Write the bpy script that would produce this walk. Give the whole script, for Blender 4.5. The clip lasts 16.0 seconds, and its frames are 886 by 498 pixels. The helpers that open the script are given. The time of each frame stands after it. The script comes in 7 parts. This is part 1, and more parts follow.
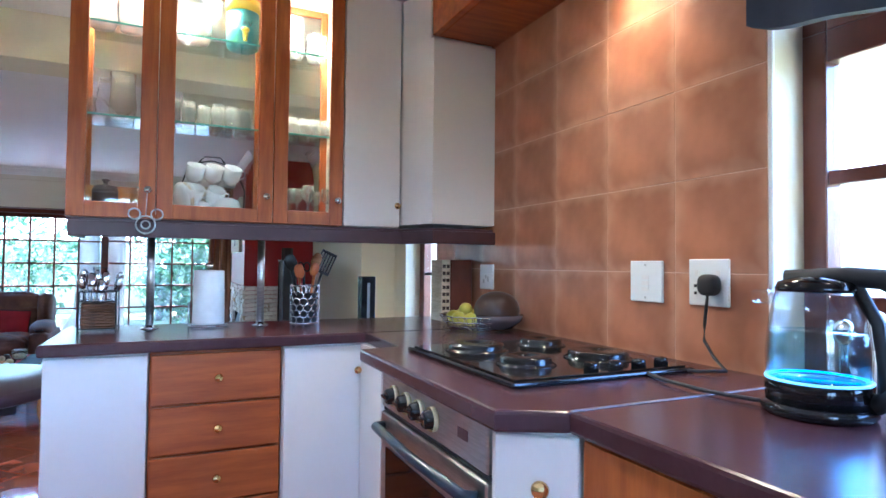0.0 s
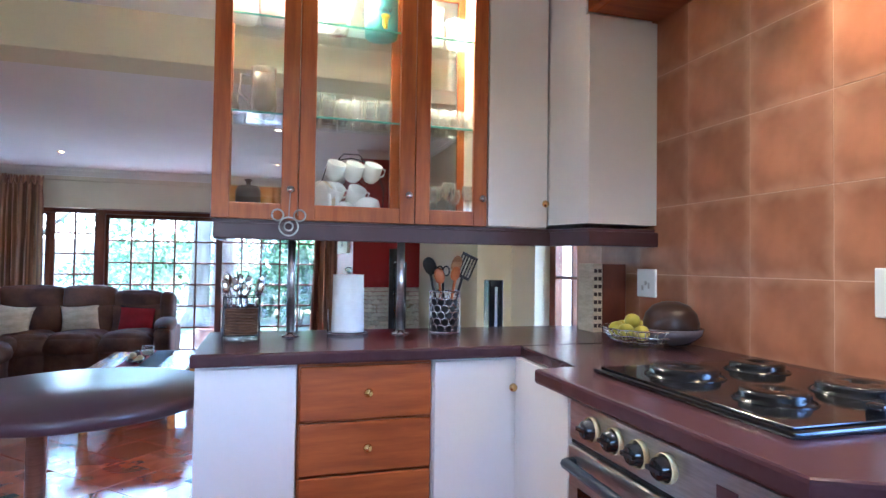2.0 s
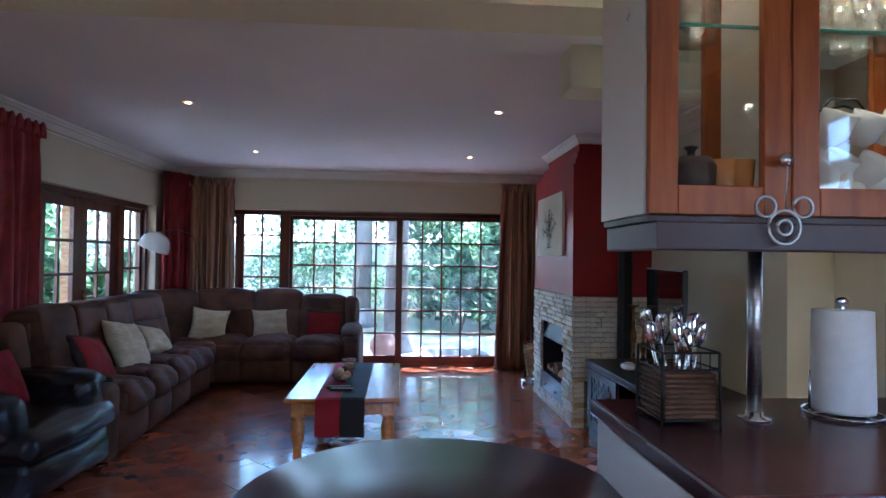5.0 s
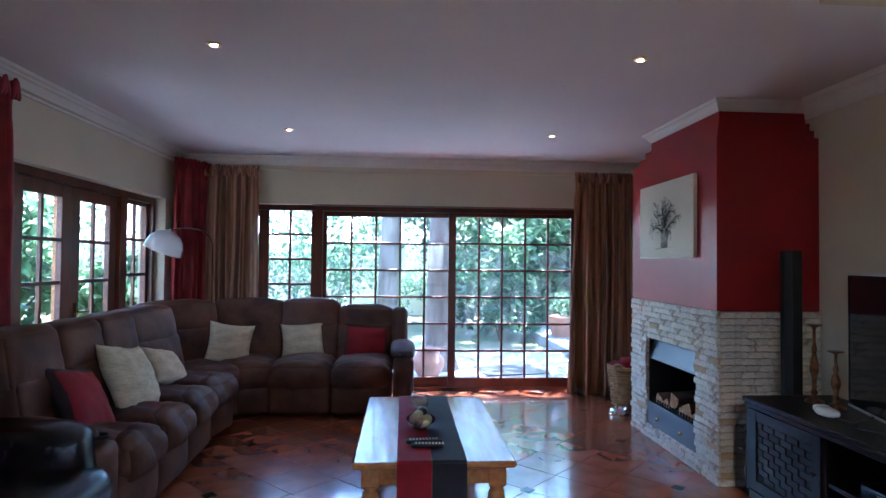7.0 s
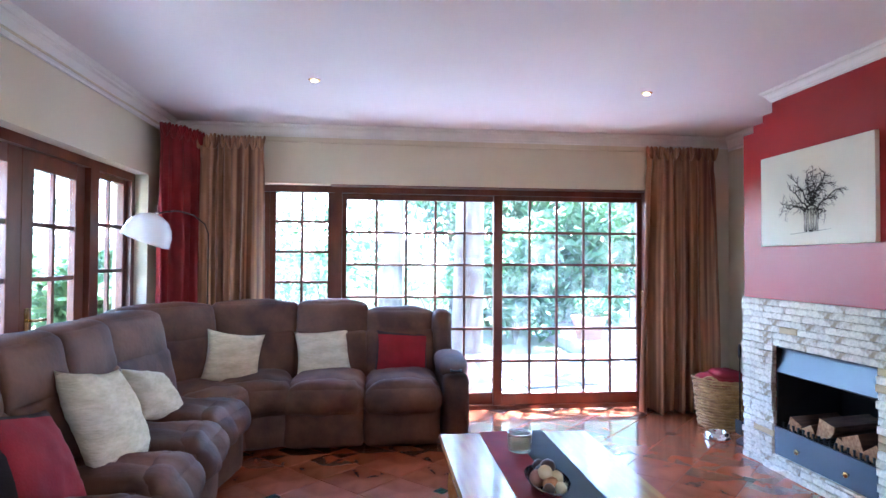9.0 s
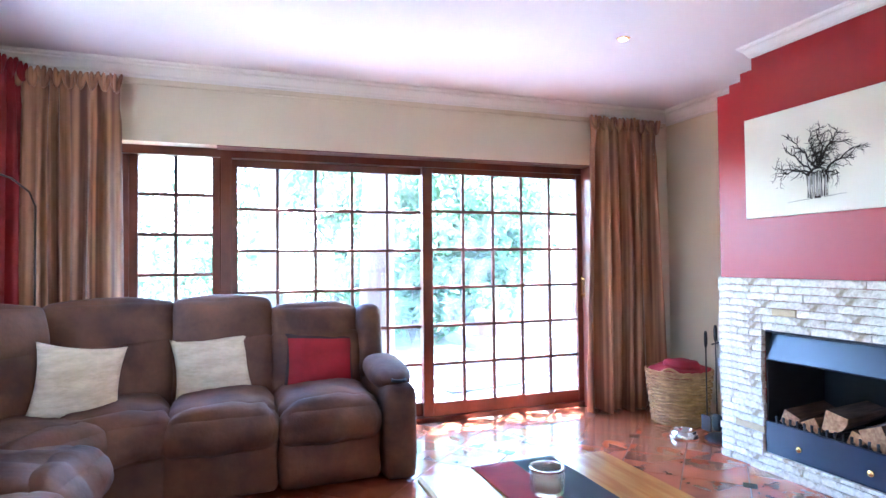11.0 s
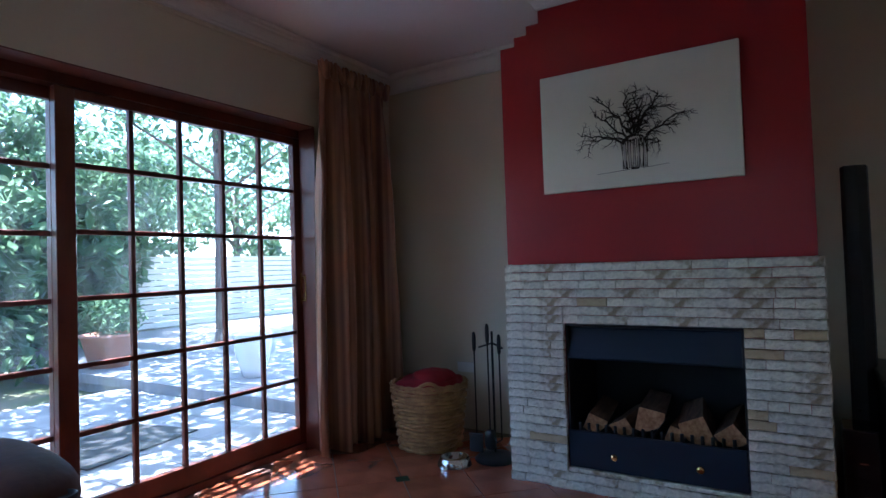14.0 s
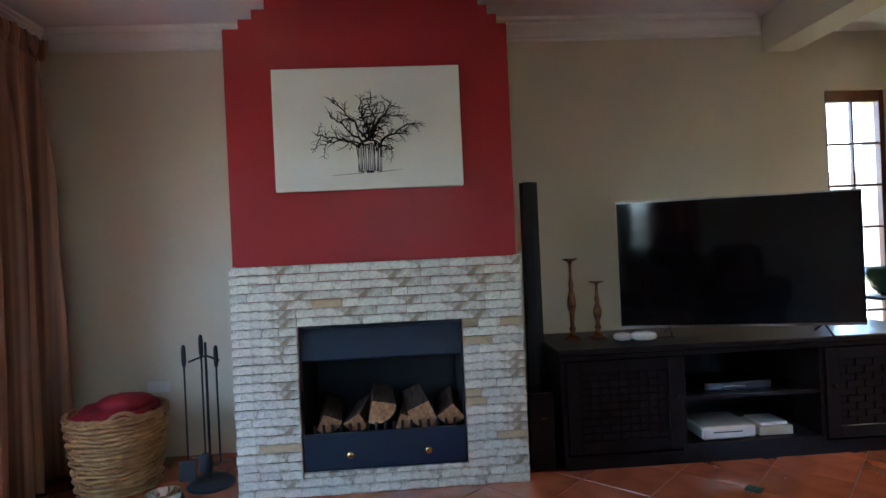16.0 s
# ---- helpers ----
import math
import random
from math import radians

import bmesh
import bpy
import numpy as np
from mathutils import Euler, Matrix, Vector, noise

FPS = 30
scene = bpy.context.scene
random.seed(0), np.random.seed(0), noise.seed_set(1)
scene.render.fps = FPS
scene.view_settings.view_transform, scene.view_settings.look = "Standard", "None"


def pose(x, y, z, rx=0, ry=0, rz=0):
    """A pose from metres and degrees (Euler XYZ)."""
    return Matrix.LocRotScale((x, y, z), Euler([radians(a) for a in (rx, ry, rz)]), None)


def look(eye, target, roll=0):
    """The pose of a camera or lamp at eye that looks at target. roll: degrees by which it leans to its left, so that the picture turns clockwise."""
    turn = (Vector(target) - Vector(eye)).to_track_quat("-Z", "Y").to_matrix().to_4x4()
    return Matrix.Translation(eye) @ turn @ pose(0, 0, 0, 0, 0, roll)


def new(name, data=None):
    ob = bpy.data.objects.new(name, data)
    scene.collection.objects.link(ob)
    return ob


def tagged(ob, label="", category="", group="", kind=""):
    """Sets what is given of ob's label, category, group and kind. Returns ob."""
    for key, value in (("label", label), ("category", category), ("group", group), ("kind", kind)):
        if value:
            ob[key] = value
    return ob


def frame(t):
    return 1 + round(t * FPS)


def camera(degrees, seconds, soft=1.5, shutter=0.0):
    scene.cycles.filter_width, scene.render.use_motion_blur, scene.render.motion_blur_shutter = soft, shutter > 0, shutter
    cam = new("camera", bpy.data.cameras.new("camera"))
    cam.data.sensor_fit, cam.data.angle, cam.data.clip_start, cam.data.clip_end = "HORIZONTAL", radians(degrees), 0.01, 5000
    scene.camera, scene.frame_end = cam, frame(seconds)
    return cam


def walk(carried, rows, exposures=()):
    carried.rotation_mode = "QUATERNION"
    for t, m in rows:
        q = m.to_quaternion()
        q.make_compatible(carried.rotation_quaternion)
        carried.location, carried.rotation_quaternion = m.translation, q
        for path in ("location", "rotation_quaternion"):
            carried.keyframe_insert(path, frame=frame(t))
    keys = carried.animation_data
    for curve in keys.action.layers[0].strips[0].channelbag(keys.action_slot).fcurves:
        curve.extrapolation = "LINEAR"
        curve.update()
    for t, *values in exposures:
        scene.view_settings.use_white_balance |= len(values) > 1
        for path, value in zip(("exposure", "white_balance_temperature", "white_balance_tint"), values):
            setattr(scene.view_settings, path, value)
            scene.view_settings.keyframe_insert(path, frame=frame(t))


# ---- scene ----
cam = camera(75.1, 16.0)

PATH = [
    (0, (0.407, 0.635, 1.393), (1.256, 2.445, 1.45), 0.6),
    (0.5, (0.369, 0.715, 1.4), (1.199, 2.533, 1.457), 0.7),
    (1, (0.343, 0.796, 1.404), (1.111, 2.642, 1.462), 0.8),
    (1.5, (0.307, 0.873, 1.409), (0.979, 2.755, 1.462), 0.8),
    (2, (0.248, 0.953, 1.409), (0.825, 2.867, 1.461), 0.8),
    (2.5, (0.195, 1.036, 1.407), (0.677, 2.976, 1.463), 0.9),
    (3, (0.136, 1.178, 1.423), (0.509, 3.143, 1.478), 1.0),
    (3.5, (0.036, 1.365, 1.439), (0.307, 3.346, 1.485), 1.0),
    (4, (-0.109, 1.56, 1.451), (0.087, 3.55, 1.493), 1.0),
    (4.5, (-0.271, 1.761, 1.464), (-0.11, 3.754, 1.5), 0.9),
    (7, (-1.003, 3.279, 1.458), (-0.868, 5.273, 1.506), 0.6),
    (7.5, (-1.126, 3.614, 1.456), (-0.982, 5.609, 1.5), 0.4),
    (8, (-1.351, 3.914, 1.411), (-1.169, 5.905, 1.463), 0.3),
    (8.2, (-1.406, 4.032, 1.431), (-1.215, 6.022, 1.474), 0.3),
    (10.3, (-1.791, 5.13, 1.294), (-1.373, 7.086, 1.349), -0.2),
    (10.5, (-1.82, 5.243, 1.286), (-1.338, 7.184, 1.337), -0.4),
    (11, (-1.892, 5.491, 1.265), (-1.218, 7.373, 1.313), -0.6),
    (11.5, (-1.931, 5.798, 1.232), (-1.017, 7.576, 1.29), -1.1),
    (12, (-1.914, 6.103, 1.209), (-0.835, 7.786, 1.269), -1.5),
    (12.5, (-1.902, 6.387, 1.18), (-0.676, 7.965, 1.247), -1.3),
    (13, (-1.853, 6.641, 1.187), (-0.46, 8.075, 1.248), -1.5),
    (13.5, (-1.799, 6.863, 1.173), (-0.249, 8.126, 1.233), -1.7),
    (14, (-1.772, 7.084, 1.167), (-0.069, 8.13, 1.221), -1.9),
    (14.5, (-1.72, 7.259, 1.165), (0.119, 8.043, 1.214), -2.2),
    (15, (-1.694, 7.341, 1.175), (0.237, 7.862, 1.208), -2.4),
    (15.5, (-1.731, 7.442, 1.191), (0.258, 7.659, 1.206), -2.5),
    (16, (-1.821, 7.55, 1.202), (0.175, 7.435, 1.2), -2.6),
]
walk(cam, [(t, look(eye, target, roll)) for t, eye, target, roll in PATH],
     [(t, e, k, tint) for t, e, k, tint in ((0, 5.3, 4650, 13), (1.5, 5.42, 4780, 15), (2.5, 5.2, 4980, 17), (3.5, 4.8, 5000, 17), (4.5, 4.3, 4900, 17), (7, 4.5, 4900, 18), (8, 5.12, 5000, 21), (10.5, 6.55, 5100, 18), (11.5, 6.3, 4980, 21), (12, 5.3, 5000, 18), (13, 4.05, 5000, 17), (14.5, 3.35, 5050, 18), (15.2, 4.05, 5230, 18), (16, 4.68, 5450, 13))])

# ---- light ----
world = bpy.data.worlds.new("world")
scene.world = world
world.use_nodes = True
wn = world.node_tree.nodes
sky = wn.new("ShaderNodeTexSky")
sky.sky_type, sky.sun_disc = "NISHITA", False
SUN_UP, SUN_ROT = radians(76), radians(25)
sky.sun_elevation, sky.sun_rotation = SUN_UP, SUN_ROT
world.node_tree.links.new(sky.outputs[0], wn["Background"].inputs[0])
wn["Background"].inputs[1].default_value = 0.15
sun = new("sun", bpy.data.lights.new("sun", "SUN"))
sun.data.energy, sun.data.angle, sun.data.color = 4.3, radians(0.5), (1.0, 0.95, 0.87)
toward = Vector((math.sin(SUN_ROT) * math.cos(SUN_UP), math.cos(SUN_ROT) * math.cos(SUN_UP), math.sin(SUN_UP)))
sun.matrix_world = look(toward * 30, (0, 0, 0))


def lamp(kind, name, place, target, watts, colour, size=0.05, spread=0):
    ob = new(name, bpy.data.lights.new(name, kind))
    ob.data.energy, ob.data.color = watts, colour
    if kind == "AREA":
        ob.data.size = size
    else:
        ob.data.shadow_soft_size = size
    if kind == "SPOT":
        ob.data.spot_size, ob.data.spot_blend = radians(spread), 0.6
    ob.matrix_world = look(place, target)
    return ob


DOWNLIGHTS = [(0.31, 6.41), (-2.03, 6.41), (-2.02, 8.38), (0.32, 8.38)]
CEIL = 2.615

# ---- materials ----


def mat(name, colour, rough=0.5, metal=0.0, second=None, scale=8.0, bump=0.0, bscale=60.0, coat=0.0, stretch=(1, 1, 1), fine=0.06, rnd=0.0,
        trans=0.0, ior=1.45, emit=0.0, island=False, detail=4.0, spec=0.5, deep=1.0, ramp_at=(0.35, 0.65)):
    m = bpy.data.materials.new(name)
    m.use_nodes = True
    n, l = m.node_tree.nodes, m.node_tree.links
    b = n["Principled BSDF"]
    b.inputs["Roughness"].default_value = rough
    b.inputs["Metallic"].default_value = metal
    b.inputs["Coat Weight"].default_value = coat
    b.inputs["Coat Roughness"].default_value = 0.08
    b.inputs["Transmission Weight"].default_value = trans
    b.inputs["IOR"].default_value = ior
    b.inputs["Specular IOR Level"].default_value = spec
    second = second or tuple(c * 0.8 for c in colour)
    tc = n.new("ShaderNodeTexCoord")
    mp = n.new("ShaderNodeMapping")
    mp.inputs["Scale"].default_value = stretch
    l.new(tc.outputs["Object"], mp.inputs["Vector"])
    n1 = n.new("ShaderNodeTexNoise")
    n1.inputs["Scale"].default_value = scale
    n1.inputs["Detail"].default_value = detail
    l.new(mp.outputs[0], n1.inputs["Vector"])
    ramp = n.new("ShaderNodeValToRGB")
    ramp.color_ramp.elements[0].position, ramp.color_ramp.elements[1].position = ramp_at
    ramp.color_ramp.elements[0].color = (*second, 1)
    ramp.color_ramp.elements[1].color = (*colour, 1)
    l.new(n1.outputs["Fac"], ramp.inputs[0])
    n2 = n.new("ShaderNodeTexNoise")
    n2.inputs["Scale"].default_value = bscale
    n2.inputs["Detail"].default_value = 3.0
    l.new(mp.outputs[0], n2.inputs["Vector"])
    hs = n.new("ShaderNodeHueSaturation")
    l.new(ramp.outputs[0], hs.inputs["Color"])
    ma = n.new("ShaderNodeMath")
    ma.operation = "MULTIPLY_ADD"
    ma.inputs[1].default_value, ma.inputs[2].default_value = fine * 2, 1 - fine
    l.new(n2.outputs["Fac"], ma.inputs[0])
    last = ma.outputs[0]
    if rnd:
        if island:
            src = n.new("ShaderNodeNewGeometry").outputs["Random Per Island"]
        else:
            src = n.new("ShaderNodeObjectInfo").outputs["Random"]
        mb = n.new("ShaderNodeMath")
        mb.operation = "MULTIPLY_ADD"
        mb.inputs[1].default_value, mb.inputs[2].default_value = rnd * 2, -rnd
        l.new(src, mb.inputs[0])
        mc = n.new("ShaderNodeMath")
        l.new(last, mc.inputs[0])
        l.new(mb.outputs[0], mc.inputs[1])
        last = mc.outputs[0]
    l.new(last, hs.inputs["Value"])
    l.new(hs.outputs[0], b.inputs["Base Color"])
    if bump:
        bp = n.new("ShaderNodeBump")
        bp.inputs["Strength"].default_value = bump
        bp.inputs["Distance"].default_value = 0.004 * deep
        l.new(n2.outputs["Fac"], bp.inputs["Height"])
        l.new(bp.outputs[0], b.inputs["Normal"])
    if emit:
        b.inputs["Emission Color"].default_value = (*colour, 1)
        b.inputs["Emission Strength"].default_value = emit
    return m


M = dict(
    wall=mat("cream_paint", (0.67, 0.6, 0.45), 0.7, second=(0.63, 0.56, 0.41), scale=1.5, bump=0.15, bscale=90, fine=0.02),
    white_wall=mat("white_paint", (0.75, 0.73, 0.68), 0.7, second=(0.7, 0.68, 0.63), scale=1.5, bump=0.1, bscale=90, fine=0.02),
    ceiling=mat("ceiling_paint", (0.78, 0.74, 0.74), 0.75, second=(0.74, 0.7, 0.7), scale=1.0, fine=0.02),
    cornice=mat("cornice_paint", (0.8, 0.78, 0.74), 0.6, scale=3, fine=0.03, second=(0.74, 0.72, 0.68)),
    red=mat("red_paint", (0.34, 0.012, 0.014), 0.36, second=(0.31, 0.01, 0.012), scale=2, bump=0.1, fine=0.03, spec=0.5),
    tile=mat("terracotta_tile", (0.41, 0.12, 0.055), 0.24, second=(0.29, 0.075, 0.036), scale=5, bump=0.03, bscale=14, rnd=0.12, fine=0.12, coat=0.85),
    inset=mat("green_inset", (0.02, 0.07, 0.05), 0.2, rnd=0.1),
    grout=mat("dark_grout", (0.2, 0.105, 0.075), 0.8, scale=20),
    wtile=mat("orange_wall_tile", (0.43, 0.17, 0.078), 0.4, second=(0.27, 0.098, 0.042), scale=4.5, bump=0.3, bscale=7, rnd=0.09, fine=0.16, deep=2),
    wgrout=mat("pale_grout", (0.74, 0.49, 0.35), 0.8, scale=20),
    mahogany=mat("mahogany", (0.15, 0.04, 0.02), 0.3, second=(0.1, 0.026, 0.014), scale=3, stretch=(3, 3, 1.5), bump=0.1, fine=0.1, bscale=30, rnd=0.05),
    orange_wood=mat("orange_oak", (0.42, 0.115, 0.018), 0.4, second=(0.29, 0.068, 0.011), scale=3, stretch=(12, 12, 1.2), fine=0.15, bscale=20, bump=0.1),
    orange_wood_h=mat("orange_oak_flat_grain", (0.4, 0.1, 0.016), 0.4, second=(0.27, 0.06, 0.01), scale=3, stretch=(1.2, 12, 12), fine=0.15, bscale=20, bump=0.1),
    pine=mat("varnished_pine", (0.54, 0.26, 0.075), 0.22, second=(0.42, 0.17, 0.045), scale=3, stretch=(10, 1.2, 10), fine=0.1, coat=0.3),
    counter=mat("plum_laminate", (0.06, 0.025, 0.029), 0.23, second=(0.05, 0.02, 0.024), scale=14, fine=0.12, bscale=120),
    cream_board=mat("cream_melamine", (0.78, 0.74, 0.62), 0.4, second=(0.74, 0.7, 0.58), scale=2, fine=0.02),
    table_laminate=mat("dark_table_laminate", (0.06, 0.03, 0.036), 0.3, second=(0.05, 0.024, 0.03), scale=14, fine=0.12, bscale=120, spec=0.7),
    white=mat("white_melamine", (0.77, 0.73, 0.68), 0.35, second=(0.73, 0.69, 0.64), scale=2, fine=0.02),
    plum=mat("plum_pelmet", (0.07, 0.03, 0.035), 0.4, scale=10),
    brass=mat("brass", (0.8, 0.55, 0.22), 0.2, 1.0),
    steel=mat("brushed_steel", (0.55, 0.54, 0.53), 0.3, 1.0, scale=20, stretch=(1, 1, 12)),
    chrome=mat("chrome", (0.8, 0.8, 0.8), 0.08, 1.0),
    black=mat("black_gloss", (0.008, 0.008, 0.009), 0.1, scale=10),
    matt=mat("matt_black", (0.015, 0.015, 0.016), 0.55, scale=10, bump=0.1),
    darkwood=mat("black_stained_wood", (0.01, 0.007, 0.007), 0.3, second=(0.006, 0.004, 0.004), scale=4, stretch=(1, 8, 8), spec=0.22),
    stone=mat("split_stone", (0.74, 0.69, 0.57), 0.85, second=(0.38, 0.3, 0.19), scale=19, bump=1.0, bscale=55, rnd=0.1, fine=0.34, deep=2.4, ramp_at=(0.34, 0.53)),
    ochre_stone=mat("ochre_stone", (0.58, 0.44, 0.25), 0.85, second=(0.44, 0.31, 0.16), scale=9, bump=0.9, bscale=28, fine=0.2, deep=2.5),
    suede=mat("brown_suede", (0.15, 0.058, 0.027), 0.68, second=(0.06, 0.021, 0.011), scale=4, bump=0.5, bscale=40, fine=0.16),
    leather=mat("black_leather", (0.016, 0.012, 0.012), 0.22, scale=6, bump=0.35, bscale=120),
    curtain=mat("striped_curtain", (0.5, 0.265, 0.145), 0.36, second=(0.155, 0.066, 0.042), scale=4.2, stretch=(5, 5, 0.03), fine=0.14, bscale=70, bump=0.15, detail=1.5),
    redcurtain=mat("red_curtain", (0.3, 0.02, 0.025), 0.6, second=(0.2, 0.012, 0.015), scale=6, fine=0.12, bscale=60, bump=0.15),
    cream=mat("cream_cloth", (0.72, 0.61, 0.43), 0.85, second=(0.58, 0.47, 0.31), scale=7, stretch=(1, 1, 3), bump=0.8, bscale=28, fine=0.1, deep=2),
    redcloth=mat("red_cloth", (0.3, 0.008, 0.014), 0.8, second=(0.22, 0.006, 0.01), scale=7, bump=0.3, bscale=120, fine=0.08),
    darkcloth=mat("dark_brown_cloth", (0.04, 0.022, 0.02), 0.85, scale=7, bump=0.3, bscale=120),
    canvas=mat("canvas", (0.76, 0.74, 0.63), 0.8, second=(0.72, 0.7, 0.59), scale=3, bump=0.2, bscale=300, fine=0.03),
    ink=mat("ink", (0.03, 0.025, 0.022), 0.8, scale=10),
    inkgrey=mat("grey_ink", (0.42, 0.4, 0.36), 0.8, second=(0.5, 0.49, 0.45), scale=60),
    wicker=mat("wicker", (0.5, 0.29, 0.11), 0.7, second=(0.34, 0.18, 0.07), scale=18, bump=0.3, bscale=60, rnd=0.12, fine=0.15, island=True),
    log=mat("split_log", (0.48, 0.25, 0.11), 0.8, second=(0.27, 0.12, 0.045), scale=9, stretch=(1, 6, 6), bump=0.4, bscale=40, fine=0.15),
    bark=mat("bark", (0.2, 0.165, 0.14), 0.9, second=(0.12, 0.095, 0.08), scale=9, stretch=(1, 1, 0.3), bump=0.9, bscale=30, fine=0.3),
    screen=mat("screen", (0.004, 0.004, 0.005), 0.07, scale=10),
    glow=mat("lamp_glow", (1.0, 0.8, 0.45), 0.5, emit=4),
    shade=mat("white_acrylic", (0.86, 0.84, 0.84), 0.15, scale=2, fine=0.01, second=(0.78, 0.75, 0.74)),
    paper=mat("white_paper", (0.85, 0.84, 0.82), 0.8, scale=30, bump=0.3, bscale=90, fine=0.02, second=(0.8, 0.79, 0.77)),
    porcelain=mat("white_porcelain", (0.8, 0.79, 0.76), 0.12, scale=4, fine=0.01, second=(0.78, 0.77, 0.74)),
    copper=mat("amber_ceramic", (0.5, 0.2, 0.05), 0.2, scale=8),
    yellow=mat("yellow_plastic", (0.8, 0.62, 0.03), 0.3, scale=4),
    teal=mat("teal_label", (0.1, 0.4, 0.4), 0.4, scale=4),
    fruit=mat("green_fruit", (0.35, 0.36, 0.04), 0.4, second=(0.5, 0.4, 0.05), scale=9),
    plank=mat("grey_deck", (0.25, 0.245, 0.25), 0.6, second=(0.19, 0.18, 0.18), scale=3, stretch=(1, 8, 1), rnd=0.1, bump=0.3),
    paving=mat("pale_paving", (0.25, 0.25, 0.255), 0.7, second=(0.19, 0.19, 0.195), scale=2, rnd=0.1, bump=0.3, fine=0.1),
    soil=mat("garden_ground", (0.16, 0.13, 0.08), 0.9, second=(0.09, 0.12, 0.04), scale=2, bump=0.8, bscale=12, fine=0.3),
    leaf=mat("leaf", (0.07, 0.13, 0.05), 0.28, second=(0.035, 0.075, 0.032), scale=1.5, rnd=0.35, island=True, fine=0.1),
    terracotta=mat("terracotta_pot", (0.42, 0.2, 0.13), 0.75, scale=6, second=(0.34, 0.16, 0.1), bump=0.2),
    garden_wall=mat("garden_wall_paint", (0.6, 0.57, 0.5), 0.8, second=(0.58, 0.54, 0.46), scale=1.2, bump=0.3, bscale=30),
    straw=mat("straw", (0.6, 0.5, 0.3), 0.8, scale=8),
    clay=mat("dark_ceramic", (0.05, 0.028, 0.022), 0.3, scale=8),
)


def glass_material(name, rough=0.0, tint=(1, 1, 1), gloss=0.04, power=4.0):
    m = bpy.data.materials.new(name)
    m.use_nodes = True
    n, l = m.node_tree.nodes, m.node_tree.links
    n.remove(n["Principled BSDF"])
    t, g, mix, fr = n.new("ShaderNodeBsdfTransparent"), n.new("ShaderNodeBsdfGlossy"), n.new("ShaderNodeMixShader"), n.new("ShaderNodeLayerWeight")
    cv = n.new("ShaderNodeMath")
    cv.operation, cv.inputs[1].default_value = "POWER", power
    sc = n.new("ShaderNodeMath")
    sc.operation, sc.inputs[1].default_value, sc.inputs[2].default_value = "MULTIPLY_ADD", 0.85, gloss
    t.inputs[0].default_value = (*tint, 1)
    g.inputs["Roughness"].default_value = rough
    fr.inputs[0].default_value = 0.5
    l.new(fr.outputs["Facing"], cv.inputs[0])
    l.new(cv.outputs[0], sc.inputs[0])
    l.new(sc.outputs[0], mix.inputs[0])
    l.new(t.outputs[0], mix.inputs[1])
    l.new(g.outputs[0], mix.inputs[2])
    l.new(mix.outputs[0], n["Material Output"].inputs[0])
    return m


M["pane"] = glass_material("window_glass", 0.0, (0.97, 0.985, 0.98))
M["ware"] = glass_material("drinking_glass", 0.03, (0.96, 0.96, 0.93), 0.07, 2.4)
M["shelf"] = glass_material("shelf_glass", 0.02, (0.95, 0.985, 0.98), 0.03, 5.0)
M["water"] = glass_material("kettle_glass", 0.02, (0.95, 0.98, 1.0), 0.05, 4.0)
M["kettle_water"] = glass_material("kettle_water", 0.02, (0.62, 0.8, 0.88), 0.04, 4.0)


def brighten_ware():
    """Mixes a little white diffuse into the drinking glass, imitating its glow under the lamps."""
    n, l = M["ware"].node_tree.nodes, M["ware"].node_tree.links
    d, mix, o = n.new("ShaderNodeBsdfDiffuse"), n.new("ShaderNodeMixShader"), n["Material Output"]
    src = o.inputs[0].links[0].from_socket
    d.inputs[0].default_value = (0.85, 0.85, 0.78, 1)
    mix.inputs[0].default_value = 0.07
    l.new(src, mix.inputs[1])
    l.new(d.outputs[0], mix.inputs[2])
    l.new(mix.outputs[0], o.inputs[0])


brighten_ware()


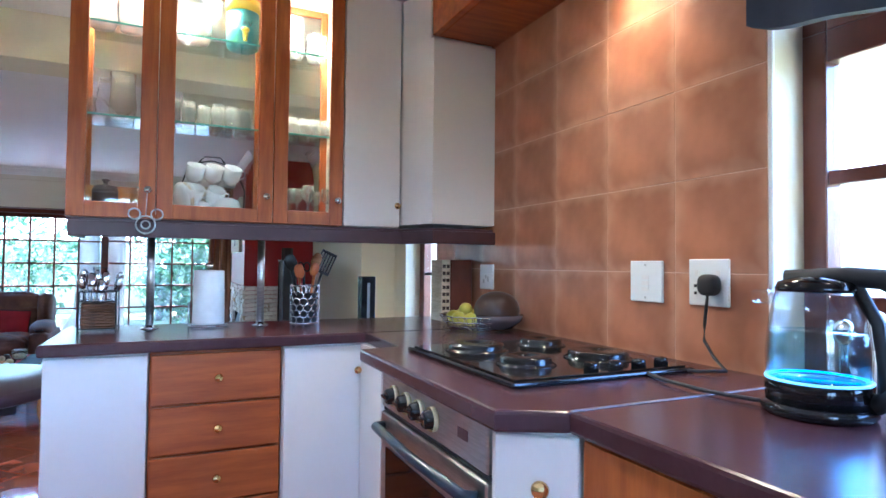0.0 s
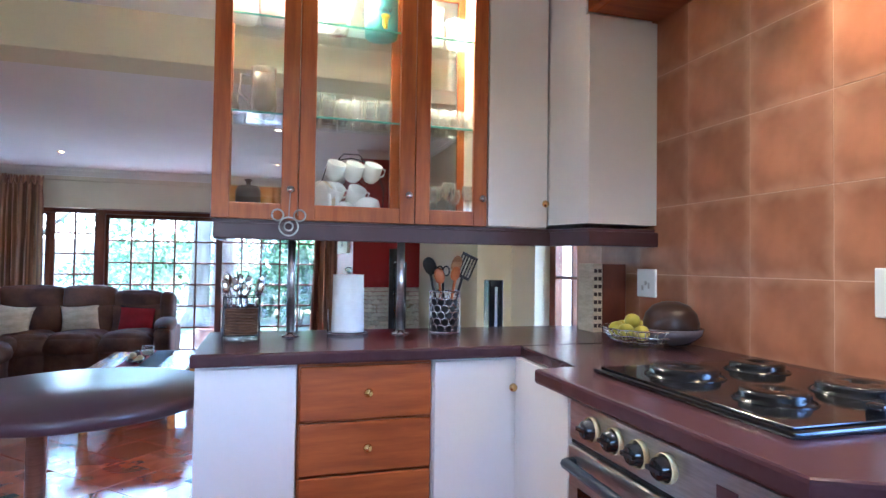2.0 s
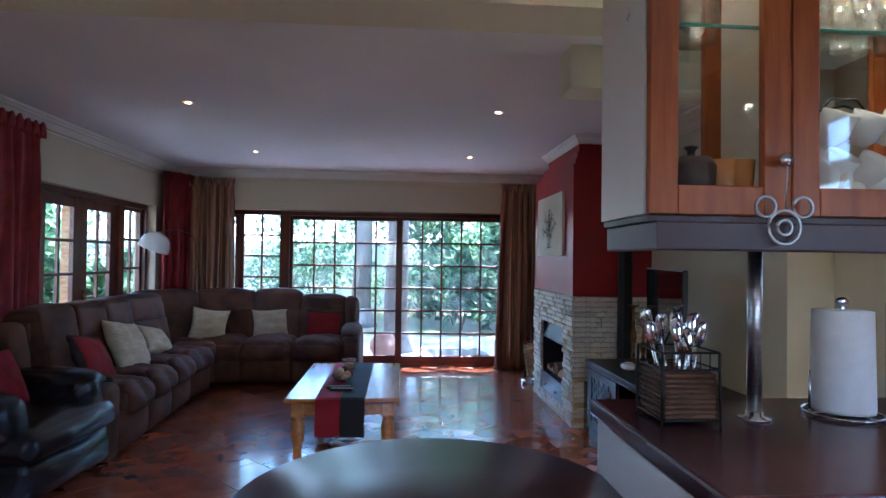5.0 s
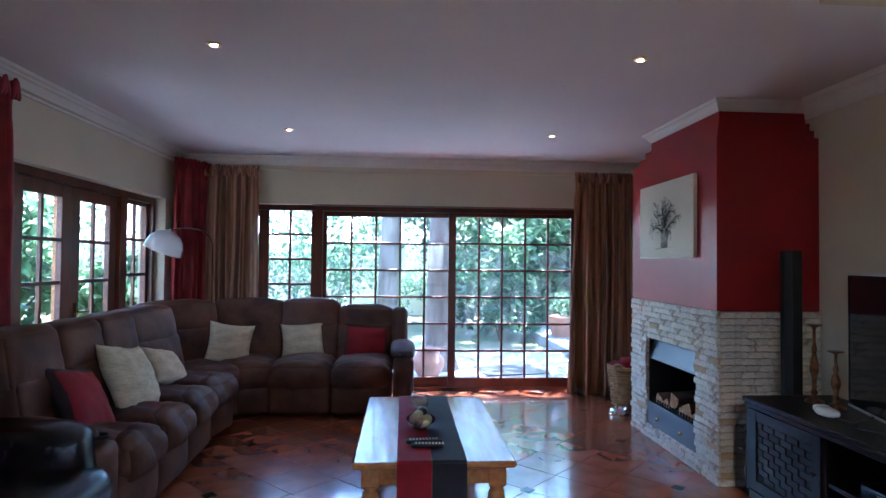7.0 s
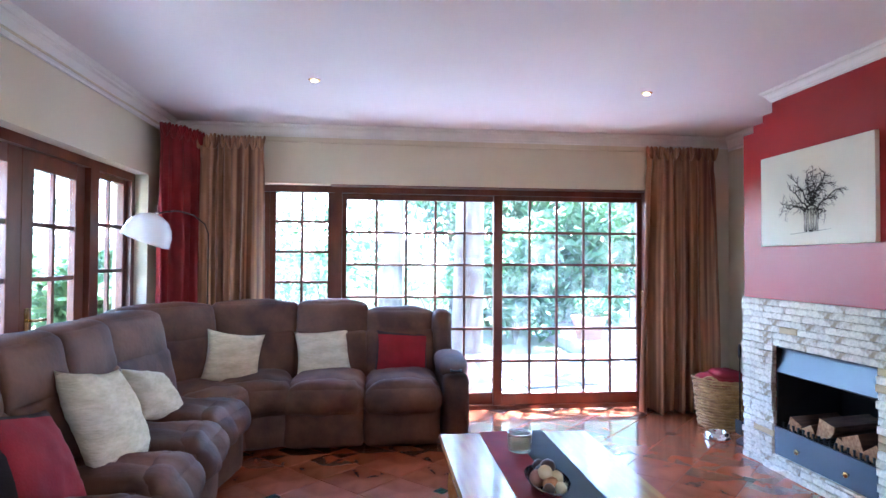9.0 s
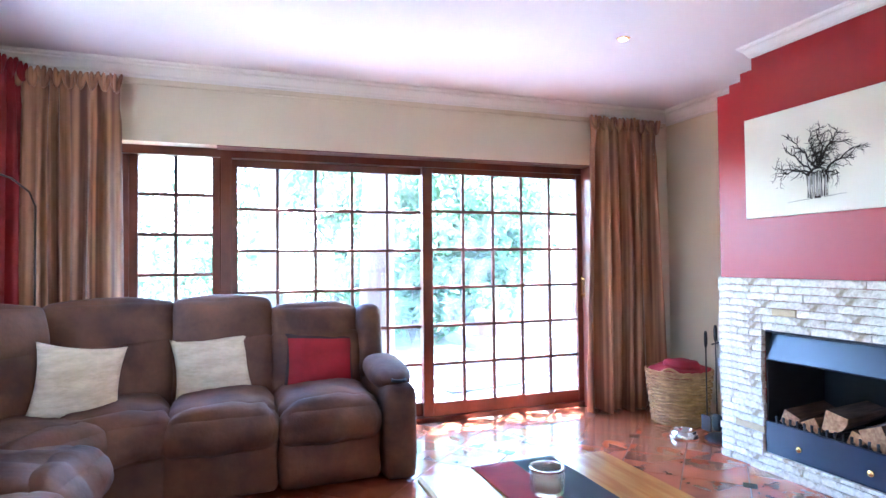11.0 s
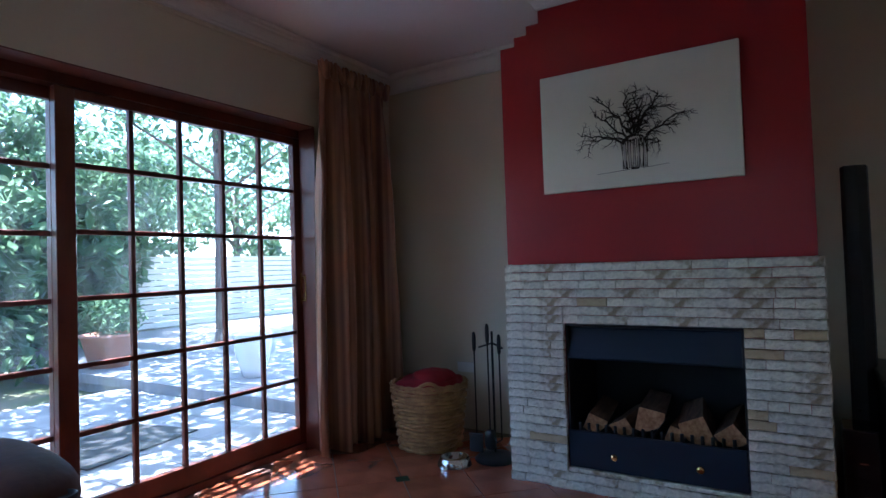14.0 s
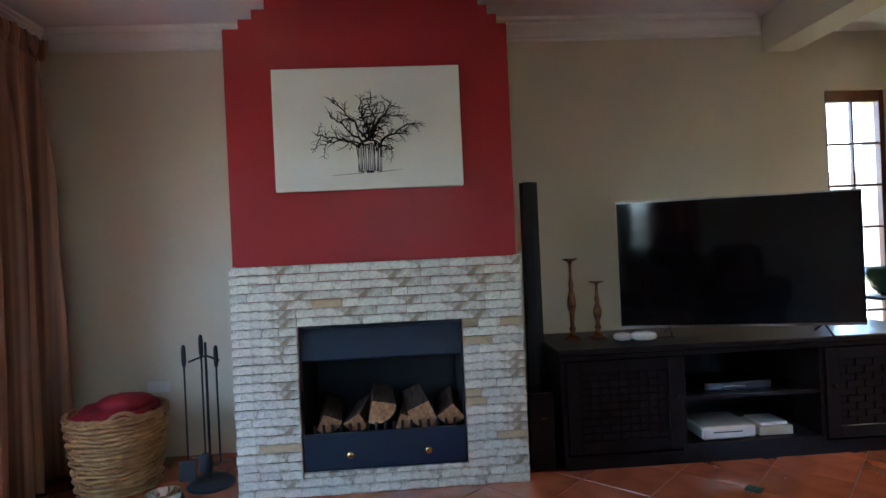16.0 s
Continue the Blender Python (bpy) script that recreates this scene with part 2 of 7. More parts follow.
def glazed_rim():
    """The wall tiles' glaze thins towards their edges, where the paler clay shows."""
    n, l = M["wtile"].node_tree.nodes, M["wtile"].node_tree.links
    base = n["Principled BSDF"].inputs["Base Color"]
    src = base.links[0].from_socket
    co, xyz, noise = n.new("ShaderNodeTexCoord"), n.new("ShaderNodeSeparateXYZ"), n.new("ShaderNodeTexNoise")
    noise.inputs["Scale"].default_value = 9
    l.new(co.outputs["Object"], xyz.inputs[0])
    sides = []
    for axis, half in (("Y", 0.145), ("Z", 0.13275)):
        off, size = n.new("ShaderNodeMath"), n.new("ShaderNodeMath")
        off.operation, size.operation = "SUBTRACT", "ABSOLUTE"
        off.inputs[1].default_value = half
        l.new(xyz.outputs[axis], off.inputs[0])
        l.new(off.outputs[0], size.inputs[0])
        scaled = n.new("ShaderNodeMath")
        scaled.operation = "DIVIDE"
        scaled.inputs[1].default_value = half
        l.new(size.outputs[0], scaled.inputs[0])
        sides.append(scaled)
    far, wob = n.new("ShaderNodeMath"), n.new("ShaderNodeMath")
    far.operation, wob.operation = "MAXIMUM", "MULTIPLY_ADD"
    l.new(sides[0].outputs[0], far.inputs[0])
    l.new(sides[1].outputs[0], far.inputs[1])
    l.new(co.outputs["Object"], noise.inputs["Vector"])
    l.new(noise.outputs[0], wob.inputs[0])
    wob.inputs[1].default_value = 0.5
    l.new(far.outputs[0], wob.inputs[2])
    span, mix = n.new("ShaderNodeMapRange"), n.new("ShaderNodeMix")
    span.interpolation_type = "SMOOTHSTEP"
    span.inputs["From Min"].default_value, span.inputs["From Max"].default_value = 0.95, 1.28
    span.inputs["To Max"].default_value = 0.4
    mix.data_type = "RGBA"
    l.new(wob.outputs[0], span.inputs["Value"])
    l.new(span.outputs[0], mix.inputs[0])
    l.new(src, mix.inputs[6])
    mix.inputs[7].default_value = (0.62, 0.37, 0.22, 1)
    l.new(mix.outputs[2], base)


glazed_rim()


def glare_haze(share):
    """The garden doors' glass: a faint uneven cyan scatter that stands in for glare."""
    m = glass_material("glare_haze_glass", 0.0, (0.97, 0.985, 0.98))
    n, l = m.node_tree.nodes, m.node_tree.links
    o = n["Material Output"]
    src = o.inputs[0].links[0].from_socket
    t, mix, nz = n.new("ShaderNodeBsdfTranslucent"), n.new("ShaderNodeMixShader"), n.new("ShaderNodeTexNoise")
    ma = n.new("ShaderNodeMath")
    ma.operation, ma.inputs[1].default_value, ma.inputs[2].default_value = "MULTIPLY_ADD", share * 1.6, share * 0.2
    nz.inputs["Scale"].default_value = 1.8
    t.inputs[0].default_value = (0.72, 0.86, 0.9, 1)
    l.new(nz.outputs["Fac"], ma.inputs[0])
    l.new(ma.outputs[0], mix.inputs[0])
    l.new(src, mix.inputs[1])
    l.new(t.outputs[0], mix.inputs[2])
    l.new(mix.outputs[0], o.inputs[0])
    return m


M["glare_haze_pane"] = glare_haze(0.017)
M["blacksteel"] = mat("blue_black_steel", (0.017, 0.027, 0.045), 0.3, scale=3, metal=0.0)
M["teal_edge"] = mat("green_glass_edge", (0.12, 0.4, 0.33), 0.15, scale=9)


def leafy():
    m = M["leaf"]
    n, l = m.node_tree.nodes, m.node_tree.links
    b, o = n["Principled BSDF"], n["Material Output"]
    t, mix = n.new("ShaderNodeBsdfTranslucent"), n.new("ShaderNodeMixShader")
    mix.inputs[0].default_value = 0.42
    t.inputs[0].default_value = (0.2, 0.32, 0.17, 1)
    l.new(b.outputs[0], mix.inputs[1])
    l.new(t.outputs[0], mix.inputs[2])
    l.new(mix.outputs[0], o.inputs[0])


leafy()

# ---- building tools ----
ORIGIN = {}


def box(bm, x0, y0, z0, x1, y1, z1, r=0.0, seg=1):
    v = [bm.verts.new(c) for c in ((x0, y0, z0), (x1, y0, z0), (x1, y1, z0), (x0, y1, z0), (x0, y0, z1), (x1, y0, z1), (x1, y1, z1), (x0, y1, z1))]
    fs = [bm.faces.new([v[i] for i in f]) for f in ((3, 2, 1, 0), (4, 5, 6, 7), (0, 1, 5, 4), (1, 2, 6, 5), (2, 3, 7, 6), (3, 0, 4, 7))]
    if r:
        es = list({e for f in fs for e in f.edges})
        bmesh.ops.bevel(bm, geom=es, offset=r, segments=seg, affect="EDGES", profile=0.5)
    return v


def prism(bm, pts, z0, z1, r=0.0):
    lo, hi = [bm.verts.new((x, y, z0)) for x, y in pts], [bm.verts.new((x, y, z1)) for x, y in pts]
    n = len(pts)
    fs = [bm.faces.new(lo[::-1]), bm.faces.new(hi)] + [bm.faces.new((lo[i], lo[(i + 1) % n], hi[(i + 1) % n], hi[i])) for i in range(n)]
    if r:
        es = list({e for f in fs[:2] for e in f.edges})
        bmesh.ops.bevel(bm, geom=es, offset=r, segments=2, affect="EDGES", profile=0.5)


def lathe(bm, profile, centre=(0, 0, 0), seg=20, m=None):
    """Turns (radius, height) pairs round the z axis."""
    c = Vector(centre)
    rings = []
    for r, z in profile:
        if r < 1e-5:
            rings.append([bm.verts.new(c + Vector((0, 0, z)))])
        else:
            rings.append([bm.verts.new(c + Vector((r * math.cos(2 * math.pi * i / seg), r * math.sin(2 * math.pi * i / seg), z))) for i in range(seg)])
    fs = []
    for a, b in zip(rings, rings[1:]):
        for i in range(seg):
            j = (i + 1) % seg
            q = [a[0]] if len(a) == 1 else [a[i], a[j]]
            q += [b[0]] if len(b) == 1 else [b[j], b[i]]
            if len(q) > 2:
                f = bm.faces.new(q)
                f.smooth = True
                fs.append(f)
    if m is not None:
        bmesh.ops.transform(bm, matrix=m, verts=[v for ring in rings for v in ring])
    return rings


def tube(bm, pts, r, seg=8, caps=True, r2=None):
    """A round bar through the points; r2 is the radius at its end."""
    pts = [Vector(p) for p in pts]
    r2 = r if r2 is None else r2
    rings = []
    up = Vector((0, 0, 1))
    for i, p in enumerate(pts):
        d = (pts[min(i + 1, len(pts) - 1)] - pts[max(i - 1, 0)]).normalized()
        a = d.cross(up)
        if a.length < 0.05:
            a = d.cross(Vector((1, 0, 0)))
        a.normalize()
        b = d.cross(a)
        rr = r + (r2 - r) * i / max(1, len(pts) - 1)
        rings.append([bm.verts.new(p + rr * (a * math.cos(2 * math.pi * k / seg) + b * math.sin(2 * math.pi * k / seg))) for k in range(seg)])
    for a, b in zip(rings, rings[1:]):
        for k in range(seg):
            bm.faces.new((a[k], a[(k + 1) % seg], b[(k + 1) % seg], b[k])).smooth = True
    if caps:
        bm.faces.new(rings[0][::-1])
        bm.faces.new(rings[-1])


def blob(bm, centre, size, power=2.5, m=None, seg=24, rings=14, wrinkle=0.0, wscale=6.0, pz=None):
    """A rounded cushion: a superellipsoid of that size, wrinkled by noise."""
    c, s = Vector(centre), Vector(size) / 2
    pz = pz or power

    def sgn(a, p):
        return math.copysign(abs(a) ** (2 / p), a)
    grid = []
    for j in range(rings + 1):
        phi = -math.pi / 2 + math.pi * j / rings
        row = []
        for i in range(seg if 0 < j < rings else 1):
            th = 2 * math.pi * i / seg
            v = Vector((s.x * sgn(math.cos(phi), pz) * sgn(math.cos(th), power), s.y * sgn(math.cos(phi), pz) * sgn(math.sin(th), power), s.z * sgn(math.sin(phi), pz)))
            if wrinkle:
                q = (v + c) * wscale
                v *= 1 + wrinkle * noise.noise(q) + wrinkle * 0.5 * noise.noise(q * 2.7)
            row.append(v)
        grid.append(row)
    vs = [[bm.verts.new((m @ v if m else v) + c) for v in row] for row in grid]
    for a, b in zip(vs, vs[1:]):
        for i in range(seg):
            j = (i + 1) % seg
            q = ([a[0]] if len(a) == 1 else [a[i], a[j]]) + ([b[0]] if len(b) == 1 else [b[j], b[i]])
            bm.faces.new(q).smooth = True


def thing(name, place, label, category, group="", kind=""):
    ob = new(name)
    ob.location = place
    ORIGIN[ob.name] = Vector(place)
    return tagged(ob, label, category, group, kind)


def finish(name, bm, material, recalc=True):
    if recalc:
        bmesh.ops.recalc_face_normals(bm, faces=bm.faces)
    me = bpy.data.meshes.new(name)
    bm.to_mesh(me)
    bm.free()
    me.materials.append(M[material])
    return me


def part(name, bm, material, parent, label=""):
    """One mesh under a thing or a part; the bmesh is in world places."""
    o = ORIGIN[parent.name]
    bmesh.ops.translate(bm, verts=bm.verts, vec=-o)
    ob = new(name, finish(name, bm, material))
    ob.parent = parent
    ORIGIN[ob.name] = o
    return tagged(ob, label)


def fixed(name, bm, material, label="", category="", kind="structure"):
    """A piece of the setting, in world places."""
    ob = new(name, finish(name, bm, material))
    ORIGIN[ob.name] = Vector((0, 0, 0))
    return tagged(ob, label, category, "", kind)


def mk(f, *a, **k):
    bm = bmesh.new()
    f(bm, *a, **k)
    return bm


def boxes(*bs, r=0.0):
    bm = bmesh.new()
    for b in bs:
        box(bm, *b, r=r)
    return bm


# ---- the shell ----
XW, XE, YN, YS0 = -3.42, 1.75, 9.737, -1.6
XL = 1.81
WT = 0.26
fixed("floor", boxes((XW - WT, YS0 - WT, -0.2, 2.6, YN + WT, -0.004)), "grout", "dark grout bed under the diagonal terracotta floor tiles", "floor")
fixed("ceiling", boxes((XW - WT, YS0 - WT, CEIL, 2.6, YN + WT, CEIL + 0.15)), "ceiling", "smooth off-white plaster ceiling with small downlights", "ceiling")
# north wall: the opening is stepped, wider behind the inner face; the doors stand in the step
NX0, NX1, NZ1 = -3.0, 0.989, 2.094
YS, NF = YN + 0.13, 0.07
fixed("wall_north", boxes((XW - WT, YN, NZ1, 2.6, YS, CEIL), (XW - WT, YN, 0, NX0, YS, NZ1), (NX1, YN, 0, 2.6, YS, NZ1),
    (XW - WT, YS, NZ1 + 0.04, 2.6, YN + WT, CEIL), (XW - WT, YS, 0, NX0, YN + WT, NZ1 + 0.04), (NX1 + NF, YS, 0, 2.6, YN + WT, NZ1 + 0.04)), "wall", "cream painted wall above the wide timber sliding doors", "wall")
# west wall: opening y 7.0..9.25
WY0, WY1, WZ1 = 6.75, 9.29, 2.08
fixed("wall_west", boxes((XW - WT, YS0 - WT, 0, XW, 2.6, CEIL), (XW - WT, 2.6, 0, XW, 3.5, 0.9), (XW - WT, 2.6, 2.08, XW, 3.5, CEIL), (XW - WT, 3.5, 0, XW, WY0, CEIL), (XW - WT, WY0, WZ1, XW, WY1, CEIL), (XW - WT, WY1, 0, XW, YN, CEIL)), "wall", "cream painted wall with timber french doors", "wall")
fixed("wall_south", boxes((XW, YS0 - WT, 0, 2.6, YS0, 1.15), (XW, YS0 - WT, 2.15, 2.6, YS0, CEIL), (XW, YS0 - WT, 1.15, -1.0, YS0, 2.15), (0.3, YS0 - WT, 1.15, 2.6, YS0, 2.15)), "white_wall", "plain white painted kitchen wall", "wall")
# east wall: living part, recess, kitchen window 1 (dining), tiled part, kitchen window 2
KY0, KY1, KZ0 = -0.2, 1.58, 1.085
fixed("wall_east", boxes(
    (XL, 5.2, 0, 2.1 + WT, YN, CEIL),
    (2.1, 4.1, 0, 2.1 + WT, 5.2, 0.25), (2.1, 4.1, 2.2, 2.1 + WT, 5.2, CEIL), (2.1, 4.57, 0.25, 2.1 + WT, 5.2, 2.2),
    (XE, 4.05, 0, 2.1 + WT, 4.1, CEIL),
    (XE, 3.0, 0, XE + WT, 3.55, CEIL), (XE, 3.55, 0, XE + WT, 4.05, 0.6), (XE, 3.55, 2.08, XE + WT, 4.05, CEIL),
    (XE, KY1, 0, XE + WT, 3.0, CEIL), (XE, KY0, 0, XE + WT, KY1, KZ0), (XE, KY0, 2.3, XE + WT, KY1, CEIL), (XE, YS0, 0, XE + WT, KY0, CEIL)),
    "wall", "cream painted wall beside the fireplace", "wall")
fixed("beam", boxes((XW, 4.02, 2.38, XE, 4.28, CEIL)), "wall", "cream plastered ceiling beam between kitchen and living room", "beam")
fixed("beam", boxes((0.45, 4.98, 2.385, XL, 5.2, CEIL)), "wall", "short cream plastered ceiling beam by the dining corner", "beam")
# chimney breast
BX, BY0, BY1 = 1.09, 6.99, 8.45
FZ0, FZ1, FY0, FY1 = 0.11, 0.84, 7.30, 8.13
MZ = 1.155


def breast():
    bm = bmesh.new()
    e = XL
    box(bm, BX + 0.03, BY0 + 0.03, 0, e, FY0, MZ)
    box(bm, BX + 0.03, FY1, 0, e, BY1 - 0.03, MZ)
    box(bm, BX + 0.03, FY0, FZ1, e, FY1, MZ)
    box(bm, BX + 0.03, FY0, 0, e, FY1, FZ0)
    box(bm, BX, BY0 + 0.02, MZ, e, BY1 - 0.02, 2.335)
    return bm


cb = fixed("chimney_breast", breast(), "red", "deep red painted chimney breast stepped in at its top", "chimney breast")
for k, (z0, z1) in enumerate(((2.335, 2.395), (2.395, 2.455), (2.455, CEIL)), 1):
    part("step", boxes((BX + 0.03 * k, BY0 + 0.02 + 0.043 * k, z0, XL, BY1 - 0.03 - 0.06 * k, z1)), "red", cb)


def cornice(name, a, b, out, ends=(0, 0), size=1.0):
    """A moulded ceiling cornice from a to b; out is the way into the room; ends: how far each end runs on at the ceiling for a mitre."""
    prof = [(0, -0.125), (0.014, -0.125), (0.014, -0.11), (0.026, -0.1), (0.03, -0.085), (0.055, -0.05), (0.075, -0.04), (0.075, -0.028), (0.095, -0.018), (0.1, 0), (0, 0)]
    prof = [(o * size, z * size) for o, z in prof]
    a, b, out = Vector((*a, CEIL)), Vector((*b, CEIL)), Vector((*out, 0))
    along = (b - a).normalized()
    bm = bmesh.new()
    ra = [bm.verts.new(a + out * (o + 0.001) + Vector((0, 0, z - 0.001)) - along * ends[0] * o) for o, z in prof]
    rb = [bm.verts.new(b + out * (o + 0.001) + Vector((0, 0, z - 0.001)) + along * ends[1] * o) for o, z in prof]
    n = len(prof)
    for i in range(n):
        bm.faces.new((ra[i], ra[(i + 1) % n], rb[(i + 1) % n], rb[i]))
    bm.faces.new(ra)
    bm.faces.new(rb[::-1])
    fixed(name, bm, "cornice", "white moulded plaster cornice", "cornice")


ty0, ty1, tx = BY0 + 0.149, BY1 - 0.21, BX + 0.09
cornice("cornice", (XW, YN), (XL, YN), (0, -1), (-1, -1), 0.82)
cornice("cornice", (XW, 4.28), (XW, YN), (1, 0), (-1, -1))
cornice("cornice", (XL, 5.2), (XL, ty0), (-1, 0), (-1, -1))
cornice("cornice", (XL, ty1), (XL, YN), (-1, 0), (-1, -1))
cornice("cornice", (tx, ty0), (tx, ty1), (-1, 0), (1, 1), 0.62)
cornice("cornice", (tx, ty0), (XL, ty0), (0, -1), (1, -1), 0.62)
cornice("cornice", (tx, ty1), (XL, ty1), (0, 1), (1, -1), 0.62)


# ---- doors and windows ----
def leaf_frame(name, parent, axis, a0, a1, z0, z1, c, t, stile, top, bottom, cols, rows, bar=0.018, material="mahogany", glass="pane"):
    """A glazed leaf with its bars. axis 'x': the leaf lies in a wall along x at y = c; 'y': along y at x = c."""
    def put(bm, u0, u1, w0, w1, d):
        if axis == "x":
            box(bm, u0, c - d, w0, u1, c + d, w1, r=0.003)
        else:
            box(bm, c - d, u0, w0, c + d, u1, w1, r=0.003)
    bm = bmesh.new()
    put(bm, a0, a0 + stile, z0, z1, t / 2)
    put(bm, a1 - stile, a1, z0, z1, t / 2)
    put(bm, a0 + stile, a1 - stile, z1 - top, z1, t / 2 - 0.002)
    put(bm, a0 + stile, a1 - stile, z0, z0 + bottom, t / 2 - 0.002)
    fr = part(name, bm, material, parent)
    g0, g1, h0, h1 = a0 + stile, a1 - stile, z0 + bottom, z1 - top
    for i in range(1, cols):
        u = g0 + (g1 - g0) * i / cols
        bm = bmesh.new()
        put(bm, u - bar / 2, u + bar / 2, h0, h1, t / 2 - 0.008)
        part("glazing_bar", bm, material, fr)
    for j in range(1, rows):
        w = h0 + (h1 - h0) * j / rows
        bm = bmesh.new()
        put(bm, g0, g1, w - bar / 2, w + bar / 2, t / 2 - 0.006)
        part("glazing_bar", bm, material, fr)
    bm = bmesh.new()
    put(bm, g0, g1, h0, h1, 0.002)
    p = part("pane", bm, glass, fr)
    p.visible_shadow = False
    return fr


yd = 9.935
fixed("trim", boxes((NX1 - 0.008, YN - 0.002, 0.002, NX1 - 0.001, yd - 0.063, NZ1 - 0.009), (-2.02, YN - 0.002, NZ1 - 0.008, NX1 - 0.001, yd - 0.063, NZ1 - 0.001)), "mahogany", "mahogany lining of the door opening", "trim")
sl = thing("window_1", ((NX0 + NX1) / 2, yd, 0), "wide dark mahogany sliding doors with small square panes, closed", "sliding door", "", "structure")
part("frame", boxes((NX0, yd - 0.062, 2.035, NX1 + NF, yd + 0.06, NZ1 + 0.038), (NX1 + NF - 0.035, yd - 0.062, 0, NX1 + NF, yd + 0.06, 2.035), (NX0, yd - 0.062, 0, NX0 + 0.05, yd + 0.06, 2.035),
                    (NX0 + 0.05, yd - 0.062, -0.02, NX1 + NF - 0.035, yd + 0.06, 0.035), (-2.0, yd - 0.062, 0.035, -1.925, yd + 0.06, 2.035)), "mahogany", sl)
leaf_frame("fixed_leaf", sl, "x", -1.95, -0.42, 0.036, 2.034, yd + 0.028, 0.045, 0.065, 0.055, 0.105, 5, 6, 0.024, glass="glare_haze_pane")
leaf_frame("sliding_leaf", sl, "x", -0.49, 1.024, 0.036, 2.034, yd - 0.028, 0.045, 0.085, 0.045, 0.105, 5, 6, 0.024, glass="glare_haze_pane")
leaf_frame("side_casement", sl, "x", -2.585, -2.001, 0.86, 2.074, yd, 0.05, 0.055, 0.03, 0.06, 2, 4, 0.024, glass="glare_haze_pane")
leaf_frame("side_casement", sl, "x", -2.949, -2.586, 0.86, 2.034, yd, 0.05, 0.055, 0.03, 0.06, 2, 4, 0.024, glass="glare_haze_pane")
part("panel", boxes((-2.949, yd - 0.03, 0.035, -2.001, yd + 0.03, 0.859)), "mahogany", sl)

xd = -3.58
fd = thing("window_2", (xd, (WY0 + WY1) / 2, 0), "mahogany french doors with side lights and square panes, closed", "french doors", "", "structure")
part("frame", boxes((xd - 0.05, WY0, WZ1 - 0.06, xd + 0.06, WY1, WZ1), (xd - 0.05, WY0, 0, xd + 0.06, WY0 + 0.04, WZ1 - 0.06), (xd - 0.05, WY1 - 0.06, 0, xd + 0.06, WY1, WZ1 - 0.06),
                    (xd - 0.05, 8.585, 0, xd + 0.06, 8.705, WZ1 - 0.06), (xd - 0.05, 7.14, 0, xd + 0.06, 7.2, WZ1 - 0.06)), "mahogany", fd)
leaf_frame("door_leaf", fd, "y", 7.2, 7.895, 0.02, WZ1 - 0.06, xd, 0.045, 0.125, 0.1, 0.3, 2, 5, 0.028)
leaf_frame("door_leaf", fd, "y", 7.897, 8.585, 0.02, WZ1 - 0.06, xd, 0.045, 0.115, 0.1, 0.3, 2, 5, 0.028)
leaf_frame("side_light", fd, "y", 8.705, 9.23, 0.02, WZ1 - 0.06, xd, 0.045, 0.05, 0.04, 0.3, 2, 5, 0.028)
leaf_frame("side_light", fd, "y", 6.79, 7.14, 0.02, WZ1 - 0.06, xd, 0.045, 0.05, 0.04, 0.3, 2, 5, 0.028)


def lever(parent, x, y, z, d):
    """A brass lever handle on its plate."""
    p = part("handle_plate", boxes((x, y - 0.02, z - 0.1, x + 0.006, y + 0.02, z + 0.1), r=0.002), "brass", parent)
    b = bmesh.new()
    tube(b, [(x + 0.006, y, z + 0.03), (x + 0.045, y, z + 0.03), (x + 0.05, y + 0.03 * d, z + 0.03), (x + 0.046, y + 0.11 * d, z + 0.026)], 0.009, 8)
    part("door_handle", b, "brass", parent)


lever(fd, xd + 0.024, 7.955, 1.02, 1)
hy = yd - 0.051
hb = boxes((0.968, hy - 0.012, 0.94, 0.998, hy, 1.14), (0.973, hy - 0.034, 0.96, 0.993, hy - 0.013, 0.975), (0.973, hy - 0.034, 1.105, 0.993, hy - 0.013, 1.12), r=0.002)
box(hb, 0.976, hy - 0.046, 0.955, 0.99, hy - 0.0345, 1.125, r=0.003)
part("pull_handle", hb, "brass", sl)

w3 = thing("window_3", (1.87, 3.8, 0.6), "mahogany casement window with square panes by the dining area, closed", "window", "", "structure")
leaf_frame("frame", w3, "y", 3.55, 4.05, 0.6, 2.08, 1.87, 0.05, 0.07, 0.06, 0.06, 2, 4)
w4 = thing("window_4", (2.16, 4.4, 0.25), "tall mahogany window with slim glazing bars, closed", "window", "", "structure")
leaf_frame("frame", w4, "y", 4.1, 4.57, 0.25, 2.2, 2.16, 0.05, 0.04, 0.08, 0.07, 2, 6, 0.016)
w6 = thing("window_6", (-0.4, YS0 - 0.1, 1.15), "mahogany casement window in the south kitchen wall, closed", "window", "", "structure")
leaf_frame("frame", w6, "x", -1.0, -0.35, 1.15, 2.15, YS0 - 0.1, 0.06, 0.07, 0.06, 0.06, 2, 2, 0.03)
leaf_frame("frame", w6, "x", -0.35, 0.3, 1.15, 2.15, YS0 - 0.1, 0.06, 0.07, 0.06, 0.06, 2, 2, 0.03)
w7 = thing("window_7", (xd, 3.05, 0.9), "mahogany casement window in the west kitchen wall, closed", "window", "", "structure")
leaf_frame("frame", w7, "y", 2.6, 3.05, 0.9, 2.08, xd, 0.06, 0.06, 0.06, 0.06, 2, 4, 0.028)
leaf_frame("frame", w7, "y", 3.05, 3.5, 0.9, 2.08, xd, 0.06, 0.06, 0.06, 0.06, 2, 4, 0.028)
